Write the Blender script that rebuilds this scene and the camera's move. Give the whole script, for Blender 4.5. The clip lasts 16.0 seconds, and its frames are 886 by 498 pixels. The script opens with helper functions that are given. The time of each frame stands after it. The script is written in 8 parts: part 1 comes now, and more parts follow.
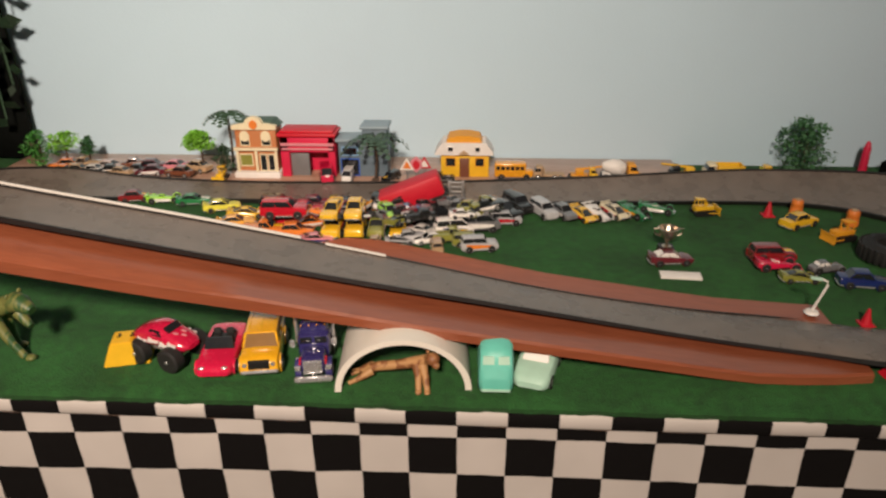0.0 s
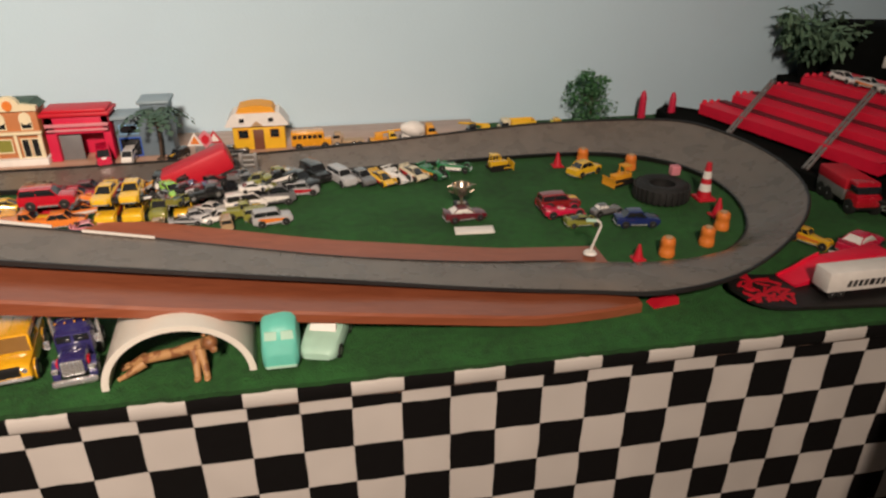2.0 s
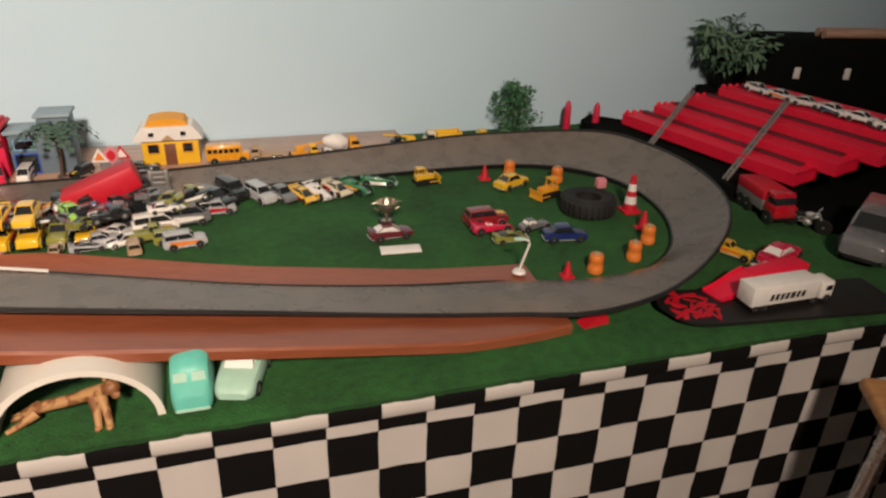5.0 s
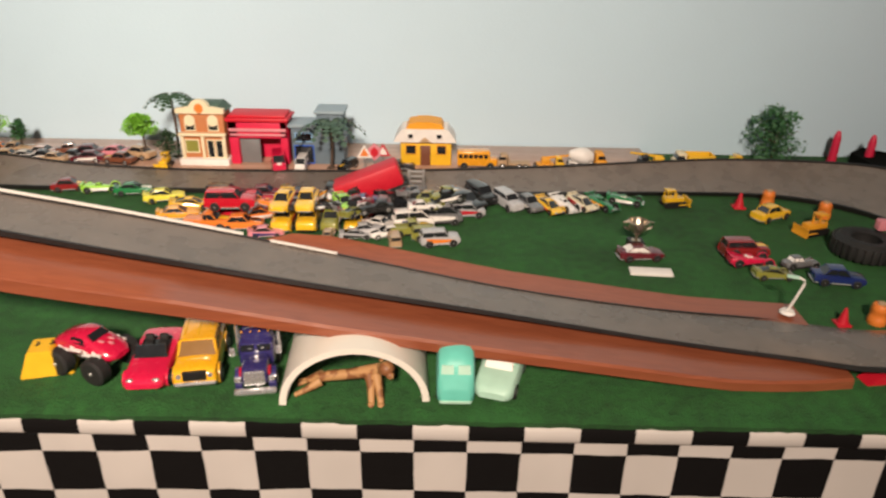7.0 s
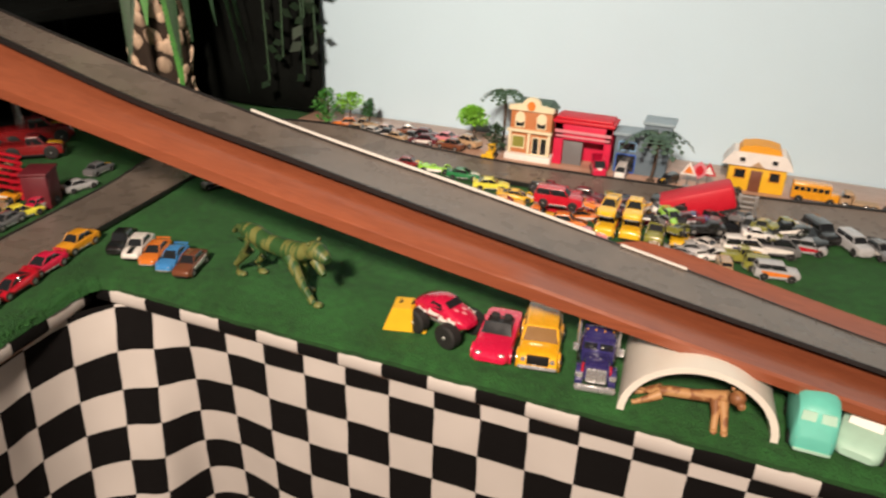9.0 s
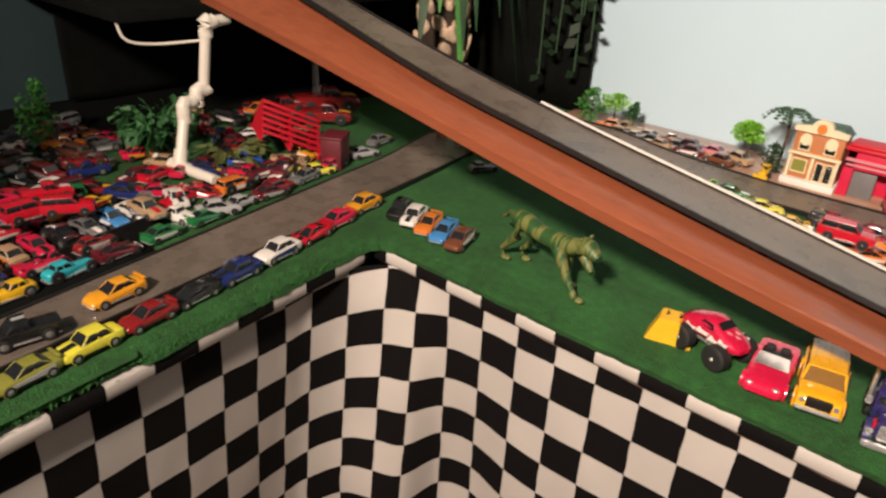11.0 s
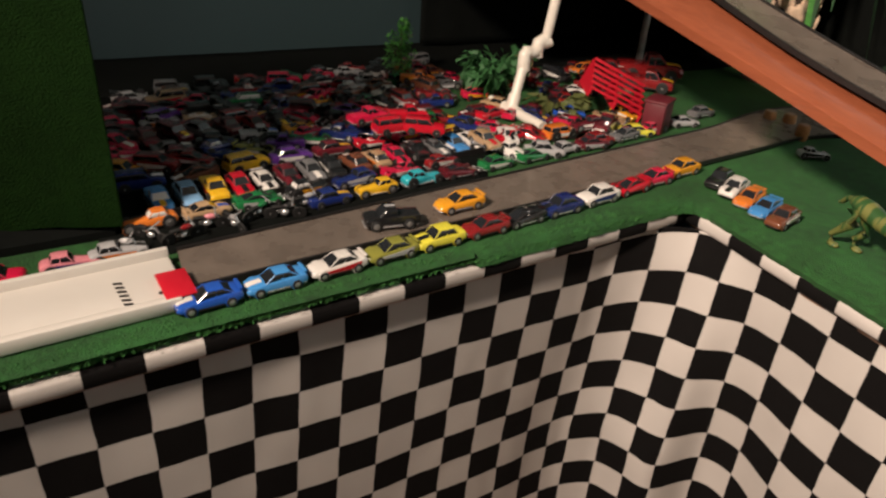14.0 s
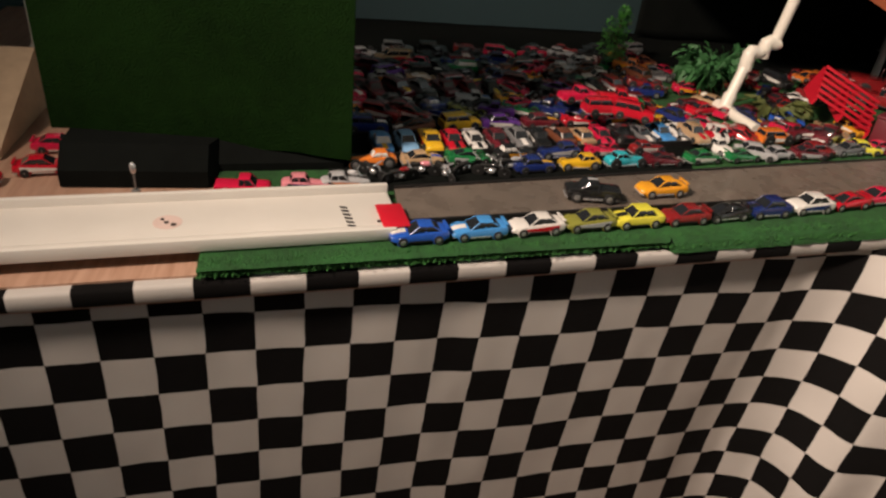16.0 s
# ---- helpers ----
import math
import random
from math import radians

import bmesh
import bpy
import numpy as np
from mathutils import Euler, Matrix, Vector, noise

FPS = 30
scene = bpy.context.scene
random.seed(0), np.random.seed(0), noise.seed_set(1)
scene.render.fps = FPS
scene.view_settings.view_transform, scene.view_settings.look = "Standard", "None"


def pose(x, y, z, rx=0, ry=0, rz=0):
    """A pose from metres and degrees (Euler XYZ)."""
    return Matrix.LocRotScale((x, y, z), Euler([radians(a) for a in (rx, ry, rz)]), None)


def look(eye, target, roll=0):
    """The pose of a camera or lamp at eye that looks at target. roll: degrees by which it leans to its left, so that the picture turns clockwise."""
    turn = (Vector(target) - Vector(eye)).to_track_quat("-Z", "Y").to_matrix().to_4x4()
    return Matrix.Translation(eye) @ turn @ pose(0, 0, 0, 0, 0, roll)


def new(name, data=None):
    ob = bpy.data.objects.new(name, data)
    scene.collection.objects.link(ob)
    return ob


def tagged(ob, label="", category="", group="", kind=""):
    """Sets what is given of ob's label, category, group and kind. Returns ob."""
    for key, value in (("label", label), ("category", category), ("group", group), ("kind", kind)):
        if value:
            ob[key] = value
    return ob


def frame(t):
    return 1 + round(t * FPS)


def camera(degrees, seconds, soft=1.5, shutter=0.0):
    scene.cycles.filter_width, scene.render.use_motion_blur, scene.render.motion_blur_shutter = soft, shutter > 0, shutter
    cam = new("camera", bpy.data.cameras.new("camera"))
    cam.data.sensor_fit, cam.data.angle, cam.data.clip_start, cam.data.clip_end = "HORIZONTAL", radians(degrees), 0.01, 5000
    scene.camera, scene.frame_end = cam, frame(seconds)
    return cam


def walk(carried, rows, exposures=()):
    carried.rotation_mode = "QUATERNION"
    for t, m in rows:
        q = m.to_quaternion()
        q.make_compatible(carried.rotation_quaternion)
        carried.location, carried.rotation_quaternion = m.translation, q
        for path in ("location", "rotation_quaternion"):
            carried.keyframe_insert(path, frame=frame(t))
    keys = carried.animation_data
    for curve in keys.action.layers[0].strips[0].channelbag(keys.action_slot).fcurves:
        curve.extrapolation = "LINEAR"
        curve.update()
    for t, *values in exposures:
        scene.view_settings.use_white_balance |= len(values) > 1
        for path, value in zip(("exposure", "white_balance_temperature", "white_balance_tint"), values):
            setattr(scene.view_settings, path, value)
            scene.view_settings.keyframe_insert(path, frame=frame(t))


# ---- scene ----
cam = camera(64.9, 16.0, soft=2.4, shutter=0.3)
PATH = [
    (0, (0.163, -0.697, 1.283), (0.056, 1.116, 0.446), -0.4),
    (0.5, (0.183, -0.694, 1.279), (0.19, 1.113, 0.42), 0.2),
    (1, (0.203, -0.688, 1.27), (0.341, 1.107, 0.4), 1.2),
    (1.5, (0.225, -0.684, 1.264), (0.493, 1.082, 0.365), 1.4),
    (2, (0.249, -0.68, 1.261), (0.575, 1.072, 0.355), 0.2),
    (2.5, (0.272, -0.675, 1.262), (0.653, 1.063, 0.349), -0.4),
    (3, (0.281, -0.663, 1.259), (0.755, 1.055, 0.35), 0.5),
    (3.2, (0.281, -0.661, 1.262), (0.781, 1.048, 0.352), 0.75),
    (4.25, (0.272, -0.646, 1.267), (0.838, 1.044, 0.366), 1.4),
    (5.3, (0.263, -0.632, 1.270), (0.727, 1.094, 0.378), 2.0),
    (5.5, (0.259, -0.630, 1.269), (0.675, 1.114, 0.380), 2.1),
    (6, (0.231, -0.620, 1.268), (0.529, 1.146, 0.380), 2.1),
    (6.5, (0.205, -0.618, 1.266), (0.347, 1.170, 0.385), 1.25),
    (7, (0.171, -0.622, 1.267), (0.163, 1.175, 0.390), 0.9),
    (7.5, (0.132, -0.637, 1.272), (-0.021, 1.153, 0.394), 1.5),
    (8, (0.097, -0.641, 1.266), (-0.234, 1.128, 0.392), 1.5),
    (8.5, (0.058, -0.651, 1.265), (-0.427, 1.083, 0.393), 1.8),
    (9, (0.027, -0.66, 1.261), (-0.626, 1.018, 0.391), 1.9),
    (9.5, (0.0, -0.675, 1.257), (-0.791, 0.944, 0.39), 2.8),
    (12, (-0.055, -0.758, 1.26), (-1.35, 0.457, 0.34), 3.4),
    (12.5, (-0.055, -0.783, 1.253), (-1.409, 0.361, 0.325), 3.8),
    (13, (-0.053, -0.808, 1.247), (-1.477, 0.226, 0.297), 3.7),
    (13.5, (-0.043, -0.827, 1.241), (-1.535, 0.083, 0.269), 3.7),
    (14, (-0.038, -0.847, 1.232), (-1.58, -0.043, 0.244), 4.0),
    (14.5, (-0.03, -0.866, 1.227), (-1.613, -0.174, 0.219), 4.7),
    (15, (-0.021, -0.883, 1.22), (-1.648, -0.329, 0.198), 5.0),
    (15.5, (-0.011, -0.9, 1.218), (-1.659, -0.44, 0.182), 5.8),
    (16, (0.003, -0.912, 1.214), (-1.664, -0.538, 0.173), 6.4),
]
walk(cam, [(t, look(eye, target, roll)) for t, eye, target, roll in PATH],
     exposures=[(0, -0.04), (1, -0.04), (2.5, 0.08), (3.2, 0.10), (5.5, 0.16), (6.5, 0.32), (7.5, 0.32), (9, 0.32), (12.5, 0.28), (14.5, 0.30), (16, 0.28)])
# ---- light ----
world = bpy.data.worlds.new("room_air")
scene.world = world
world.use_nodes = True
world.node_tree.nodes["Background"].inputs[0].default_value = (1.0, 0.82, 0.66, 1)
world.node_tree.nodes["Background"].inputs[1].default_value = 0.012


def lamp(name, eye, target, watts, size, colour, spread=90):
    data = bpy.data.lights.new(name, "AREA")
    data.energy, data.shape, data.size, data.color = watts, "DISK", size, colour
    data.spread = radians(spread)
    ob = new(name, data)
    ob.matrix_world = look(eye, target)
    return ob


lamp("ceiling_lamp_light", (0.02, -2.20, 2.55), (-0.48, 0.60, 1.12), 35.5, 0.30, (1.0, 0.80, 0.65), 90)

# ---- materials ----
T = 0.757          # top of the carpet
WALL_Y = 0.96      # room wall behind the long table
S = 0.0635         # one check of the cloth


def mat(name, colour, rough=0.5, metal=0.0, vary=0.08, scale=60.0, bump=0.0, bump_scale=None, coat=0.0, spread=0.0):
    """A surface with grain at two scales; spread shifts brightness from object to object."""
    m = bpy.data.materials.new(name)
    m.use_nodes = True
    nt = m.node_tree
    b = nt.nodes["Principled BSDF"]
    b.inputs["Roughness"].default_value = rough
    b.inputs["Metallic"].default_value = metal
    b.inputs["Coat Weight"].default_value = coat
    tc = nt.nodes.new("ShaderNodeTexCoord")
    n1 = nt.nodes.new("ShaderNodeTexNoise")
    n1.inputs["Scale"].default_value = scale
    n1.inputs["Detail"].default_value = 4
    n2 = nt.nodes.new("ShaderNodeTexNoise")
    n2.inputs["Scale"].default_value = scale * 0.13
    n2.inputs["Detail"].default_value = 2
    add = nt.nodes.new("ShaderNodeMath")
    add.operation = "ADD"
    for n in (n1, n2):
        nt.links.new(tc.outputs["Object"], n.inputs["Vector"])
    nt.links.new(n1.outputs["Fac"], add.inputs[0])
    nt.links.new(n2.outputs["Fac"], add.inputs[1])
    rng = nt.nodes.new("ShaderNodeMapRange")
    rng.inputs["From Min"].default_value, rng.inputs["From Max"].default_value = 0.6, 1.4
    rng.inputs["To Min"].default_value, rng.inputs["To Max"].default_value = 1 - vary, 1 + vary
    nt.links.new(add.outputs[0], rng.inputs["Value"])
    value = rng.outputs[0]
    if spread:
        oi = nt.nodes.new("ShaderNodeObjectInfo")
        r2 = nt.nodes.new("ShaderNodeMapRange")
        r2.inputs["To Min"].default_value, r2.inputs["To Max"].default_value = 1 - spread, 1 + spread
        nt.links.new(oi.outputs["Random"], r2.inputs["Value"])
        mul = nt.nodes.new("ShaderNodeMath")
        mul.operation = "MULTIPLY"
        nt.links.new(value, mul.inputs[0])
        nt.links.new(r2.outputs[0], mul.inputs[1])
        value = mul.outputs[0]
    mix = nt.nodes.new("ShaderNodeVectorMath")
    mix.operation = "SCALE"
    mix.inputs[0].default_value = colour
    nt.links.new(value, mix.inputs["Scale"])
    nt.links.new(mix.outputs[0], b.inputs["Base Color"])
    rr = nt.nodes.new("ShaderNodeMapRange")
    rr.inputs["To Min"].default_value, rr.inputs["To Max"].default_value = max(0.02, rough - 0.08), min(1, rough + 0.08)
    nt.links.new(n1.outputs["Fac"], rr.inputs["Value"])
    nt.links.new(rr.outputs[0], b.inputs["Roughness"])
    if bump:
        nb = nt.nodes.new("ShaderNodeTexNoise")
        nb.inputs["Scale"].default_value = bump_scale or scale * 3
        nb.inputs["Detail"].default_value = 3
        nt.links.new(tc.outputs["Object"], nb.inputs["Vector"])
        bp = nt.nodes.new("ShaderNodeBump")
        bp.inputs["Strength"].default_value = bump
        bp.inputs["Distance"].default_value = 0.004
        nt.links.new(nb.outputs["Fac"], bp.inputs["Height"])
        nt.links.new(bp.outputs[0], b.inputs["Normal"])
    return m


def wood(name, dark, light, stretch=(1.2, 14, 14), rough=0.38, coat=0.25):
    m = mat(name, light, rough, coat=coat)
    nt = m.node_tree
    b = nt.nodes["Principled BSDF"]
    tc = nt.nodes.new("ShaderNodeTexCoord")
    mp = nt.nodes.new("ShaderNodeMapping")
    mp.inputs["Scale"].default_value = stretch
    nt.links.new(tc.outputs["Object"], mp.inputs[0])
    n = nt.nodes.new("ShaderNodeTexNoise")
    n.inputs["Scale"].default_value, n.inputs["Detail"].default_value, n.inputs["Distortion"].default_value = 5, 8, 1.2
    nt.links.new(mp.outputs[0], n.inputs["Vector"])
    ramp = nt.nodes.new("ShaderNodeValToRGB")
    ramp.color_ramp.elements[0].position, ramp.color_ramp.elements[1].position = 0.32, 0.68
    ramp.color_ramp.elements[0].color, ramp.color_ramp.elements[1].color = (*dark, 1), (*light, 1)
    nt.links.new(n.outputs["Fac"], ramp.inputs[0])
    nt.links.new(ramp.outputs[0], b.inputs["Base Color"])
    bp = nt.nodes.new("ShaderNodeBump")
    bp.inputs["Strength"].default_value, bp.inputs["Distance"].default_value = 0.12, 0.002
    nt.links.new(n.outputs["Fac"], bp.inputs["Height"])
    nt.links.new(bp.outputs[0], b.inputs["Normal"])
    return m


def checks(name):
    """Printed cotton: black and cream checks, one unit of the UV map each."""
    m = mat(name, (0.6, 0.56, 0.5), 0.9)
    nt = m.node_tree
    b = nt.nodes["Principled BSDF"]
    uv = nt.nodes.new("ShaderNodeTexCoord")
    ck = nt.nodes.new("ShaderNodeTexChecker")
    ck.inputs["Scale"].default_value = 1
    ck.inputs["Color1"].default_value, ck.inputs["Color2"].default_value = (0.004, 0.0035, 0.0035, 1), (0.53, 0.495, 0.465, 1)
    off = nt.nodes.new("ShaderNodeVectorMath")
    off.operation = "ADD"
    off.inputs[1].default_value = (999.965, 999.965, 0.5)
    wob = nt.nodes.new("ShaderNodeTexNoise")
    wob.inputs["Scale"].default_value = 1.3
    wv = nt.nodes.new("ShaderNodeVectorMath")
    wv.operation = "MULTIPLY_ADD"
    wv.inputs[1].default_value = (0.07, 0.07, 0)
    nt.links.new(uv.outputs["UV"], wob.inputs["Vector"])
    nt.links.new(wob.outputs["Color"], wv.inputs[0])
    nt.links.new(uv.outputs["UV"], wv.inputs[2])
    nt.links.new(wv.outputs[0], off.inputs[0])
    nt.links.new(off.outputs[0], ck.inputs["Vector"])
    stain = nt.nodes.new("ShaderNodeTexNoise")
    stain.inputs["Scale"].default_value = 9
    tone = nt.nodes.new("ShaderNodeMapRange")
    tone.inputs["To Min"].default_value, tone.inputs["To Max"].default_value = 0.8, 1.1
    nt.links.new(uv.outputs["Object"], stain.inputs["Vector"])
    nt.links.new(stain.outputs["Fac"], tone.inputs["Value"])
    sc = nt.nodes.new("ShaderNodeVectorMath")
    sc.operation = "SCALE"
    nt.links.new(ck.outputs["Color"], sc.inputs[0])
    nt.links.new(tone.outputs[0], sc.inputs["Scale"])
    nt.links.new(sc.outputs[0], b.inputs["Base Color"])
    b.inputs["Specular IOR Level"].default_value = 0.15
    weave = nt.nodes.new("ShaderNodeTexNoise")
    weave.inputs["Scale"].default_value = 700
    bp = nt.nodes.new("ShaderNodeBump")
    bp.inputs["Strength"].default_value, bp.inputs["Distance"].default_value = 0.25, 0.001
    nt.links.new(uv.outputs["Object"], weave.inputs["Vector"])
    nt.links.new(weave.outputs["Fac"], bp.inputs["Height"])
    nt.links.new(bp.outputs[0], b.inputs["Normal"])
    return m


M = {
    "carpet": mat("green_carpet", (0.015, 0.082, 0.016), 0.95, vary=0.5, scale=70, bump=1.0, bump_scale=330),
    # green felt, base colour lowered to hold the shade on the panel
    "curtain": mat("shaded_felt", (0.0055, 0.019, 0.0032), 0.95, vary=0.3, scale=60, bump=0.8, bump_scale=380),
    "wall": mat("pale_blue_paint", (0.49, 0.65, 0.755), 0.75, vary=0.03, scale=5, bump=0.08, bump_scale=160),
    # teal base colour also holds the shade this wall lies in
    "teal": mat("shaded_teal", (0.020, 0.044, 0.050), 0.7, vary=0.08, scale=6, bump=0.08, bump_scale=160),
    "plaster": mat("ceiling_paint", (0.7, 0.68, 0.64), 0.9, vary=0.03, scale=6),
    "floor": wood("floor_boards", (0.10, 0.05, 0.03), (0.2, 0.11, 0.06)),
    "plank": wood("red_brown_wood", (0.215, 0.060, 0.028), (0.275, 0.080, 0.037), stretch=(1.6, 22, 22), rough=0.34, coat=0.5),
    "pine": wood("pinkish_board", (0.38, 0.22, 0.15), (0.52, 0.33, 0.24)),
    "oak": wood("orange_wood", (0.35, 0.15, 0.05), (0.5, 0.25, 0.09)),
    "track": mat("grey_track", (0.140, 0.115, 0.096), 0.28, coat=0.12, vary=0.34, scale=26, bump=0.12, bump_scale=500),
    "edge": mat("black_track_edge", (0.012, 0.011, 0.011), 0.45, vary=0.2),
    "checks": checks("checked_cotton"),
    "pvc": mat("white_pvc", (0.74, 0.70, 0.62), 0.35, vary=0.06, scale=25),
    "pad": mat("white_painted_board", (0.70, 0.665, 0.615), 0.4, vary=0.05, scale=20),
    "tyre": mat("black_rubber", (0.012, 0.012, 0.012), 0.7, vary=0.2),
    "glass": mat("smoked_window", (0.015, 0.017, 0.02), 0.12, vary=0.1, coat=0.5),
    "chrome": mat("chrome", (0.74, 0.74, 0.75), 0.26, metal=0.75, vary=0.08),
    "trophy": mat("tarnished_silver", (0.50, 0.42, 0.33), 0.24, metal=0.85, vary=0.15),
    "hub": mat("wheel_hub", (0.5, 0.5, 0.5), 0.3, metal=0.8),
    "steel": mat("grey_metal", (0.32, 0.31, 0.30), 0.45, metal=0.6, vary=0.2),
    "stand": mat("bright_red_plastic", (0.74, 0.010, 0.045), 0.42, vary=0.1),
    "void": mat("black_sheet", (0.005, 0.006, 0.0055), 0.9, vary=0.3),
}
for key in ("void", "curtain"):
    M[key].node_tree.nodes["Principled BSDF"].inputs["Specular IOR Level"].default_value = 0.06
PAINT = {
    "red": (0.52, 0.008, 0.024), "darkred": (0.22, 0.012, 0.014), "crimson": (0.60, 0.012, 0.06), "yellow": (0.78, 0.46, 0.02),
    "lemon": (0.72, 0.66, 0.06), "amber": (0.75, 0.33, 0.02), "orange": (0.72, 0.20, 0.03), "blue": (0.02, 0.09, 0.45),
    "sky": (0.06, 0.26, 0.60), "navy": (0.012, 0.025, 0.14), "cyan": (0.03, 0.42, 0.50), "white": (0.76, 0.73, 0.69),
    "black": (0.012, 0.012, 0.013), "grey": (0.16, 0.16, 0.165), "silver": (0.42, 0.42, 0.43), "green": (0.015, 0.17, 0.05),
    "olive": (0.22, 0.22, 0.04), "lime": (0.30, 0.62, 0.05), "brown": (0.16, 0.055, 0.028), "maroon": (0.12, 0.012, 0.02),
    "teal": (0.13, 0.52, 0.42), "mint": (0.40, 0.62, 0.50), "purple": (0.10, 0.03, 0.22), "pink": (0.62, 0.22, 0.26), "tan": (0.45, 0.30, 0.17),
    "cream": (0.75, 0.66, 0.45), "ltblue": (0.22, 0.42, 0.66), "blush": (0.70, 0.54, 0.49), "indigo": (0.030, 0.026, 0.12),
}
P = {}
PAINT["amber_yellow"] = (0.78, 0.40, 0.015)
PAINT["brick"] = (0.46, 0.17, 0.06)
for key, col in PAINT.items():
    P[key] = mat("paint_" + key, col, 0.26, vary=0.10, scale=80, coat=1.0, spread=0.12)
    P[key].node_tree.nodes["Principled BSDF"].inputs["Coat Roughness"].default_value = 0.11
    P["matte_" + key] = mat("plastic_" + key, col, 0.5, vary=0.1, scale=60)


# ---- builders ----
def link_mesh(name, bm, materials, parent=None, label="", smooth=35):
    me = bpy.data.meshes.new(name)
    bmesh.ops.recalc_face_normals(bm, faces=bm.faces)
    bm.to_mesh(me)
    bm.free()
    for one in materials if isinstance(materials, (list, tuple)) else [materials]:
        me.materials.append(one)
    if smooth:
        me.shade_smooth()
        me.set_sharp_from_angle(angle=radians(smooth))
    ob = new(name, me)
    if parent:
        ob.parent = parent
    return tagged(ob, label)


def part(name, bm, material, parent, label="", smooth=35):
    return link_mesh(name, bm, material, parent, label, smooth)


def thing(name, label, category, m=None, group=""):
    ob = new(name)
    ob.empty_display_size = 0.02
    if m is not None:
        ob.matrix_basis = m
    return tagged(ob, label, category, group)


def box(bm, x0, x1, y0, y1, z0, z1, bevel=0.0, index=0, seg=2):
    vs = bmesh.ops.create_cube(bm, size=1.0)["verts"]
    bmesh.ops.scale(bm, verts=vs, vec=(x1 - x0, y1 - y0, z1 - z0))
    bmesh.ops.translate(bm, verts=vs, vec=((x0 + x1) / 2, (y0 + y1) / 2, (z0 + z1) / 2))
    faces = {f for v in vs for f in v.link_faces}
    for f in faces:
        f.material_index = index
    if bevel:
        edges = {e for v in vs for e in v.link_edges}
        bmesh.ops.bevel(bm, geom=list(edges), offset=bevel, segments=seg, affect="EDGES", profile=0.5)
    return vs


def tube(bm, a, b, r, r2=None, seg=14, index=0, caps=True):
    a, b = Vector(a), Vector(b)
    d = b - a
    m = Matrix.Translation((a + b) / 2) @ d.to_track_quat("Z", "Y").to_matrix().to_4x4()
    out = bmesh.ops.create_cone(bm, cap_ends=caps, segments=seg, radius1=r, radius2=r if r2 is None else r2, depth=d.length, matrix=m)
    for f in {f for v in out["verts"] for f in v.link_faces}:
        f.material_index = index
    return out["verts"]


def ball(bm, c, r, seg=12, index=0, squash=(1, 1, 1)):
    out = bmesh.ops.create_uvsphere(bm, u_segments=seg, v_segments=max(6, seg // 2 + 1), radius=1.0, matrix=Matrix.Translation(c) @ Matrix.Diagonal((r * squash[0], r * squash[1], r * squash[2], 1)))
    for f in {f for v in out["verts"] for f in v.link_faces}:
        f.material_index = index
    return out["verts"]


def loft(bm, rings, closed=True, caps=True, index=0):
    """Skin over rings of equally many points."""
    rows = [[bm.verts.new(p) for p in ring] for ring in rings]
    n = len(rows[0])
    for a, b in zip(rows, rows[1:]):
        for i in range(n if closed else n - 1):
            f = bm.faces.new((a[i], a[(i + 1) % n], b[(i + 1) % n], b[i]))
            f.material_index = index
    if caps and closed:
        for ring in (rows[0], rows[-1]):
            bm.faces.new(ring).material_index = index
    return rows


def smooth_line(points, n):
    """n points spaced evenly on a smooth curve through the given ones."""
    pts = [Vector(p) for p in points]
    fine = []
    for i in range(len(pts) - 1):
        p0, p1, p2, p3 = pts[max(0, i - 1)], pts[i], pts[i + 1], pts[min(len(pts) - 1, i + 2)]
        for k in range(12):
            t = k / 12
            fine.append(0.5 * (2 * p1 + (p2 - p0) * t + (2 * p0 - 5 * p1 + 4 * p2 - p3) * t * t + (3 * p1 - p0 - 3 * p2 + p3) * t ** 3))
    fine.append(pts[-1])
    run = [0.0]
    for a, b in zip(fine, fine[1:]):
        run.append(run[-1] + (b - a).length)
    out, j = [], 0
    for i in range(n):
        s = run[-1] * i / (n - 1)
        while j < len(run) - 2 and run[j + 1] < s:
            j += 1
        f = (s - run[j]) / max(1e-9, run[j + 1] - run[j])
        out.append(fine[j].lerp(fine[j + 1], f))
    return out


# ---- room ----
def slab(name, x0, x1, y0, y1, z0, z1, material, label="", kind="structure"):
    bm = bmesh.new()
    box(bm, x0, x1, y0, y1, z0, z1)
    ob = link_mesh(name, bm, material, smooth=0)
    return tagged(ob, label, kind=kind)


WEST = -1.86
slab("floor", WEST, 3.2, -3.2, WALL_Y, -0.1, 0.0, M["floor"], "brown wooden floor boards")
slab("ceiling", WEST - 0.1, 3.3, -3.3, WALL_Y + 0.1, 2.75, 2.85, M["plaster"], "plain painted ceiling")
slab("wall_north", WEST, 3.2, WALL_Y, WALL_Y + 0.1, 0.0, 2.75, M["wall"], "pale blue painted room wall")
slab("wall_west", WEST - 0.1, WEST, -3.3, WALL_Y + 0.1, 0.0, 2.75, M["teal"], "teal room wall with its shade put into the colour")
slab("wall_east", 3.2, 3.3, -3.3, WALL_Y + 0.1, 0.0, 2.75, M["wall"], "pale blue painted room wall")
slab("wall_south", WEST, 3.2, -3.3, -3.2, 0.0, 2.75, M["wall"], "pale blue painted room wall")

# ---- table, carpet and cloth ----
def edge_x(y):
    """Front edge of the side table, which leaves the corner a little askew."""
    return -0.788 - 0.101 * y


B_END = -1.62


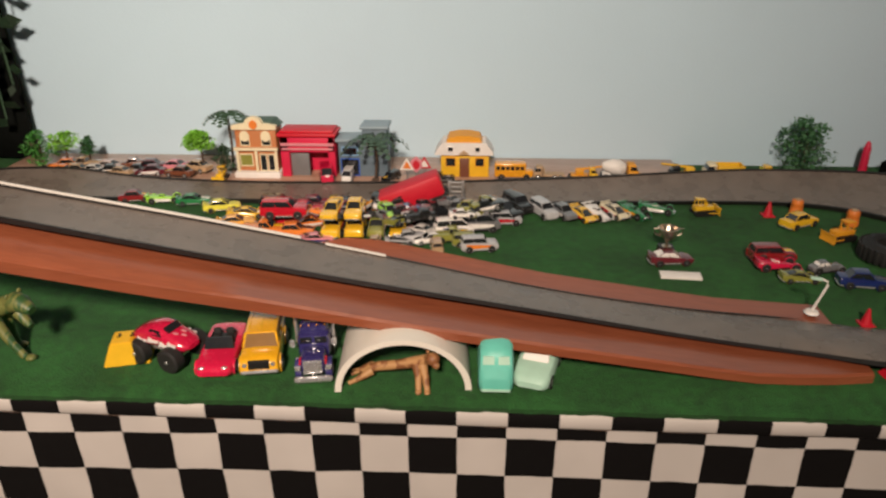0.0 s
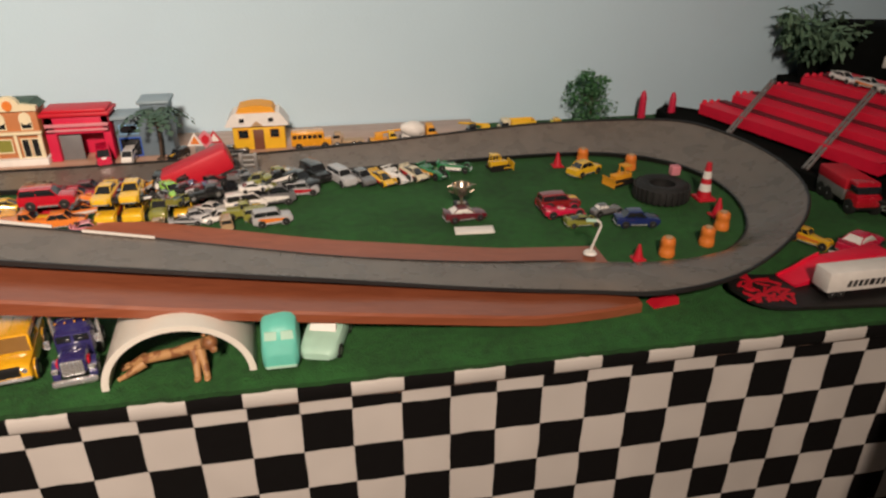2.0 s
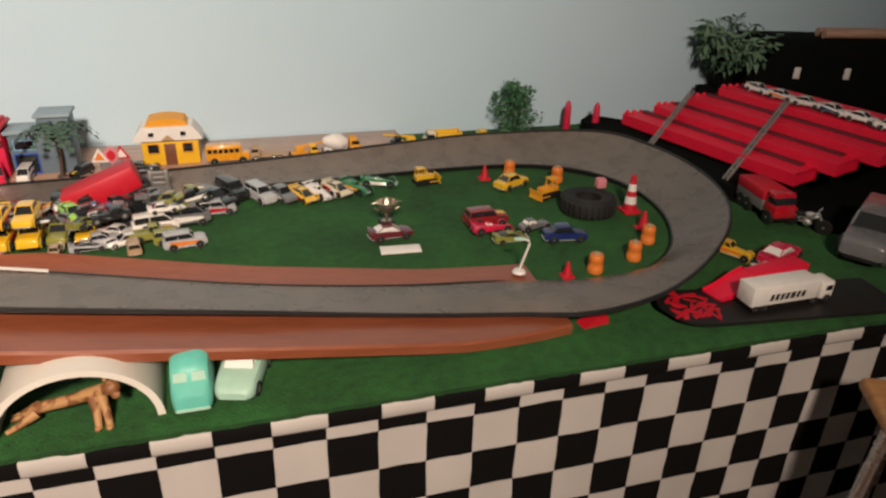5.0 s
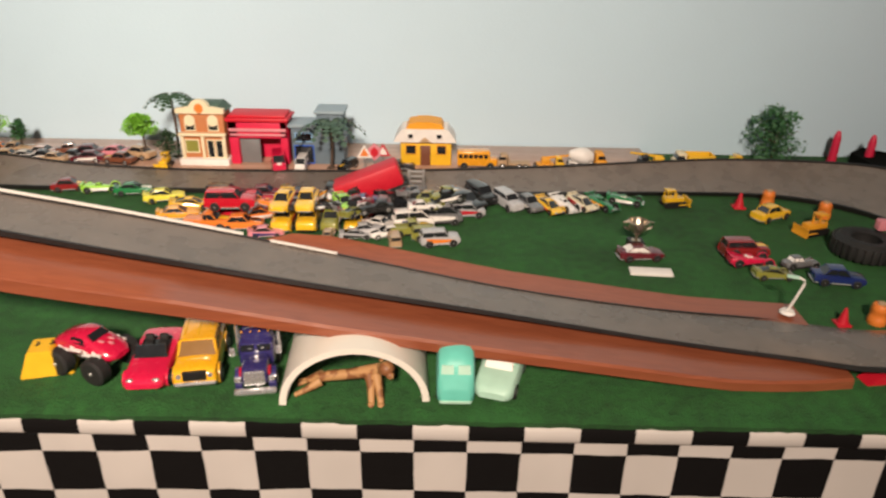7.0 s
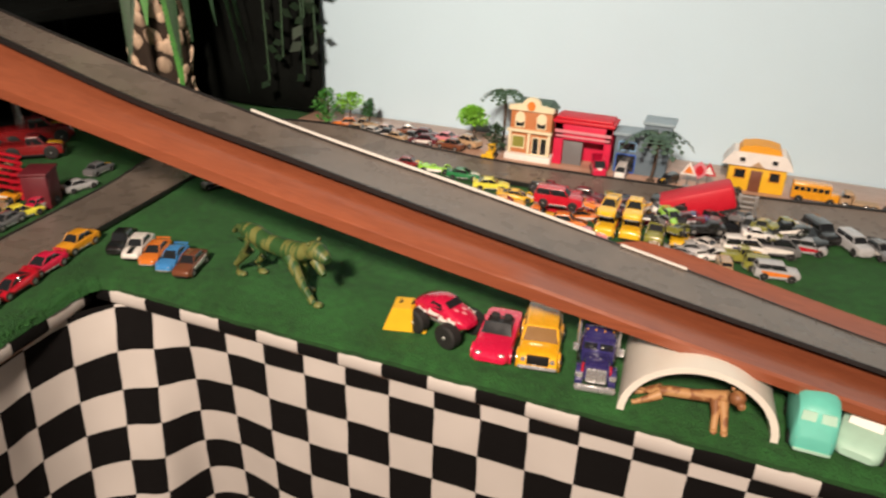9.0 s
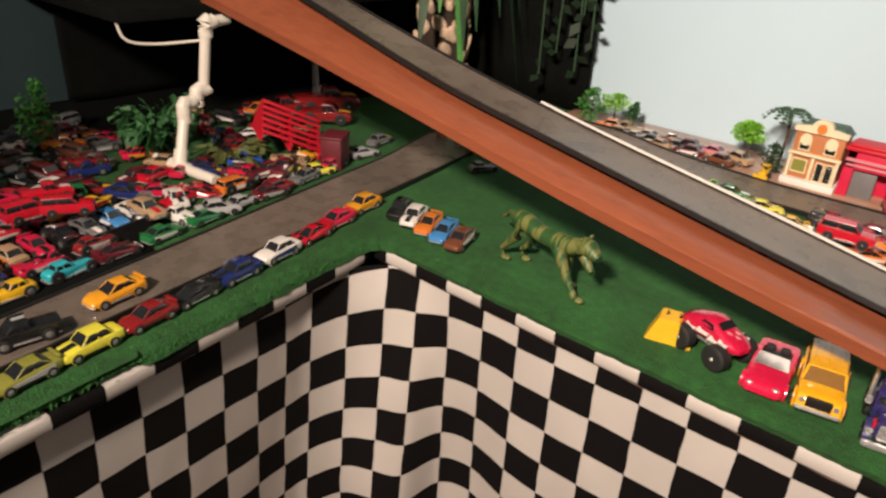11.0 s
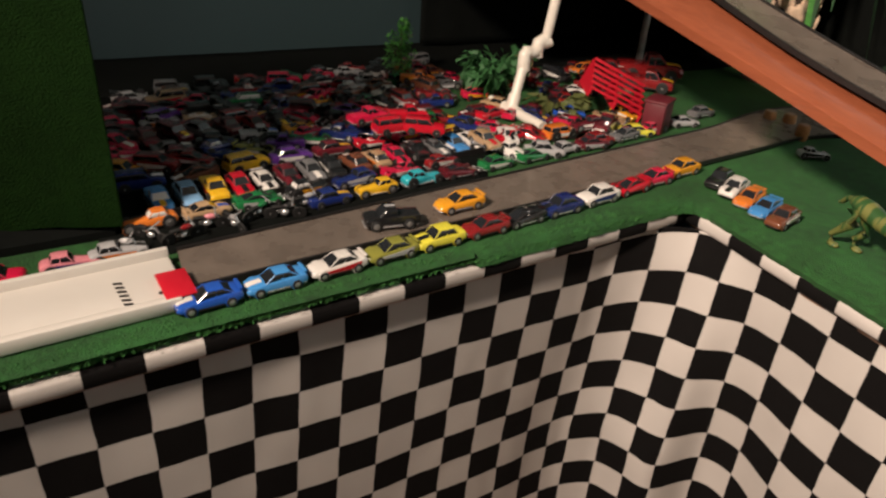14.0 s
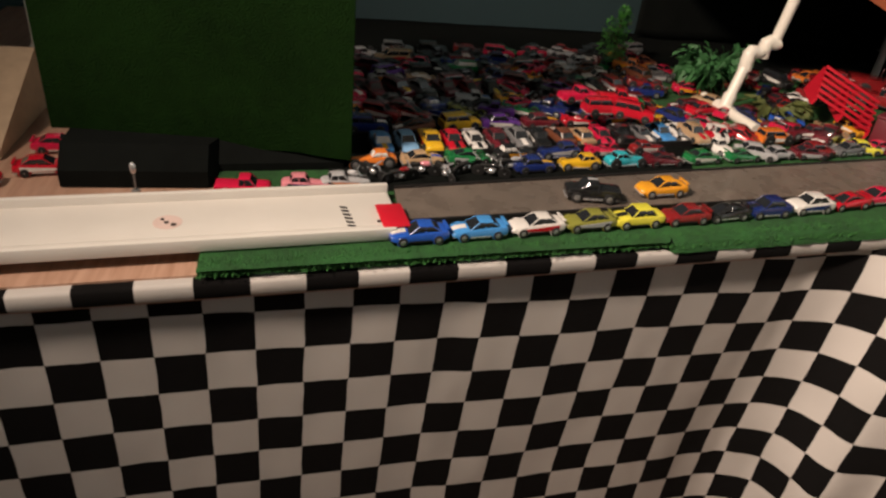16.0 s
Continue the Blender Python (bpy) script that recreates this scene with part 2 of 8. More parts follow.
def table():
    t = thing("display_table", "wide L-shaped plywood display table on wooden legs", "table")
    bm = bmesh.new()
    box(bm, -0.80, 1.95, 0.012, WALL_Y - 0.004, T - 0.05, T - 0.014, 0.002)
    part("table_top", bm, M["pine"], t)
    bm = bmesh.new()
    box(bm, WEST + 0.004, -0.83, B_END, WALL_Y - 0.004, T - 0.05, T - 0.014, 0.002)
    vs = [v for v in bm.verts if v.co.x > -1]
    for v in vs:
        v.co.x = edge_x(v.co.y) - 0.014
    part("side_table_top", bm, M["pine"], t, "pinkish bare board at its end")
    for x, y in ((1.5, 0.1), (1.5, 0.85), (0.2, 0.1), (0.2, 0.85), (-0.95, 0.85), (-1.65, 0.85), (-0.95, -1.4), (-1.65, -1.4), (-0.95, -0.2), (-1.65, -0.2)):
        bm = bmesh.new()
        box(bm, x - 0.03, x + 0.03, y - 0.03, y + 0.03, 0.0, T - 0.05, 0.003)
        part("table_leg", bm, M["pine"], t)


def carpet():
    """One L-shaped green carpet with a soft rolled edge."""
    bm = bmesh.new()
    line = [(1.93, 0.006), (0.8, 0.004), (0.0, 0.006), (-0.4, 0.004), (-0.75, 0.006), (-0.778, -0.004)]
    line += [(edge_x(y) - 0.005, y) for y in (-0.05, -0.3, -0.55, -0.8, -1.04)]
    fine = smooth_line([(x, y, 0) for x, y in line], 420)
    top, mid, low = [], [], []
    for i, p in enumerate(fine):
        q = fine[min(i + 1, len(fine) - 1)] - fine[max(i - 1, 0)]
        n = Vector((-q.y, q.x, 0)).normalized()
        n = n if n.dot(Vector((-0.3, -0.9, 0)) if p.x > -0.75 else Vector((0.9, -0.3, 0))) > 0 else -n
        j = 0.0022 * noise.noise(p * 90) + 0.0012 * noise.noise(p * 300)
        over = 0.0 if p.x > -0.75 else 0.0035
        low.append(p + n * (0.006 + over + j) + Vector((0, 0, T - 0.0165)))
        mid.append(p + n * (0.0085 - over + j) + Vector((0, 0, T - 0.008 + over)))
        top.append(p - n * 0.006 + Vector((0, 0, T + 0.4 * j)))
    rows = [[bm.verts.new(v) for v in r] for r in (low, mid, top)]
    for a, b in zip(rows, rows[1:]):
        for i in range(len(a) - 1):
            bm.faces.new((a[i], a[i + 1], b[i + 1], b[i]))
    inner = [bm.verts.new((WEST + 0.006, -1.04, T)), bm.verts.new((WEST + 0.006, WALL_Y - 0.006, T)), bm.verts.new((1.93, WALL_Y - 0.006, T))]
    f = bm.faces.new(rows[2] + inner)
    bmesh.ops.triangulate(bm, faces=[f])
    bmesh.ops.recalc_face_normals(bm, faces=bm.faces)
    ob = link_mesh("carpet", bm, M["carpet"], smooth=60)
    tagged(ob, "green artificial grass carpet covering the table top", kind="structure")


def cloth_lip():
    """Top row of checks, pulled over the table's edge."""
    bm = bmesh.new()
    uv = bm.loops.layers.uv.new("UVMap")
    line = [(1.95, 0.0), (0.9, 0.0), (0.3, 0.0), (-0.3, 0.0), (-0.75, 0.0), (-0.784, -0.012)]
    line += [(edge_x(y), y) for y in (-0.06, -0.4, -0.8, -1.2, B_END)]
    fine = smooth_line([(x, y, 0) for x, y in line], 300)
    run = 1.95
    rings = []
    for i, p in enumerate(fine):
        if i:
            run -= (p - fine[i - 1]).length
        q = fine[min(i + 1, len(fine) - 1)] - fine[max(i - 1, 0)]
        n = Vector((q.y, -q.x, 0)).normalized()
        if n.dot(Vector((0.5, -0.9, 0))) < 0:
            n = -n
        j = 0.0015 * noise.noise(p * 18)
        prof = ((-0.022, -0.0175), (-0.004, -0.0160), (0.001, -0.0165), (0.003, -0.020), (0.003, -0.034), (0.000, -0.0385), (-0.02, -0.040))
        rings.append((run, [p + n * (a + j) + Vector((0, 0, T + b + 0.6 * j)) for a, b in prof]))
    rows = [[bm.verts.new(v) for v in r] for _, r in rings]
    for (u0, _), (u1, _), a, b in zip(rings, rings[1:], rows, rows[1:]):
        for i in range(len(a) - 1):
            f = bm.faces.new((a[i], b[i], b[i + 1], a[i + 1]))
            for loop, u in zip(f.loops, (u0, u1, u1, u0)):
                loop[uv].uv = ((u - (0.137 - 0.006 * math.exp(-((u + 0.72) / 0.12) ** 2) if u > -0.85 else 0.131)) / S, 0.5)
    ob = link_mesh("cloth_border", bm, M["checks"], smooth=80)
    tagged(ob, "black and cream checked cloth border stapled over the table edge", "cloth border")


def glide(keys, u):
    """Smooth curve through keys (u, value, value, ...), u falling."""
    us = [k[0] for k in keys]
    i = next((j for j in range(len(us) - 1) if u >= us[j + 1]), len(us) - 2)
    def slope(j):
        lo, hi = max(j - 1, 0), min(j + 1, len(keys) - 1)
        return [(q - p) / (us[hi] - us[lo]) for p, q in zip(keys[lo][1:], keys[hi][1:])]
    span = us[i + 1] - us[i]
    f = (u - us[i]) / span
    h = (2 * f ** 3 - 3 * f ** 2 + 1, f ** 3 - 2 * f ** 2 + f, 3 * f ** 2 - 2 * f ** 3, f ** 3 - f ** 2)
    return [h[0] * p + h[1] * span * m + h[2] * q + h[3] * span * n
            for p, q, m, n in zip(keys[i][1:], keys[i + 1][1:], slope(i), slope(i + 1))]


def table_skirt():
    """Checked cotton hanging below the edge, told by its columns of checks; loose folds where the two tables meet."""
    def side(u, y):
        return (u, edge_x(y) - 0.018, y)
    # where each column hangs: under the border, and a hand lower
    far = [(26.6, 1.95, 0.012), (17.0, 1.38, 0.012), (8.0, 0.872, 0.012), (0, 0.388, 0.012), (-5, 0.074, 0.012), (-10, -0.240, 0.012), (-12, -0.370, 0.012)]
    near = [side(-21, -0.185), side(-22, -0.241), side(-23, -0.303), side(-24, -0.367), side(-25, -0.428), side(-26, -0.490),
            side(-27, -0.552), side(-28, -0.615), side(-29, -0.677), side(-30, -0.738), side(-37, -1.160), side(-44.7, B_END)]
    upper = far + [(-14, -0.500, 0.012), (-15, -0.565, 0.012), (-16, -0.632, 0.010), (-17, -0.690, 0.006), (-18, -0.750, -0.006), (-19, -0.785, -0.060), (-20, -0.793, -0.128)] + near
    lower = far + [(-14, -0.500, 0.012), (-15, -0.565, 0.012), (-16, -0.631, 0.010), (-17, -0.684, -0.008), (-18, -0.735, -0.027), (-19, -0.770, -0.076), (-20, -0.787, -0.136)] + near
    swing = [(27, 0, 0), (-13, 0, 0), (-14, -0.002, 0.006), (-15, -0.014, 0.024), (-16, -0.008, 0.012), (-17, 0.020, -0.043), (-18, 0.022, -0.046),
             (-19, 0.004, -0.024), (-20, -0.004, -0.020), (-21, -0.005, -0.017), (-23, -0.002, -0.017), (-29, 0, -0.017), (-33, 0, -0.008), (-45, 0, 0)]
    seam = [(27, 0.681), (15, 0.686), (3, 0.690), (-5, 0.690), (-10, 0.683), (-13, 0.677), (-15, 0.676), (-16, 0.669), (-17, 0.661), (-18, 0.655), (-19, 0.648), (-20, 0.641),
            (-21, 0.638), (-23, 0.646), (-25, 0.654), (-27, 0.658), (-29, 0.666), (-30, 0.672), (-37, 0.686), (-45, 0.688)]
    bm = bmesh.new()
    uv = bm.loops.layers.uv.new("UVMap")
    levels, steps = 30, 440
    top, bottom = T - 0.036, 0.02
    grid, us = [], [26.6 - i * 71.3 / steps for i in range(steps + 1)]
    for u in us:
        a, b, s = Vector(glide(upper, u)), Vector(glide(lower, u)), Vector(glide(swing, u))
        q = Vector(glide(lower, u - 0.1)) - Vector(glide(lower, u + 0.1))
        n = Vector((q.y, -q.x)).normalized()
        if n.dot(Vector((0.5, -0.9))) < 0:
            n = -n
        loose = math.exp(-((u + 18.5) / 5.0) ** 2)
        col = []
        for k in range(levels + 1):
            h = k / levels
            z = top + (bottom - top) * h
            w = min(1, (top - z) / 0.06)
            p = a.lerp(b, w * w * (3 - 2 * w)) + s * min(1.15, max(0, (0.67 - z) / 0.32))
            fold = (0.3 + 0.7 * loose) * 0.006 * min(1, h * 5) * noise.noise(Vector((u * 0.44, h * 1.5, 3.0)))
            fold += 0.0015 * noise.noise(Vector((u * 1.4, h * 9, 8.0)))
            col.append((p.x + n.x * fold, p.y + n.y * fold, z))
        grid.append(col)
    rows = [[bm.verts.new(v) for v in c] for c in grid]
    first = [glide(seam, u)[0] for u in us]
    for i in range(len(rows) - 1):
        for k in range(levels):
            f = bm.faces.new((rows[i][k], rows[i + 1][k], rows[i + 1][k + 1], rows[i][k + 1]))
            for loop, (j, c) in zip(f.loops, ((i, k), (i + 1, k), (i + 1, k + 1), (i, k + 1))):
                loop[uv].uv = (us[j], (top - (top - bottom) * c / levels - first[j]) / 0.0612 - 1)
    ob = link_mesh("table_skirt", bm, M["checks"], smooth=80)
    tagged(ob, "hanging black and cream checked cotton table skirt with folds", "table skirt")


table()
carpet()
cloth_lip()
table_skirt()

# ---- the race track ----
RAMP_X = (-1.25, -1.0, -0.75, -0.5, -0.25, 0.0, 0.25, 0.5, 0.65)
PLANK_LOW = (1.045, 1.002, 0.957, 0.909, 0.868, 0.833, 0.797, 0.763, 0.758)
TRACK_NEAR = (1.135, 1.067, 1.002, 0.955, 0.909, 0.866, 0.826, 0.785, 0.777)
TRACK_FAR = (1.130, 1.066, 1.008, 0.958, 0.914, 0.866, 0.815, 0.779, 0.769)


def far_edge(y):
    """Rim of the side track away from the table's edge."""
    return -0.880 - 0.150 * (y + 0.795)


def along(xs, zs, x):
    return float(np.interp(x, xs, zs))


def plank():
    bm = bmesh.new()
    rings = []
    for i in range(41):
        x = -1.32 + (0.66 + 1.32) * i / 40
        z = max(T + 0.001, along(RAMP_X, PLANK_LOW, x)) if x > -1.25 else PLANK_LOW[0] + 0.14 * (-1.25 - x)
        y0, y1 = 0.045, 0.196 + 0.040 * min(1.0, max(0.0, (x + 0.12) / 0.14))
        th = 0.019
        zn, zf = along(RAMP_X, TRACK_NEAR, x) - 0.016, along(RAMP_X, TRACK_FAR, x) - 0.016
        if x < -1.25:
            zn, zf = zn + 0.14 * (-1.25 - x), zf + 0.14 * (-1.25 - x)
        tf = max(z + 0.014, min(z + th, zn - 0.002))
        if i > 37:
            y0 += 0.004 * (i - 37) ** 2 * 0.4
        zn, zf = max(zn, tf), max(zf, tf)
        zb = max(tf, along(RAMP_X, TRACK_FAR, x) + (0.004 if x > -0.05 else -0.012))
        rings.append([(x, y0, z), (x, y0, tf - 0.003), (x, y0 + 0.003, tf), (x, 0.10, zn), (x, 0.189, zf), (x, y1 - 0.003, zb), (x, y1, zb - 0.003), (x, y1, max(T + 0.001, zb - 0.02)), (x, 0.10, max(T + 0.001, zn - 0.02))])
    loft(bm, rings)
    ob = link_mesh("ramp_board", bm, M["plank"], smooth=40)
    return tagged(ob, "long red-brown varnished wooden ramp board sloping to the table", "ramp board")


def ribbon(name, inner, outer, count, label, lip=0.0035, group=""):
    """A flexible grey track with low dark rims, between two edge lines."""
    a, b = smooth_line(inner, count), smooth_line(outer, count)
    t = thing(name, label, "race track", group=group)
    bed, rim_a, rim_b = [], [], []
    for i in range(count):
        ahead = (a[min(i + 1, count - 1)] - a[max(i - 1, 0)]).normalized()
        across = (b[i] - a[i]).normalized()
        up = across.cross(ahead)
        if up.z < 0:
            up = -up
        ia, ib = a[i] + across * 0.004, b[i] - across * 0.004
        sag = [(ia.lerp(ib, f) - up * 0.006 * 4 * f * (1 - f) * min(1, abs(across.z) * 3)) for f in (0, 0.25, 0.5, 0.75, 1)]
        bed.append(sag + [p - up * 0.004 for p in reversed(sag)])
        for rim, p, s in ((rim_a, a[i], 1), (rim_b, b[i], -1)):
            q = p + across * 0.0045 * s
            rim.append([p - up * 0.006, q - up * 0.006, q + up * lip, p + up * lip])
    for nm, rings, m in (("track_bed", bed, M["track"]), ("rim", rim_a, M["edge"]), ("rim", rim_b, M["edge"])):
        bm = bmesh.new()
        loft(bm, rings)
        part(nm, bm, m, t, smooth=50)
    return t


def race_track():
    far = [(x, 0.19 if x < 0.5 else 0.198, along(RAMP_X, TRACK_FAR, x)) for x in (-1.25, -1.0, -0.75, -0.5, -0.25, 0.0, 0.25, 0.45)]
    near = [(x, 0.10, along(RAMP_X, TRACK_NEAR, x)) for x in (-1.25, -1.0, -0.75, -0.5, -0.25, 0.0, 0.25, 0.45)]
    far += [(0.606, 0.192, 0.772), (0.720, 0.178, 0.766), (0.830, 0.184, 0.764), (0.918, 0.238, 0.764), (0.972, 0.320, 0.764), (0.998, 0.410, 0.764), (0.996, 0.505, 0.764), (0.955, 0.595, 0.764), (0.870, 0.655, 0.764)]
    near += [(0.602, 0.084, 0.782), (0.690, 0.056, 0.788), (0.800, 0.068, 0.796), (0.910, 0.128, 0.803), (1.015, 0.222, 0.808), (1.085, 0.330, 0.810), (1.117, 0.460, 0.811), (1.104, 0.605, 0.812), (1.030, 0.730, 0.811)]
    for x, yi, yo, z in ((0.76, 0.678, 0.774, 0.806), (0.58, 0.676, 0.764, 0.800), (0.38, 0.664, 0.748, 0.792), (0.10, 0.654, 0.744, 0.780), (-0.15, 0.652, 0.742, 0.775), (-0.40, 0.652, 0.742, 0.775), (-0.60, 0.652, 0.745, 0.783)):
        far.append((x, yi, 0.764))
        near.append((x + 0.02 * (x > 0.7), yo, z))
    far += [(-0.760, 0.650, 0.764), (-0.890, 0.600, 0.764), (-0.935, 0.460, 0.764)]
    near += [(-0.800, 0.766, 0.794), (-1.000, 0.700, 0.795), (-1.070, 0.480, 0.778)]
    for y in (0.28, 0.07, -0.19, -0.49, -0.795):
        near.append((far_edge(y), y, 0.766))
        far.append((-0.778 - 0.125 * (y + 0.795), y, 0.766))
    t = ribbon("race_track", far, near, 230, "grey flexible toy race track with dark rims and banked curve")
    # white strips draw the edge highlight where two lengths of track overlap on the ramp
    rings = []
    for p in smooth_line([(x, 0.1905, along(RAMP_X, TRACK_FAR, x) + 0.0045) for x in (-0.62, -0.5, -0.25, -0.09)], 24):
        rings.append([p + Vector(d) for d in ((0, -0.0012, -0.002), (0, 0.0022, -0.002), (0, 0.0022, 0.0008), (0, -0.0012, 0.0008))])
    bm = bmesh.new()
    loft(bm, rings)
    part("highlight_strip", bm, M["pad"], t, "white strip drawn as edge highlight")
    rings = []
    for p in smooth_line([(x, 0.1865, along(RAMP_X, TRACK_FAR, x) + 0.0042) for x in (-0.055, -0.02, 0.03)], 8):
        rings.append([p + Vector(d) for d in ((0, -0.0012, -0.002), (0, 0.0015, -0.002), (0, 0.0015, 0.0008), (0, -0.0012, 0.0008))])
    bm = bmesh.new()
    loft(bm, rings)
    part("highlight_strip", bm, M["pad"], t, "white strip drawn as edge highlight")


plank()
race_track()


def arch():
    bm = bmesh.new()
    rings = []
    for i in range(25):
        a = math.pi * i / 24
        c, s = -math.cos(a), math.sin(a)
        rings.append([(c * r, y, s * r * 0.87) for r, y in ((0.0855, 0.0), (0.0855, 0.14), (0.0775, 0.14), (0.0775, 0.0))])
    loft(bm, rings)
    ob = link_mesh("pipe_arch", bm, M["pvc"], smooth=50)
    ob.matrix_basis = pose(0.070, 0.016, T, 0, 0, 4)
    tagged(ob, "half white plastic pipe standing as an arch under the ramp", "pipe arch")


arch()


def start_pad():
    """White finish trough at the end of the track."""
    t = thing("finish_board", "white painted wooden finish trough with red end plate", "finish board", pose(-0.772, -0.797, T + 0.002, 0, 0, 6.6))
    bm = bmesh.new()
    box(bm, -0.088, 0.022, -0.80, 0.0, 0.0, 0.012, 0.003)
    part("board", bm, M["pad"], t)
    bm = bmesh.new()
    box(bm, -0.092, -0.084, -0.80, 0.0, 0.0, 0.024, 0.002)
    part("far_rail", bm, M["pad"], t)
    bm = bmesh.new()
    box(bm, 0.012, 0.024, -0.80, -0.01, 0.0, 0.0175, 0.002)
    part("near_rail", bm, M["pad"], t)
    bm = bmesh.new()
    box(bm, -0.040, 0.020, -0.027, 0.008, 0.0162, 0.0180, 0.0005)
    part("end_plate", bm, P["matte_red"], t, "red plate")
    for k in range(6):
        bm = bmesh.new()
        x, y = -0.050 + 0.0098 * k, -0.072 + 0.0006 * k
        loft(bm, [[(x, y, z), (x + 0.0034, y + 0.0095, z), (x + 0.0074, y + 0.0095, z), (x + 0.0040, y, z)] for z in (0.0118, 0.0130)])
        part("printed_bar", bm, M["edge"], t, "black printed bar")
    for x, y, r in ((-0.030, -0.284, 0.003), (-0.024, -0.276, 0.0035), (-0.038, -0.289, 0.0025), (-0.005, -0.0275, 0.0030)):
        bm = bmesh.new()
        tube(bm, (x, y, 0.0118), (x, y, 0.0130), r, seg=9)
        part("printed_dot", bm, M["edge"], t, "dark printed spot")
    bm = bmesh.new()
    tube(bm, (-0.031, -0.283, 0.0116), (-0.031, -0.283, 0.0124), 0.017, seg=18)
    part("printed_patch", bm, P["matte_blush"], t, "faint reddish printed patch")


start_pad()


# ---- toy cars ----
def ring8(x, hw, tw, zb, zt):
    h = zt - zb
    return [(x, -hw * 0.93, zb), (x, -hw, zb + 0.35 * h), (x, -hw * 0.97, zb + 0.72 * h), (x, -tw, zt), (x, tw, zt), (x, hw * 0.97, zb + 0.72 * h), (x, hw, zb + 0.35 * h), (x, hw * 0.93, zb)]


def ring16(x, hw, tw, zb, zt):
    """Rounded cross-section of a pressed metal body."""
    h = zt - zb
    half = ((0.84 * hw, 0), (0.96 * hw, 0.10), (hw, 0.34), (0.99 * hw, 0.56), (0.955 * hw, 0.74), (0.5 * (0.955 * hw + tw), 0.91), (tw * 0.86, 0.985), (tw * 0.35, 1.015))
    return [(x, -y, zb + f * h) for y, f in half] + [(x, y, zb + f * h) for y, f in reversed(half)]


def blend(stations, steps=3):
    """Stations on a smooth line through the given ones."""
    out = []
    st = [np.array(s, float) for s in stations]
    for i in range(len(st) - 1):
        p0, p1, p2, p3 = st[max(0, i - 1)], st[i], st[i + 1], st[min(len(st) - 1, i + 2)]
        for k in range(steps):
            t = k / steps
            out.append(tuple(0.5 * (2 * p1 + (p2 - p0) * t + (2 * p0 - 5 * p1 + 4 * p2 - p3) * t * t + (3 * p1 - p0 - 3 * p2 + p3) * t ** 3)))
    return out + [tuple(st[-1])]


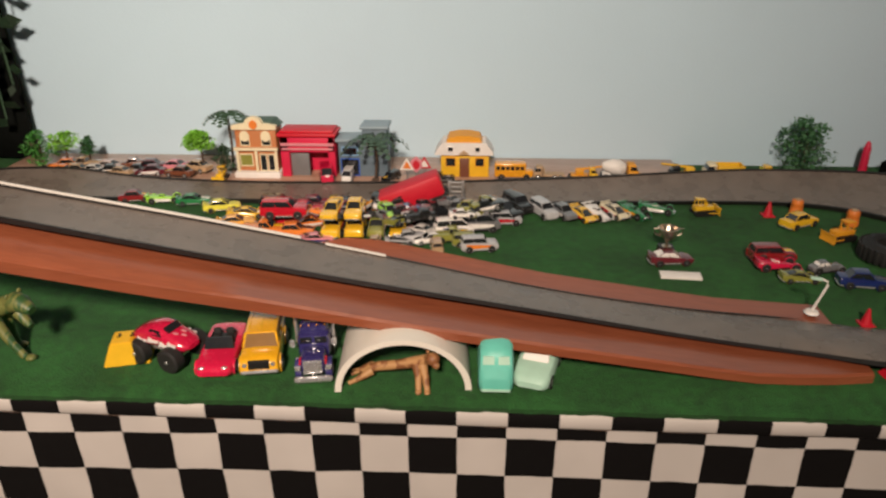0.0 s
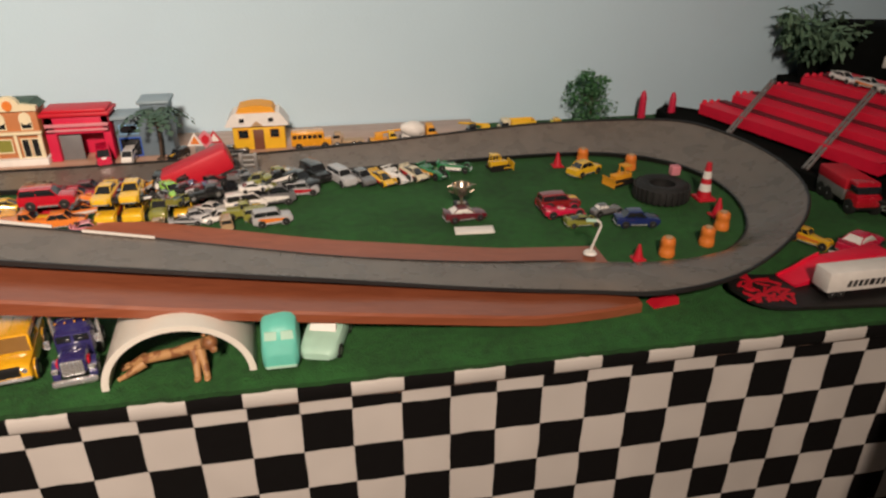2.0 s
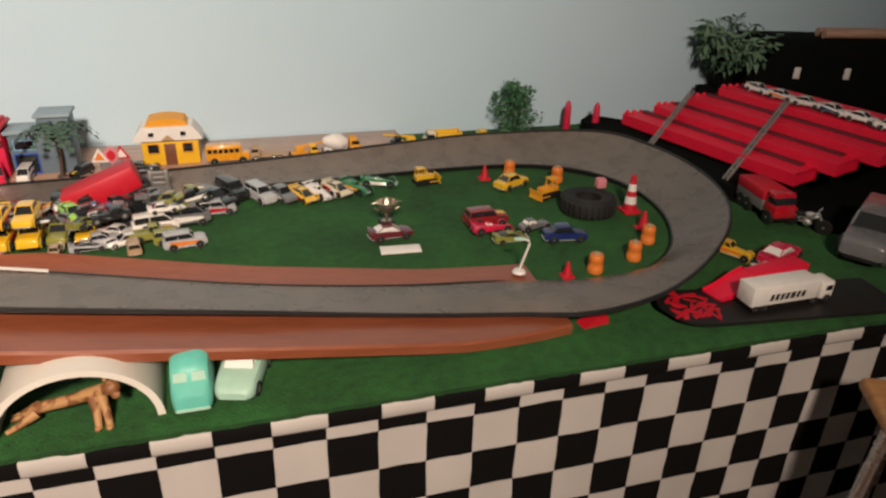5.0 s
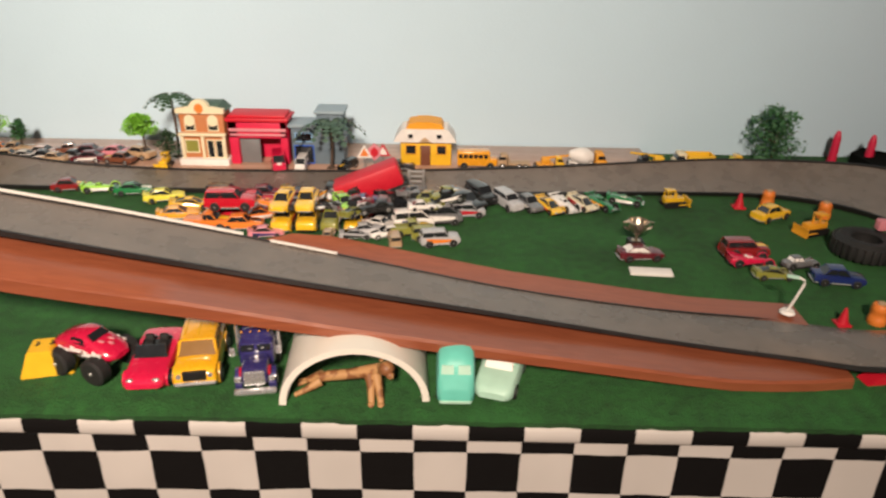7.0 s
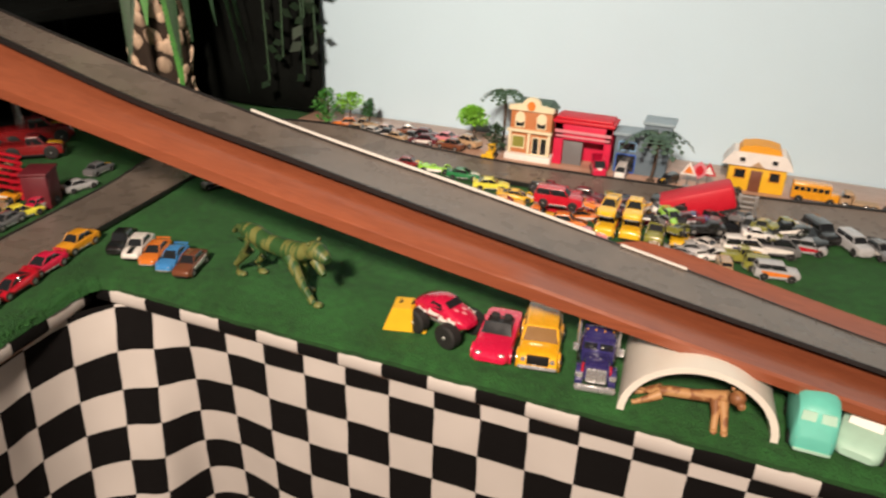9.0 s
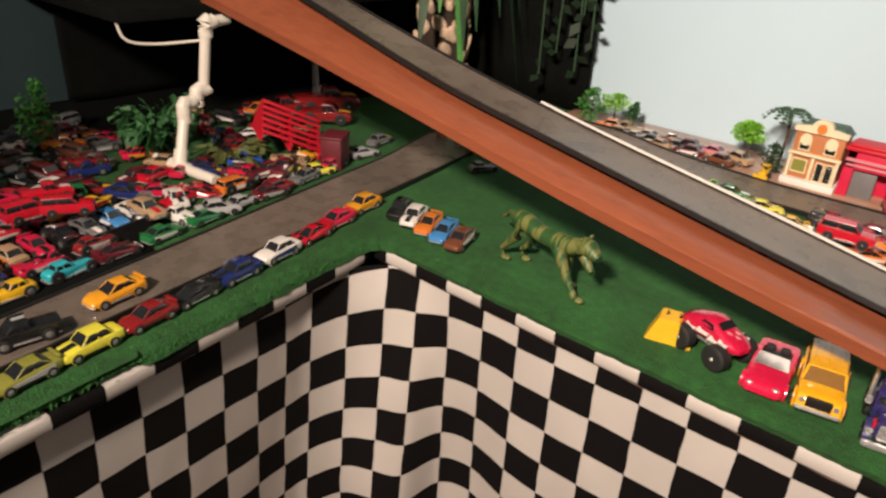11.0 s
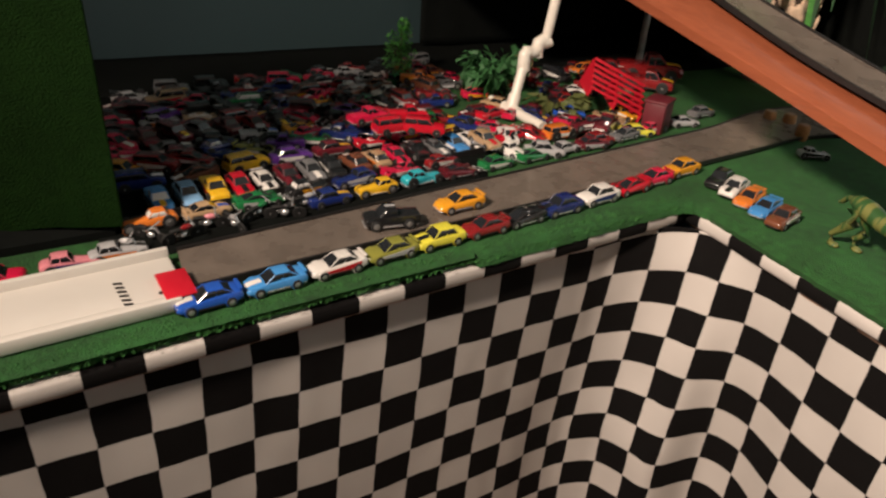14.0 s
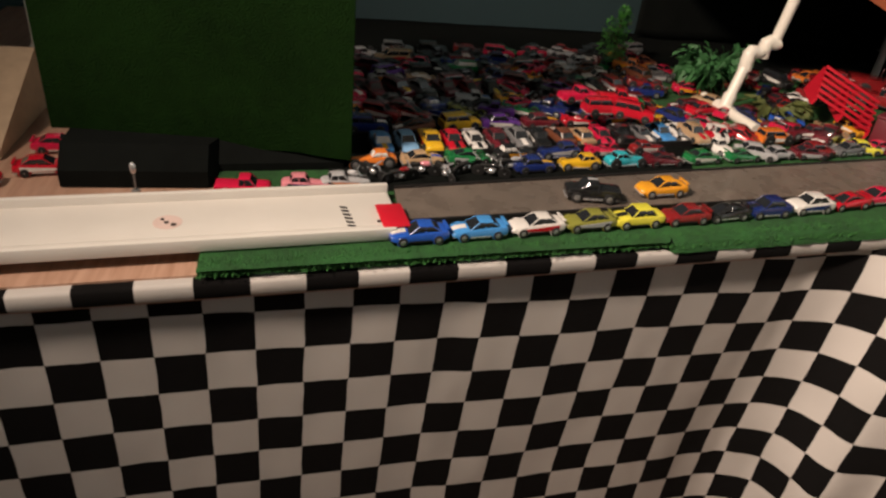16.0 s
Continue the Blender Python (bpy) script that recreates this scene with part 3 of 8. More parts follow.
# stations: x, half width, width on top, underside, upper side (in car lengths of 1, nose at +0.5)
STYLES = {
    "coupe": dict(hull=((-0.5, .17, .14, .09, .20), (-0.46, .19, .165, .07, .235), (-0.30, .20, .175, .06, .245), (0.0, .20, .175, .06, .225), (0.28, .20, .17, .06, .21), (0.44, .185, .15, .07, .185), (0.5, .15, .12, .09, .15)),
                  cabin=((-0.36, .165, .15, .235, .24), (-0.20, .165, .125, .23, .335), (0.02, .165, .125, .22, .34), (0.20, .165, .15, .205, .215)), wheel=.082, axle=(-0.30, 0.31)),
    "sedan": dict(hull=((-0.5, .17, .15, .09, .22), (-0.47, .19, .17, .07, .25), (-0.25, .20, .18, .06, .255), (0.1, .20, .18, .06, .245), (0.3, .20, .175, .06, .235), (0.46, .19, .16, .07, .205), (0.5, .16, .13, .09, .17)),
                  cabin=((-0.34, .17, .155, .245, .25), (-0.22, .17, .135, .245, .375), (0.06, .17, .135, .235, .38), (0.20, .17, .155, .23, .24)), wheel=.085, axle=(-0.30, 0.31)),
    "wedge": dict(hull=((-0.5, .18, .16, .08, .23), (-0.44, .205, .18, .06, .25), (-0.2, .21, .175, .05, .23), (0.1, .21, .165, .05, .19), (0.35, .205, .15, .05, .14), (0.5, .15, .11, .06, .085)),
                  cabin=((-0.34, .155, .12, .235, .245), (-0.12, .15, .10, .22, .30), (0.04, .15, .10, .20, .295), (0.26, .15, .12, .15, .165)), wheel=.08, axle=(-0.31, 0.32)),
    "suv": dict(hull=((-0.5, .19, .17, .10, .28), (-0.48, .205, .19, .08, .30), (-0.1, .21, .19, .07, .30), (0.2, .21, .19, .07, .29), (0.44, .205, .18, .08, .275), (0.5, .19, .16, .10, .22)),
                cabin=((-0.49, .185, .17, .29, .30), (-0.45, .185, .155, .29, .43), (0.10, .185, .155, .29, .43), (0.22, .185, .17, .28, .29)), wheel=.10, axle=(-0.30, 0.31)),
    "van": dict(hull=((-0.5, .19, .17, .10, .30), (-0.48, .205, .19, .08, .33), (0.1, .21, .19, .07, .33), (0.4, .21, .185, .07, .31), (0.5, .19, .16, .10, .24)),
                cabin=((-0.49, .19, .17, .32, .33), (-0.47, .19, .165, .32, .49), (0.20, .19, .165, .32, .49), (0.40, .19, .17, .30, .31)), wheel=.085, axle=(-0.30, 0.30)),
    "pickup": dict(hull=((-0.5, .19, .185, .11, .25), (-0.47, .20, .19, .08, .27), (-0.08, .205, .19, .07, .27), (0.2, .205, .185, .07, .275), (0.44, .20, .17, .08, .26), (0.5, .185, .15, .10, .20)),
                   cabin=((-0.08, .175, .165, .265, .27), (-0.06, .175, .145, .265, .41), (0.12, .175, .145, .27, .41), (0.24, .175, .16, .27, .28)), wheel=.10, axle=(-0.30, 0.31)),
    "hotrod": dict(hull=((-0.5, .12, .09, .12, .22), (-0.42, .16, .13, .09, .27), (-0.1, .16, .13, .08, .27), (0.15, .12, .09, .08, .24), (0.4, .10, .08, .08, .22), (0.46, .09, .07, .09, .20)),
                   cabin=((-0.34, .135, .12, .265, .27), (-0.28, .135, .11, .265, .37), (-0.06, .135, .11, .265, .37), (0.02, .135, .115, .26, .28)), wheel=.10, axle=(-0.33, 0.36)),
    "open": dict(hull=((-0.5, .13, .10, .09, .20), (-0.40, .17, .13, .06, .24), (-0.15, .19, .12, .05, .22), (0.1, .13, .09, .05, .19), (0.35, .09, .06, .06, .14), (0.5, .06, .04, .07, .10)),
                 cabin=((-0.16, .075, .06, .20, .215), (-0.10, .07, .05, .20, .265), (-0.02, .07, .05, .19, .26), (0.06, .07, .055, .18, .19)), wheel=.105, axle=(-0.33, 0.34)),
}
MESH = {}


def keep_mesh(key, bm, materials, smooth=35):
    me = bpy.data.meshes.new(key)
    bmesh.ops.recalc_face_normals(bm, faces=bm.faces)
    bm.to_mesh(me)
    bm.free()
    for m in materials:
        me.materials.append(m)
    me.shade_smooth()
    me.set_sharp_from_angle(angle=radians(smooth))
    MESH[key] = me
    return me


def shared(name, key, parent, paint=None, m=None, label=""):
    ob = new(name, MESH[key])
    ob.parent = parent
    if m is not None:
        ob.matrix_basis = m
    if paint is not None:
        ob.material_slots[0].link = "OBJECT"
        ob.material_slots[0].material = paint
    return tagged(ob, label)


def make_style(key, d):
    bm = bmesh.new()
    r, ax = d["wheel"], d["axle"]
    hull = blend(d["hull"])
    loft(bm, [ring16(*s) for s in hull])
    # wheel arches: fat fenders round the wheels
    for x in ax:
        for s in (-1, 1):
            w = max(st[1] for st in d["hull"])
            tube(bm, (x, s * (w - 0.03), r + 0.012), (x, s * (w + 0.004), r + 0.012), r + 0.02, seg=14)
    # roof and pillars over the glass
    c = d["cabin"]
    (x0, _, _, _, z0), (x1, h1, t1, b1, z1), (x2, h2, t2, b2, z2), (x3, _, t3, _, z3) = c
    loft(bm, [ring8(x1 - 0.012, t1 + 0.008, t1 - 0.015, z1 - 0.016, z1 + 0.006), ring8((x1 + x2) / 2, t1 + 0.012, t1 - 0.01, z1 - 0.014, z1 + 0.014), ring8(x2 + 0.012, t2 + 0.008, t2 - 0.015, z2 - 0.016, z2 + 0.006)])
    for s in (-1, 1):
        for (xa, ya, za), (xb, yb, zb) in (((x3 - 0.01, s * (h2 - 0.006), z3 - 0.01), (x2 + 0.006, s * (t2 + 0.003), z2 - 0.008)), ((x0 + 0.01, s * (h1 - 0.006), z0 - 0.01), (x1 - 0.006, s * (t1 + 0.003), z1 - 0.008)), (((x1 + x2) / 2 + 0.01, s * (h1 + 0.001), b1), ((x1 + x2) / 2 - 0.01, s * (t1 + 0.004), z1 - 0.008))):
            tube(bm, (xa, ya, za), (xb, yb, zb), 0.013, seg=6)
    if key == "open":
        box(bm, -0.52, -0.44, -0.19, 0.19, 0.27, 0.285, 0.004)
        for s in (-1, 1):
            box(bm, -0.50, -0.46, s * 0.10 - 0.008, s * 0.10 + 0.008, 0.18, 0.275)
        box(bm, 0.42, 0.52, -0.19, 0.19, 0.07, 0.082, 0.004)
    if key in ("wedge", "coupe"):
        box(bm, -0.50, -0.44, -0.16, 0.16, z0 + 0.03, z0 + 0.042, 0.004)
        for s in (-1, 1):
            box(bm, -0.485, -0.455, s * 0.12 - 0.008, s * 0.12 + 0.008, z0 - 0.02, z0 + 0.035)
    keep_mesh(key + "_body", bm, [P["red"]])
    bm = bmesh.new()
    loft(bm, [ring8(*s) for s in c])
    keep_mesh(key + "_glass", bm, [M["glass"]], 25)
    x0, x1 = d["hull"][0][0], d["hull"][-1][0]
    hz = (d["hull"][-2][3] + d["hull"][-2][4]) / 2
    for s, side in ((-1, "r"), (1, "l")):
        bm = bmesh.new()
        ball(bm, (x1 - 0.025, s * d["hull"][-2][2] * 0.78, hz + 0.015), 0.03, 8, 0, (0.8, 1.1, 0.75))
        keep_mesh(key + "_lamp_" + side, bm, [M["chrome"]])
    # one-piece base with bumpers and sills
    bm = bmesh.new()
    w = max(st[1] for st in d["hull"])
    loft(bm, [[(x, -y, 0.066), (x, y, 0.066), (x, y, 0.098), (x, -y, 0.098)] for x, y in ((x0 - 0.014, 0.13), (x0 + 0.02, w * 0.90), (ax[0] - 0.12, w * 0.97), (ax[0] - 0.10, w * 0.5), (ax[0] + 0.10, w * 0.5), (ax[0] + 0.12, w + 0.006), (ax[1] - 0.12, w + 0.006), (ax[1] - 0.10, w * 0.5), (ax[1] + 0.10, w * 0.5), (x1 - 0.03, w * 0.86), (x1 + 0.014, 0.12))])
    keep_mesh(key + "_base", bm, [M["chrome"]])
    # printed stripes: along the bonnet and along the flanks
    bm = bmesh.new()
    st = [q for q in blend(d["hull"], 10) if c[3][0] + 0.01 <= q[0] <= 0.48]
    loft(bm, [[(q[0], -0.06, q[4] + 0.001), (q[0], 0.06, q[4] + 0.001), (q[0], 0.06, q[4] + 0.009), (q[0], -0.06, q[4] + 0.009)] for q in st])
    keep_mesh(key + "_stripe", bm, [P["white"]])
    st = [q for q in hull if -0.40 <= q[0] <= 0.38]
    for s, side in ((-1, "r"), (1, "l")):
        bm = bmesh.new()
        rings = []
        for i, q in enumerate(st):
            f = i / max(1, len(st) - 1)
            zm, hh = q[3] + 0.52 * (q[4] - q[3]), (0.05 - 0.03 * f) * (q[4] - q[3]) / 0.17
            rings.append([(q[0], s * (q[1] - 0.004), zm - hh), (q[0], s * (q[1] + 0.006), zm - hh), (q[0], s * (q[1] + 0.006), zm + hh), (q[0], s * (q[1] - 0.004), zm + hh)])
        loft(bm, rings)
        keep_mesh(key + "_flash_" + side, bm, [P["white"]])


bm = bmesh.new()
ring = []
for x, r in ((-0.5, 0.70), (-0.5, 0.86), (-0.38, 1.0), (0.38, 1.0), (0.5, 0.86), (0.5, 0.70), (0.40, 0.66)):
    ring.append([(r * math.cos(a), x * 0.62, r * math.sin(a)) for a in [2 * math.pi * i / 16 for i in range(16)]])
loft(bm, ring)
for f in bm.faces:
    f.material_index = 0
for s in (-1, 1):
    tube(bm, (0, s * 0.22, 0), (0, s * 0.29, 0), 0.62, 0.50, 12, 1)
    ball(bm, (0, s * 0.29, 0), 0.16, 8, 1, (1, 0.5, 1))
keep_mesh("wheel", bm, [M["tyre"], M["hub"]])
for style, d in STYLES.items():
    make_style(style, d)


def toy_car(style, paint, m, label="", length=0.072, group="", roof=None, big=1.0, name="toy_car", stripe=None):
    """A die-cast toy car standing at m, nose along +x of m."""
    d = STYLES[style]
    words = {"coupe": "coupe", "sedan": "saloon", "wedge": "sports car", "suv": "off-roader", "van": "van", "pickup": "pickup", "hotrod": "hot rod", "open": "racing car"}
    shade = paint.replace("matte_", "")
    t = thing(name, label or f"small glossy {shade} die-cast toy {words[style]} parked on the green carpet", "toy car", m, group)
    sc = Matrix.Diagonal((length, length * 0.98, length * 0.95, 1))
    shared("body", style + "_body", t, P[paint], sc)
    shared("window_band", style + "_glass", t, None if roof is None else P[roof], sc)
    shared("base_plate", style + "_base", t, M["edge"] if int(abs(m.translation.y) * 1000) % 3 == 0 else None, sc)
    for side in "lr":
        shared("headlamp", style + "_lamp_" + side, t, None, sc)
    w = max(st[1] for st in d["hull"])
    r = d["wheel"] * big
    for x in d["axle"]:
        for s in (-1, 1):
            rr = r * (1.15 if style == "hotrod" and x < 0 else 1)
            shared("wheel", "wheel", t, None, Matrix.Translation((x * length, s * (w - 0.012) * length * 0.98, rr * length)) @ Matrix.Diagonal((rr * length, 0.12 * length, rr * length, 1)))
    h = int(abs(m.translation.x * 7919.3 + m.translation.y * 5701.7) * 101) % 12
    if not stripe and h < 4 and style not in ("open", "hotrod"):
        pale = shade in ("white", "silver", "cream", "mint", "ltblue", "tan", "lemon", "pink")
        shared("stripe", style + "_stripe", t, P[("red", "black", "blue", "black")[h] if pale else ("white", "black", "yellow", "white")[h]], sc)
    elif not stripe and h < 8:
        pale = shade in ("white", "silver", "cream", "mint", "ltblue", "tan", "lemon", "pink", "yellow")
        for side in "lr":
            shared("side_flash", style + "_flash_" + side, t, P[("red", "navy", "black", "orange")[h - 4] if pale else ("white", "silver", "amber", "white")[h - 4]], sc)
    if stripe:
        bm = bmesh.new()
        zt = d["cabin"][1][4] + 0.016
        box(bm, d["cabin"][1][0], d["cabin"][2][0], -0.04, 0.04, zt - 0.004, zt + 0.002)
        bmesh.ops.scale(bm, verts=bm.verts, vec=(length, length, length * 0.95))
        part("stripe", bm, P[stripe], t)
    return t


def park(style, paint, x, y, turn, z=None, **kw):
    return toy_car(style, paint, pose(x, y, (T + 0.001) if z is None else z, 0, 0, turn), **kw)


# front row of the side table, nose to tail along the track
ROW = (("coupe", "blue"), ("coupe", "sky"), ("coupe", "white"), ("coupe", "olive"), ("sedan", "lemon"), ("coupe", "darkred"), ("wedge", "black"), ("sedan", "navy"), ("sedan", "white"), ("wedge", "red"), ("coupe", "crimson"), ("sedan", "amber"))
SPOT = ((-0.750, -0.777), (-0.761, -0.697), (-0.772, -0.615), (-0.783, -0.537), (-0.792, -0.462), (-0.801, -0.384), (-0.812, -0.314), (-0.822, -0.239), (-0.835, -0.158), (-0.850, -0.081), (-0.864, -0.018), (-0.881, 0.059))
for (style, paint), (x, y) in zip(ROW, SPOT):
    park(style, paint, x, y, -83 if style != "wedge" else -81, group="cars along the side track", length=0.076)
# five cars side by side near the corner
for k, (style, paint) in enumerate((("sedan", "black"), ("sedan", "white"), ("coupe", "orange"), ("coupe", "sky"), ("sedan", "brown"))):
    park(style, paint, -0.826 + 0.0375 * k + 0.004, 0.094 - 0.004 * k, -66 - 2 * k, group="cars by the corner", length=0.074)


# ---- plants ----
def leaves(bm, centre, radii, count, size, rng, index=0, droop=0.0):
    """Small folded leaves scattered through a loose, uneven crown."""
    c = Vector(centre)
    for _ in range(count):
        while True:
            p = Vector((rng.uniform(-1, 1), rng.uniform(-1, 1), rng.uniform(-1, 1)))
            if 0.25 < p.length < 1.0 and noise.noise(p * 2.3 + c * 9) > -0.22:
                break
        p = Vector((p.x * radii[0], p.y * radii[1], p.z * radii[2])) + c
        q = Euler((rng.uniform(-1, 1), rng.uniform(-1, 1), rng.uniform(0, 6.28))).to_matrix()
        s = size * rng.uniform(0.6, 1.3)
        a, b, t1, t2 = q @ Vector((-s, 0, -droop * s)), q @ Vector((s, 0, -droop * s)), q @ Vector((0, 0.42 * s, 0)), q @ Vector((0, -0.42 * s, 0))
        va, vb, vc, vd = (bm.verts.new(p + v) for v in (a, t1, b, t2))
        bm.faces.new((va, vb, vc)).material_index = index
        bm.faces.new((va, vc, vd)).material_index = index


def leaf_mat(name, colour):
    m = mat(name, colour, 0.6, vary=0.4, scale=140)
    m.node_tree.nodes["Principled BSDF"].inputs["Subsurface Weight"].default_value = 0.0
    return m


LEAF = {
    "pale": leaf_mat("pale_foliage", (0.085, 0.165, 0.115)),
    "fresh": leaf_mat("fresh_foliage", (0.055, 0.165, 0.065)), "sage": leaf_mat("sage_foliage", (0.115, 0.20, 0.125)), "moss": leaf_mat("moss_foliage", (0.09, 0.11, 0.03)),
    "ivy": leaf_mat("ivy_foliage", (0.008, 0.024, 0.010)),
    "dark": leaf_mat("dark_foliage", (0.020, 0.060, 0.022)), "mid": leaf_mat("green_foliage", (0.035, 0.13, 0.04)),
    "bright": leaf_mat("bright_foliage", (0.05, 0.22, 0.03)), "lime": leaf_mat("lime_foliage", (0.20, 0.50, 0.04)), "grey": leaf_mat("grey_foliage", (0.05, 0.10, 0.07)),
}
BARK = mat("toy_bark", (0.07, 0.045, 0.03), 0.8, vary=0.3, scale=120)


def toy_tree(m, height, spread, leaf, label, seed, count=500, crown_from=0.25, size=0.005):
    rng = random.Random(seed)
    t = thing("toy_tree", label, "toy tree", m)
    bm = bmesh.new()
    tube(bm, (0, 0, 0), (0.001, 0, height * 0.55), 0.004, 0.002, 8)
    tube(bm, (0.001, 0, height * 0.53), (0, 0.001, height * 0.92), 0.002, 0.0008, 6)
    for k in range(7):
        a = rng.uniform(0, 6.28)
        z = height * rng.uniform(crown_from + 0.05, 0.75)
        tube(bm, (0, 0, z), (math.cos(a) * spread * 0.6, math.sin(a) * spread * 0.6, z + height * 0.12), 0.0014, 0.0006, 5)
    tube(bm, (0, 0, 0), (0, 0, 0.003), 0.011, 0.008, 10)
    part("trunk", bm, BARK, t)
    bm = bmesh.new()
    lo, hi = height * crown_from, height
    for k in range(9):
        f = (k + 0.5) / 9
        w = spread * (0.55 + 0.45 * math.sin(math.pi * min(1, f + 0.12))) * (1.0 if f < 0.75 else 0.75)
        a = rng.uniform(0, 6.28)
        leaves(bm, (math.cos(a) * spread * 0.22, math.sin(a) * spread * 0.22, lo + (hi - lo) * f), (w * 0.8, w * 0.8, (hi - lo) * 0.13), count // 9, size, rng)
    part("crown", bm, LEAF[leaf], t, smooth=0)
    return t


def palm(m, height, leaf, seed, label="small plastic toy palm tree with drooping fronds", frond=0.038):
    rng = random.Random(seed)
    t = thing("toy_palm", label, "toy tree", m)
    bm = bmesh.new()
    pts = smooth_line([(0, 0, 0), (0.004, 0, height * 0.5), (0.001, 0, height)], 8)
    for a, b in zip(pts, pts[1:]):
        tube(bm, a, b, 0.0036, 0.0028, 8)
    tube(bm, (0, 0, 0), (0, 0, 0.003), 0.010, 0.007, 10)
    part("trunk", bm, BARK, t)
    for k in range(15):
        bm = bmesh.new()
        a = 6.28 * k / 15 + rng.uniform(-0.2, 0.2)
        d = Vector((math.cos(a), math.sin(a), 0))
        side = Vector((-d.y, d.x, 0))
        L = frond * rng.uniform(0.8, 1.15)
        mid = [Vector((0.001, 0, height)) + d * L * f + Vector((0, 0, L * (0.55 * f - 0.95 * f * f))) for f in (0, 0.25, 0.5, 0.75, 1)]
        for (p, q), w in zip(zip(mid, mid[1:]), (0.004, 0.012, 0.012, 0.008)):
            for s in (-1, 1):
                for e in range(2):
                    o = p.lerp(q, e * 0.5)
                    va, vb, vc = bm.verts.new(o), bm.verts.new(p.lerp(q, e * 0.5 + 0.5)), bm.verts.new(o + side * s * w + d * 0.005 - Vector((0, 0, 0.004)))
                    bm.faces.new((va, vb, vc))
        part("frond", bm, LEAF[leaf], t, smooth=0)
    return t


# ---- buildings along the wall ----
LEDGE = T + 0.014
bm = bmesh.new()
box(bm, -0.97, 0.62, 0.752, WALL_Y - 0.008, T + 0.0005, LEDGE, 0.002)
tagged(link_mesh("ledge_board", bm, M["pine"]), "thin pinkish board lying along the wall behind the track", "board")

def window_part(parent, x0, x1, z0, z1, y, frame_mat, arch_top=False, pane=None):
    bm = bmesh.new()
    e = 0.002
    for a, b, c, d in ((x0 - e, x0, z0 - e, z1 + e), (x1, x1 + e, z0 - e, z1 + e), (x0, x1, z0 - e, z0), (x0, x1, z1, z1 + e)):
        box(bm, a, b, y - 0.002, y + 0.001, c, d)
    if arch_top:
        r = (x1 - x0) / 2
        tube(bm, ((x0 + x1) / 2, y - 0.0022, z1), ((x0 + x1) / 2, y + 0.001, z1), r + e, seg=16)
    w = part("window", bm, frame_mat, parent)
    bm = bmesh.new()
    box(bm, x0, x1, y - 0.0008, y, z0, z1)
    part("pane", bm, pane or M["glass"], w)
    return w


def hall():
    t = thing("toy_town_hall", "orange brick toy town hall with cream gable and arched windows", "toy building", pose(-0.342, 0.790, LEDGE, 0, 0, 0) @ Matrix.Diagonal((1.0, 1.0, 1.12, 1)))
    bm = bmesh.new()
    box(bm, -0.046, 0.046, 0, 0.055, 0.012, 0.098, 0.0015)
    part("wall", bm, P["matte_brick"], t)
    bm = bmesh.new()
    box(bm, -0.052, 0.052, -0.014, 0.06, 0.0, 0.012, 0.001)
    part("plinth", bm, P["matte_white"], t)
    bm = bmesh.new()
    pts = [(-0.050, 0.098), (0.050, 0.098), (0.050, 0.106), (0.026, 0.110)] + [(0.020 * math.cos(a), 0.110 + 0.014 * math.sin(a)) for a in [math.pi * k / 8 for k in range(9)]] + [(-0.026, 0.110), (-0.050, 0.106)]
    loft(bm, [[(x, y, z) for x, z in pts] for y in (-0.006, 0.006)])
    part("gable", bm, P["matte_cream"], t)
    bm = bmesh.new()
    tube(bm, (0, -0.0075, 0.108), (0, -0.004, 0.108), 0.009, seg=18)
    part("round_window", bm, P["matte_orange"], t)
    bm = bmesh.new()
    box(bm, -0.05, 0.05, 0.004, 0.058, 0.098, 0.112, 0.002)
    for v in bm.verts:
        if v.co.z > 0.105:
            v.co.x *= 0.75
    part("roof", bm, LEAF["grey"], t)
    for s in (-1, 1):
        window_part(t, s * 0.024 - 0.009, s * 0.024 + 0.009, 0.066, 0.084, -0.0005, P["matte_cream"], True)
    bm = bmesh.new()
    box(bm, -0.05, 0.05, -0.010, 0.001, 0.056, 0.061, 0.001)
    part("cornice", bm, P["matte_cream"], t)
    window_part(t, -0.038, -0.012, 0.024, 0.046, -0.0005, P["matte_cream"], pane=P["matte_olive"])
    window_part(t, 0.008, 0.020, 0.014, 0.046, -0.0005, P["matte_cream"])
    window_part(t, 0.026, 0.038, 0.014, 0.046, -0.0005, P["matte_cream"])
    for x in (-0.044, -0.001, 0.044):
        bm = bmesh.new()
        box(bm, x - 0.003, x + 0.003, -0.006, 0.001, 0.012, 0.057, 0.0006)
        part("pilaster", bm, P["matte_cream"], t)


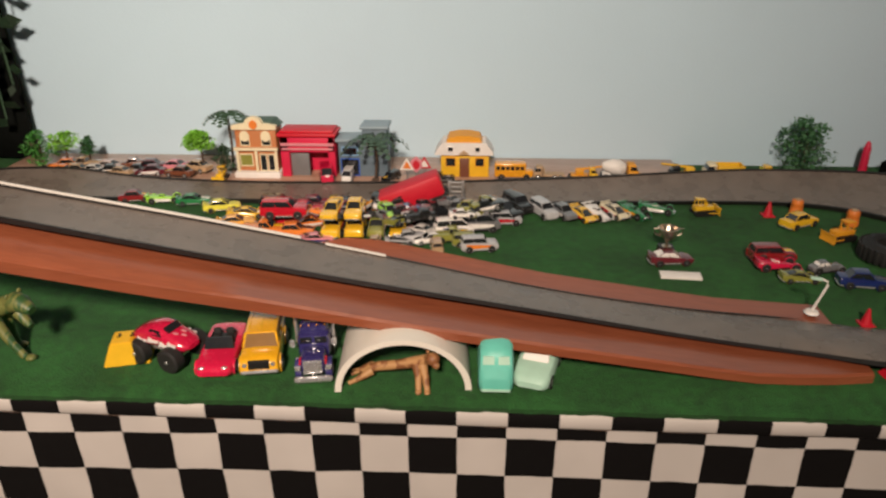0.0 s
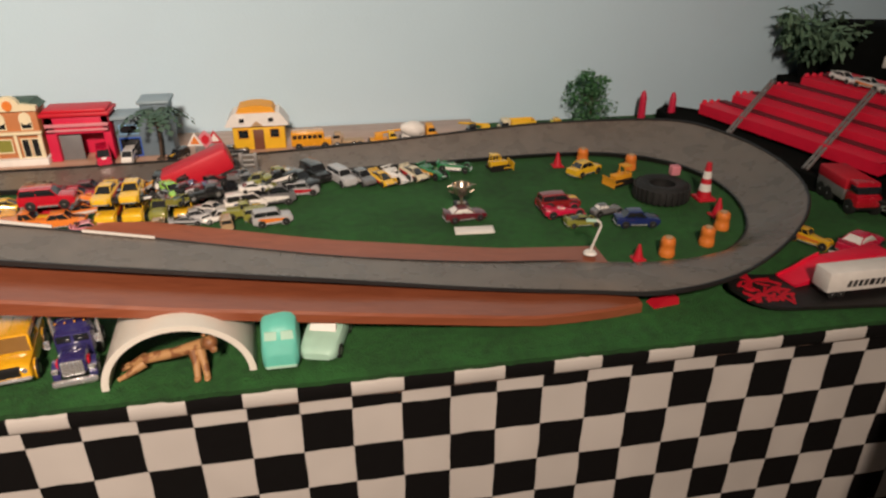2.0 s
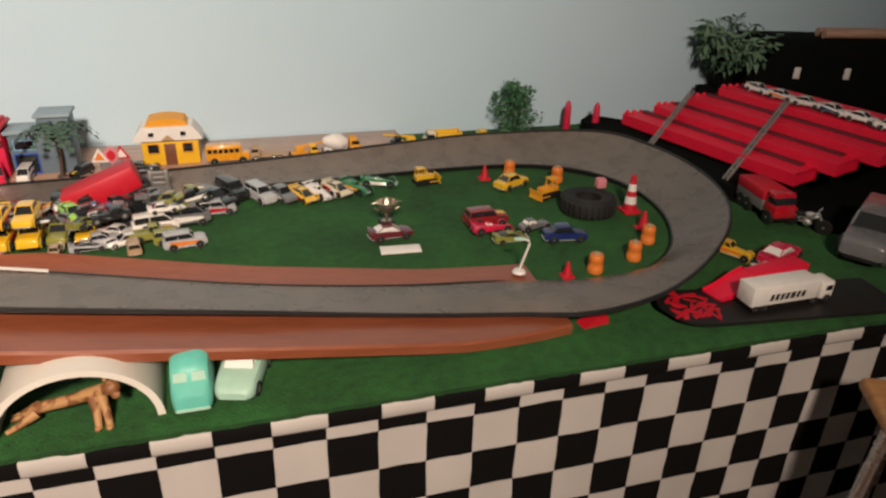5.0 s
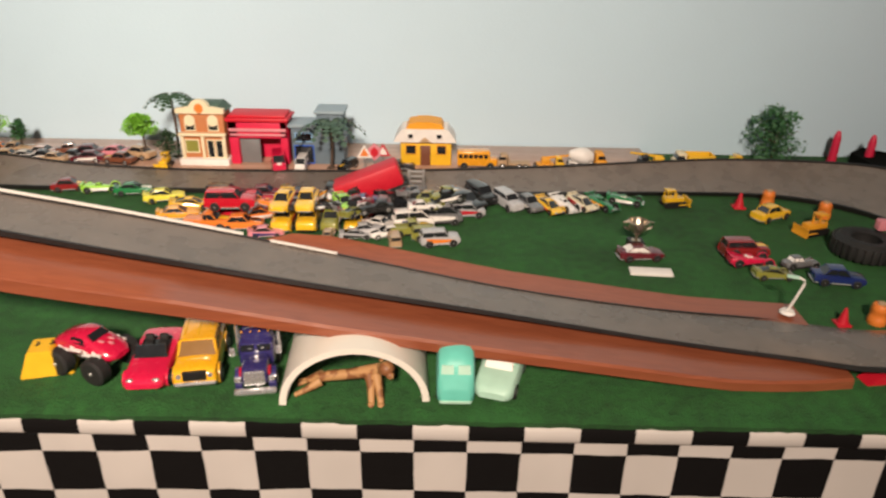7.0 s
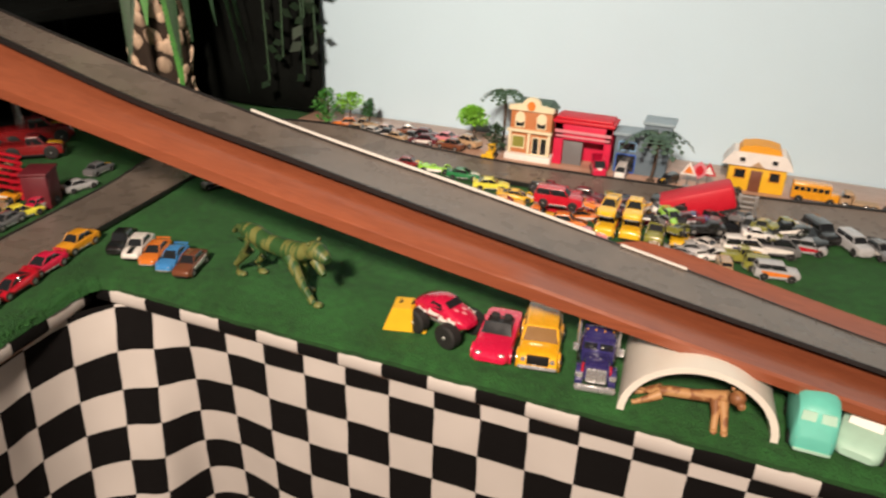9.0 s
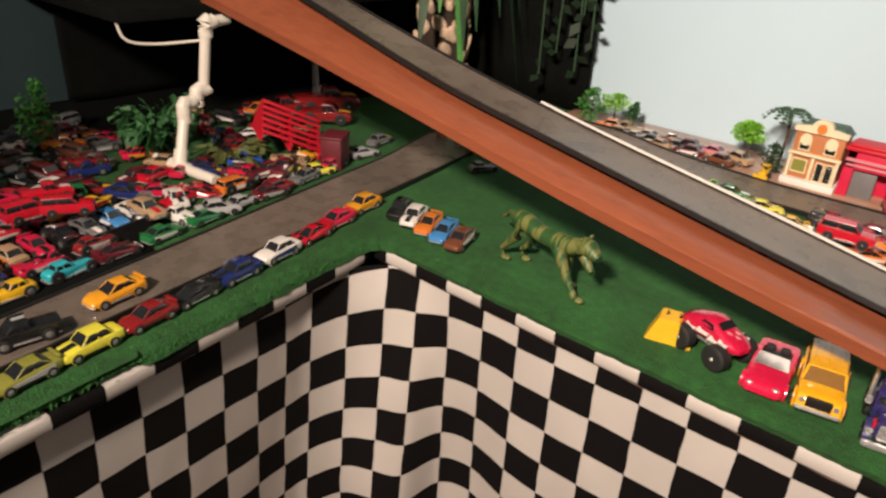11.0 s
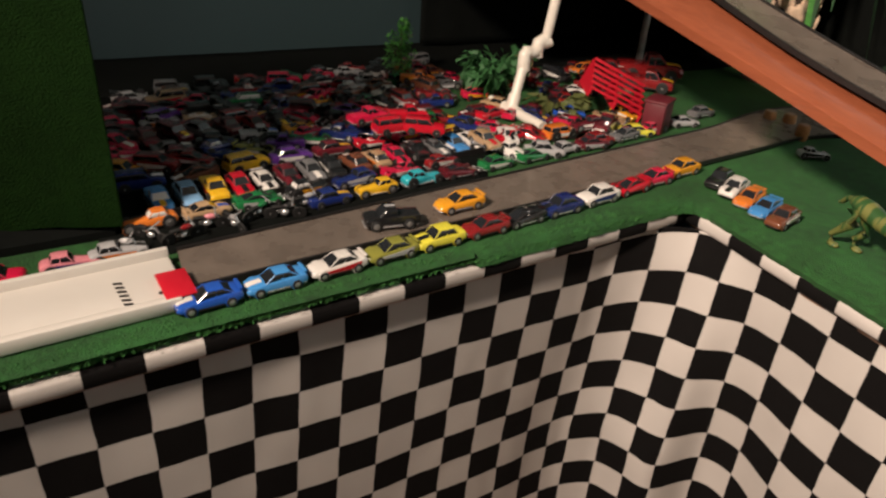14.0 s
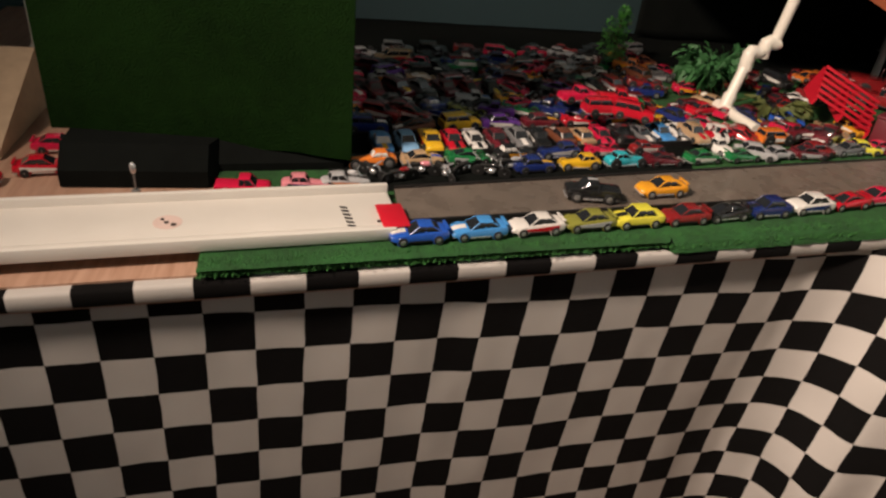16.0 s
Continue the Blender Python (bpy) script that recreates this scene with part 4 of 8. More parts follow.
def fire_station():
    t = thing("toy_fire_station", "red plastic toy fire station with pink band and open door", "toy building", pose(-0.227, 0.791, LEDGE, 0, 0, 0) @ Matrix.Diagonal((1.0, 1.0, 0.95, 1)))
    bm = bmesh.new()
    box(bm, -0.062, -0.042, 0, 0.06, 0, 0.10, 0.002)
    box(bm, 0.046, 0.062, 0, 0.06, 0, 0.10, 0.002)
    box(bm, -0.062, 0.062, 0.0, 0.06, 0.060, 0.10, 0.002)
    box(bm, -0.062, 0.062, 0.05, 0.06, 0, 0.08, 0.001)
    part("wall", bm, P["matte_crimson"], t)
    bm = bmesh.new()
    box(bm, -0.066, 0.066, -0.006, 0.064, 0.098, 0.106, 0.002)
    box(bm, -0.060, 0.060, 0.0, 0.058, 0.106, 0.112, 0.002)
    part("roof", bm, P["matte_red"], t)
    bm = bmesh.new()
    box(bm, -0.060, 0.060, -0.004, 0.001, 0.076, 0.083, 0.001)
    part("sign_band", bm, P["matte_pink"], t)
    bm = bmesh.new()
    box(bm, -0.058, 0.058, -0.003, 0.001, 0.066, 0.071, 0.001)
    part("moulding", bm, P["matte_pink"], t)
    bm = bmesh.new()
    box(bm, -0.042, 0.0, 0.010, 0.014, 0.0, 0.056, 0.001)
    part("door", bm, P["matte_grey"], t, "grey half-open door")


def police_station():
    t = thing("toy_garage", "grey-blue plastic toy garage with flat roof", "toy building", pose(-0.104, 0.798, LEDGE, 0, 0, 0) @ Matrix.Diagonal((1.0, 1.0, 1.12, 1)))
    bm = bmesh.new()
    box(bm, -0.055, 0.055, 0, 0.055, 0, 0.072, 0.002)
    box(bm, 0.0, 0.055, 0, 0.055, 0.072, 0.098, 0.003)
    part("wall", bm, mat("slate_blue_plastic", (0.12, 0.17, 0.21), 0.5, vary=0.15), t)
    bm = bmesh.new()
    box(bm, -0.060, 0.004, -0.006, 0.058, 0.072, 0.078, 0.001)
    box(bm, -0.004, 0.060, -0.006, 0.058, 0.098, 0.104, 0.002)
    part("roof", bm, mat("pale_blue_plastic", (0.25, 0.33, 0.38), 0.5), t)
    window_part(t, -0.045, -0.012, 0.046, 0.060, -0.0005, P["matte_ltblue"])
    window_part(t, 0.012, 0.045, 0.058, 0.084, -0.0005, P["matte_grey"])
    window_part(t, -0.048, -0.010, 0.004, 0.036, -0.0005, P["matte_blue"])


def yellow_house():
    t = thing("toy_house", "yellow toy house with white gambrel roof and two dormer windows", "toy building", pose(0.123, 0.803, LEDGE, 0, 0, 0) @ Matrix.Diagonal((1.0, 1.0, 0.88, 1)))
    bm = bmesh.new()
    box(bm, -0.052, 0.056, 0, 0.05, 0, 0.062, 0.002)
    part("wall", bm, P["matte_yellow"], t)
    bm = bmesh.new()
    pts = [(-0.066, 0.060), (0.066, 0.060), (0.060, 0.074), (0.048, 0.092), (-0.048, 0.092), (-0.060, 0.074)]
    loft(bm, [[(x * k, y, z) for x, z in pts] for y, k in ((-0.008, 1.0), (0.054, 1.0))])
    part("roof", bm, P["matte_white"], t)
    bm = bmesh.new()
    pts = [(-0.040, 0.092), (0.040, 0.092), (0.034, 0.104), (0.012, 0.109), (-0.012, 0.109), (-0.034, 0.104)]
    loft(bm, [[(x, y, z) for x, z in pts] for y in (-0.004, 0.05)])
    part("roof_cap", bm, P["matte_amber"], t, "orange-yellow roof top")
    for s in (-1, 1):
        window_part(t, s * 0.030 - 0.005, s * 0.030 + 0.005, 0.071, 0.081, -0.0088, P["matte_white"])
    bm = bmesh.new()
    loft(bm, [[(-0.012, y, 0.062), (0.012, y, 0.062), (0, y, 0.074)] for y in (-0.011, 0.0)])
    part("porch_gable", bm, P["matte_tan"], t)
    window_part(t, 0.026, 0.044, 0.030, 0.050, -0.0005, P["matte_amber"])
    window_part(t, -0.040, -0.020, 0.030, 0.050, -0.0005, P["matte_amber"])
    bm = bmesh.new()
    box(bm, -0.010, 0.012, -0.001, 0.002, 0.0, 0.050, 0.0005)
    part("door", bm, P["matte_brown"], t)


hall()
fire_station()
police_station()
yellow_house()
palm(pose(-0.418, 0.835, LEDGE), 0.134, "dark", 3, frond=0.052)
palm(pose(-0.074, 0.776, LEDGE), 0.098, "grey", 5, frond=0.072)
toy_tree(pose(-0.481, 0.816, LEDGE), 0.098, 0.042, "lime", "lime green lollipop toy tree on a thin trunk", 7, 1300, 0.58)
toy_tree(pose(-0.423, 0.792, LEDGE), 0.072, 0.030, "dark", "small dark toy bush tree beside the town hall", 8, 380, 0.2)
toy_tree(pose(0.909, 0.902, T), 0.126, 0.076, "fresh", "bushy green toy tree standing against the wall", 9, 1500, 0.12, size=0.006)
toy_tree(pose(-0.808, 0.825, LEDGE), 0.090, 0.042, "lime", "lime green toy tree on a thin trunk", 10, 500, 0.6)
toy_tree(pose(-0.872, 0.828, LEDGE), 0.090, 0.045, "bright", "leafy green toy tree near the dark curtain", 11, 700, 0.2)
toy_tree(pose(-0.774, 0.859, LEDGE), 0.070, 0.022, "mid", "dark green toy tree near the dark curtain", 12, 400, 0.4)


# ---- toy trucks and machines ----
def toy_truck(m, cab, body, kind, label, length=0.08, group="", name="toy_truck"):
    """A work truck, nose along +x: cab, chassis and a body of the given kind."""
    L = length
    t = thing(name, label, "toy truck", m, group)
    bm = bmesh.new()
    box(bm, -0.48 * L, 0.46 * L, -0.13 * L, 0.13 * L, 0.09 * L, 0.16 * L, 0.008 * L)
    part("chassis", bm, M["edge"], t)
    bm = bmesh.new()
    box(bm, 0.20 * L, 0.48 * L, -0.18 * L, 0.18 * L, 0.14 * L, 0.30 * L, 0.02 * L)
    vs = box(bm, 0.20 * L, 0.44 * L, -0.17 * L, 0.17 * L, 0.28 * L, 0.48 * L, 0.02 * L)
    for v in bm.verts:
        if v.co.z > 0.42 * L and v.co.x > 0.3 * L:
            v.co.x -= 0.05 * L
    cabin = part("cab", bm, P[cab], t)
    bm = bmesh.new()
    box(bm, 0.245 * L, 0.445 * L, -0.174 * L, 0.174 * L, 0.325 * L, 0.425 * L, 0.01 * L)
    for v in bm.verts:
        if v.co.z > 0.4 * L and v.co.x > 0.3 * L:
            v.co.x -= 0.035 * L
    part("window", bm, M["glass"], cabin)
    bm = bmesh.new()
    if kind == "dump":
        box(bm, -0.50 * L, 0.17 * L, -0.20 * L, 0.20 * L, 0.18 * L, 0.24 * L, 0.01 * L)
        for a, b, c, d in ((-0.50, 0.17, -0.20, -0.17), (-0.50, 0.17, 0.17, 0.20), (0.13, 0.17, -0.17, 0.17), (-0.50, -0.46, -0.17, 0.17)):
            wall = bmesh.new()
            box(wall, a * L, b * L, c * L, d * L, 0.24 * L, 0.44 * L, 0.008 * L)
            part("tipper_wall", wall, P[body], t)
    elif kind == "mixer":
        rings = []
        for x, r in ((-0.46, 0.08), (-0.40, 0.12), (-0.20, 0.21), (0.0, 0.21), (0.14, 0.11)):
            rings.append([(x * L, r * L * math.cos(a), (0.36 - 0.1 * x) * L + r * L * math.sin(a)) for a in [6.283 * k / 14 for k in range(14)]])
        loft(bm, rings)
        box(bm, -0.44 * L, 0.12 * L, -0.08 * L, 0.08 * L, 0.15 * L, 0.24 * L)
    elif kind == "tank":
        rings = [[(x * L, r * L * math.cos(a), 0.33 * L + r * L * math.sin(a)) for a in [6.283 * k / 14 for k in range(14)]] for x, r in ((-0.49, 0.12), (-0.47, 0.17), (0.13, 0.17), (0.15, 0.12))]
        loft(bm, rings)
        box(bm, -0.44 * L, 0.12 * L, -0.12 * L, 0.12 * L, 0.15 * L, 0.22 * L)
    elif kind == "crane":
        box(bm, -0.40 * L, 0.16 * L, -0.17 * L, 0.17 * L, 0.16 * L, 0.24 * L, 0.01 * L)
        box(bm, -0.25 * L, 0.02 * L, -0.13 * L, 0.13 * L, 0.24 * L, 0.42 * L, 0.02 * L)
        tube(bm, (-0.2 * L, 0, 0.40 * L), (0.75 * L, 0, 0.52 * L), 0.045 * L, 0.03 * L, 6)
    elif kind == "tray":
        box(bm, -0.50 * L, 0.18 * L, -0.20 * L, 0.20 * L, 0.30 * L, 0.46 * L, 0.02 * L)
        side = bmesh.new()
        box(side, -0.49 * L, 0.17 * L, -0.19 * L, 0.19 * L, 0.15 * L, 0.305 * L, 0.01 * L)
        part("side_locker_panel", side, M["steel"], t, "grey side lockers")
    elif kind == "box":
        box(bm, -0.50 * L, 0.18 * L, -0.20 * L, 0.20 * L, 0.16 * L, 0.54 * L, 0.015 * L)
        for k in range(6):
            for s in (-1, 1):
                rib = bmesh.new()
                box(rib, (-0.47 + 0.1 * k) * L, (-0.44 + 0.1 * k) * L, s * 0.2 * L - 0.006 * L, s * 0.2 * L + 0.006 * L, 0.2 * L, 0.5 * L)
                part("side_rib", rib, M["steel"], t, "grey rib")
    elif kind == "flat":
        box(bm, -0.50 * L, 0.18 * L, -0.19 * L, 0.19 * L, 0.17 * L, 0.22 * L, 0.008 * L)
        box(bm, 0.13 * L, 0.17 * L, -0.17 * L, 0.17 * L, 0.22 * L, 0.40 * L, 0.006 * L)
    part({"dump": "tipper", "mixer": "drum", "tank": "tank", "crane": "crane_arm", "box": "box_body", "flat": "flatbed", "tray": "upper_body"}[kind], bm, P[body], t)
    r = 0.11 * L
    for x in (-0.36, -0.18, 0.33):
        for s in (-1, 1):
            shared("wheel", "wheel", t, None, Matrix.Translation((x * L, s * 0.16 * L, r)) @ Matrix.Diagonal((r, 0.12 * L, r, 1)))
    return t


def bus(m, paint, label, L=0.085):
    t = thing("toy_bus", label, "toy bus", m)
    bm = bmesh.new()
    box(bm, -0.5 * L, 0.32 * L, -0.17 * L, 0.17 * L, 0.09 * L, 0.46 * L, 0.03 * L, seg=3)
    box(bm, 0.28 * L, 0.5 * L, -0.15 * L, 0.15 * L, 0.09 * L, 0.27 * L, 0.025 * L)
    part("body", bm, P[paint], t)
    for k in range(6):
        for s in (-1, 1):
            bm = bmesh.new()
            box(bm, (-0.46 + 0.125 * k) * L, (-0.36 + 0.125 * k) * L, s * 0.17 * L - 0.004 * L, s * 0.17 * L + 0.004 * L, 0.29 * L, 0.39 * L, 0.004 * L)
            part("window", bm, M["glass"], t)
    r = 0.09 * L
    for x in (-0.32, 0.33):
        for s in (-1, 1):
            shared("wheel", "wheel", t, None, Matrix.Translation((x * L, s * 0.15 * L, r)) @ Matrix.Diagonal((r, 0.1 * L, r, 1)))
    return t


def loader(m, paint, label, L=0.07, name="toy_bulldozer"):
    t = thing(name, label, "toy bulldozer", m)
    for s in (-1, 1):
        bm = bmesh.new()
        pts = [(0.30 * L * (1 if math.cos(a) > 0 else -1) + 0.10 * L * math.cos(a), 0.11 * L + 0.10 * L * math.sin(a)) for a in [6.283 * (k + 0.5) / 16 for k in range(16)]]
        loft(bm, [[(x, s * y * L, z) for x, z in pts] for y in (0.13, 0.23)])
        part("crawler_track", bm, M["edge"], t)
    bm = bmesh.new()
    box(bm, -0.36 * L, 0.30 * L, -0.15 * L, 0.15 * L, 0.14 * L, 0.34 * L, 0.02 * L)
    box(bm, 0.04 * L, 0.10 * L, -0.02 * L, 0.02 * L, 0.34 * L, 0.46 * L)
    part("body", bm, P[paint], t)
    bm = bmesh.new()
    for x in (-0.30, -0.06):
        for s in (-1, 1):
            box(bm, (x - 0.015) * L, (x + 0.015) * L, s * 0.12 * L - 0.012 * L, s * 0.12 * L + 0.012 * L, 0.33 * L, 0.58 * L)
    box(bm, -0.34 * L, -0.02 * L, -0.15 * L, 0.15 * L, 0.57 * L, 0.61 * L, 0.01 * L)
    part("cab_roof", bm, P[paint], t)
    bm = bmesh.new()
    rings = [[(x * L, y * L, z * L) for x, z in ((0.46, 0.02), (0.43, 0.14), (0.47, 0.30), (0.50, 0.30), (0.46, 0.14), (0.49, 0.02))] for y in (-0.28, 0.28)]
    loft(bm, rings)
    for s in (-1, 1):
        tube(bm, (0.1 * L, s * 0.24 * L, 0.12 * L), (0.45 * L, s * 0.24 * L, 0.12 * L), 0.02 * L, seg=6)
    part("blade", bm, P[paint], t)
    return t


BACK = 0.790
bus(pose(0.234, BACK + 0.005, LEDGE, 0, 0, 0), "amber", "small yellow toy school bus against the wall")
toy_truck(pose(0.311, BACK, LEDGE, 0, 0, 180), "matte_tan", "matte_tan", "flat", "small tan toy flatbed truck in the back row", 0.07)
toy_truck(pose(0.386, BACK - 0.004, LEDGE, 0, 0, 0), "yellow", "matte_amber", "crane", "small yellow toy digger truck in the back row", 0.066)
toy_truck(pose(0.466, BACK, LEDGE, 0, 0, 0), "matte_amber", "matte_white", "mixer", "small yellow toy cement mixer with white drum", 0.085)
toy_truck(pose(0.612, BACK + 0.01, LEDGE, 0, 0, 180), "matte_black", "matte_yellow", "crane", "small black and yellow toy crane truck", 0.072)
toy_truck(pose(0.692, BACK + 0.01, LEDGE, 0, 0, 180), "matte_cream", "matte_yellow", "dump", "small yellow toy dump truck behind the track", 0.085)
toy_truck(pose(0.770, BACK + 0.02, LEDGE, 0, 0, 0), "yellow", "matte_lemon", "flat", "small yellow toy flatbed truck behind the track", 0.07)
park("suv", "black", -0.039, 0.773, -120, z=LEDGE, length=0.05, label="tiny black toy car in front of the grey garage")
park("van", "white", -0.135, 0.772, -90, z=LEDGE, length=0.055, label="tiny white toy van in front of the grey garage")
park("van", "crimson", -0.183, 0.771, -75, z=LEDGE, length=0.070, label="round red toy car in front of the fire station")
park("hotrod", "black", 0.075, 0.774, 0, z=LEDGE, length=0.06, label="small black toy roadster by the yellow house")


def signs():
    for k, (x, col) in enumerate(((-0.006, "matte_white"), (0.014, "matte_pink"), (0.031, "matte_red"))):
        t = thing("warning_sign", f"tiny {col[7:]} toy road sign on a grey post", "road sign", pose(x + 0.004, 0.772 + 0.006 * k, LEDGE, 0, 0, 6 * k - 6), "toy road signs")
        bm = bmesh.new()
        tube(bm, (0, 0, 0), (0, 0, 0.040), 0.0015, seg=8)
        tube(bm, (0, 0, 0), (0, 0, 0.003), 0.009, 0.007, 10)
        part("post", bm, M["steel"], t)
        bm = bmesh.new()
        pts = [(-0.016, 0.026), (0.016, 0.026), (0, 0.054)] if k != 1 else [(-0.013, 0.030), (0, 0.018), (0.013, 0.030), (0.013, 0.044), (0, 0.056), (-0.013, 0.044)]
        loft(bm, [[(a, y, b) for a, b in pts] for y in (-0.003, -0.001)])
        part("plate", bm, P[col], t)
        bm = bmesh.new()
        loft(bm, [[(a * 0.6, y, 0.036 + (b - 0.036) * 0.6) for a, b in pts] for y in (-0.0042, -0.0031)])
        part("sign_face", bm, P[("matte_orange", "matte_red", "matte_white")[k]], t)


signs()
# mixed cars left of the town hall
for k, (style, paint, x) in enumerate((("sedan", "brown", -0.585), ("sedan", "maroon", -0.655), ("hotrod", "black", -0.700), ("coupe", "tan", -0.728), ("hotrod", "black", -0.762), ("coupe", "white", -0.800), ("sedan", "orange", -0.862), ("sedan", "tan", -0.835))):
    park(style, paint, x + 0.060, 0.784 + 0.006 * (k % 3), 180 + (k * 37 % 22) - 11, z=LEDGE, group="cars along the wall", length=0.068)
for k, (style, paint, x) in enumerate((("sedan", "tan", -0.500), ("coupe", "pink", -0.560), ("sedan", "maroon", -0.615), ("hotrod", "brown", -0.668), ("coupe", "blush", -0.715), ("pickup", "tan", -0.770), ("sedan", "orange", -0.815))):
    park(style, paint, x, 0.822 + 0.007 * (k % 2), 180 + (k * 53 % 40) - 20, z=LEDGE, group="cars along the wall", length=0.076)
loader(pose(-0.421, 0.763, LEDGE, 0, 0, -90), "yellow", "small black and yellow toy loader in the back row", 0.05)


# ---- front row below the ramp ----
def yellow_block():
    t = thing("yellow_wedge_block", "yellow plastic wedge block with two black slots", "toy block", pose(-0.312, 0.066, T, 0, 0, 14) @ Matrix.Scale(0.90, 4))
    bm = bmesh.new()
    loft(bm, [[(x, y, z) for x, z in ((-0.026, 0), (0.040, 0), (0.040, 0.006), (0.018, 0.040), (-0.010, 0.040))] for y in (-0.016, 0.020)])
    bmesh.ops.bevel(bm, geom=bm.edges[:], offset=0.0015, segments=2, affect="EDGES")
    part("block", bm, P["matte_yellow"], t)
    for x in (-0.004, 0.014):
        bm = bmesh.new()
        limb(bm, [(x + 0.004 * math.sin(k), 0.006 - 0.005 * math.cos(k), 0.0402) for k in (0.2, 0.9, 1.6, 2.3, 2.9)], [0.0012, 0.0016, 0.0018, 0.0016, 0.0012], 6)
        part("slot", bm, M["edge"], t, "black curved slot")


def monster_truck():
    t = thing("monster_truck", "red toy monster truck with white flames and huge black tyres", "toy truck", pose(-0.254, 0.078, T, 0, 0, -20) @ Matrix.Scale(0.80, 4))
    # rounded shell: x, half width, sill, crown
    shell = ((-0.056, 0.016, 0.036, 0.044), (-0.050, 0.022, 0.031, 0.053), (-0.036, 0.025, 0.029, 0.060), (-0.020, 0.025, 0.028, 0.066), (-0.004, 0.024, 0.028, 0.070),
             (0.010, 0.024, 0.028, 0.067), (0.024, 0.025, 0.028, 0.059), (0.040, 0.024, 0.029, 0.053), (0.052, 0.020, 0.031, 0.047), (0.058, 0.013, 0.034, 0.042))
    bm = bmesh.new()
    rings = []
    for x, w, lo, hi in shell:
        mid, half = (lo + hi) / 2, (hi - lo) / 2
        rings.append([(x, w * math.copysign(abs(math.cos(a)) ** 0.7, math.cos(a)), mid + half * math.copysign(abs(math.sin(a)) ** 0.7, math.sin(a))) for a in [6.283 * k / 16 for k in range(16)]])
    loft(bm, rings)
    part("body", bm, P["crimson"], t)
    for s in (-1, 1):
        bm = bmesh.new()
        loft(bm, [[(-0.016, y, 0.055), (0.014, y, 0.054), (0.008, y - s * 0.002, 0.063), (-0.010, y - s * 0.002, 0.064)] for y in (s * 0.0235, s * 0.0215)])
        part("side_window", bm, M["glass"], t)
    bm = bmesh.new()
    loft(bm, [[(0.024, y, 0.0605), (0.012, y * 0.9, 0.0670), (0.010, y * 0.9, 0.0650), (0.022, y, 0.0585)] for y in (-0.015, 0.015)])
    part("windscreen", bm, M["glass"], t)
    bm = bmesh.new()
    box(bm, -0.040, 0.040, -0.010, 0.010, 0.018, 0.028, 0.002)
    for x in (-0.034, 0.034):
        tube(bm, (x, -0.030, 0.021), (x, 0.030, 0.021), 0.003, seg=8)
        for s in (-1, 1):
            tube(bm, (x * 0.6, s * 0.012, 0.036), (x, s * 0.022, 0.022), 0.0018, seg=8)
    part("chassis", bm, M["chrome"], t)
    for x in (-0.034, 0.034):
        for s in (-1, 1):
            shared("wheel", "wheel", t, None, Matrix.Translation((x, s * 0.031, 0.0215)) @ Matrix.Diagonal((0.0215, 0.034, 0.0215, 1)))
    for k, (x, w, z) in enumerate(((-0.040, 0.022, 0.041), (-0.018, 0.026, 0.044), (0.006, 0.024, 0.041), (0.024, 0.020, 0.044))):
        for s in (-1, 1):
            bm = bmesh.new()
            loft(bm, [[(x, y, z - 0.004), (x + w * 0.9, y, z - 0.002), (x + w, y, z + 0.003), (x + w * 0.5, y, z + 0.002), (x + w * 0.2, y, z + 0.006)] for y in (s * 0.0236, s * 0.0258)])
            part("flame_decal", bm, P["matte_white"], t, "white flame decal")
    for x, y in ((0.030, -0.008), (0.034, 0.007), (0.040, 0.0)):
        bm = bmesh.new()
        ball(bm, (x, y, 0.0575 - 0.0004 * (x - 0.030) * 1000), 0.004, 8, 0, (1.6, 0.7, 0.35))
        part("bonnet_decal", bm, P["matte_pink"], t, "pale pink bonnet decal")


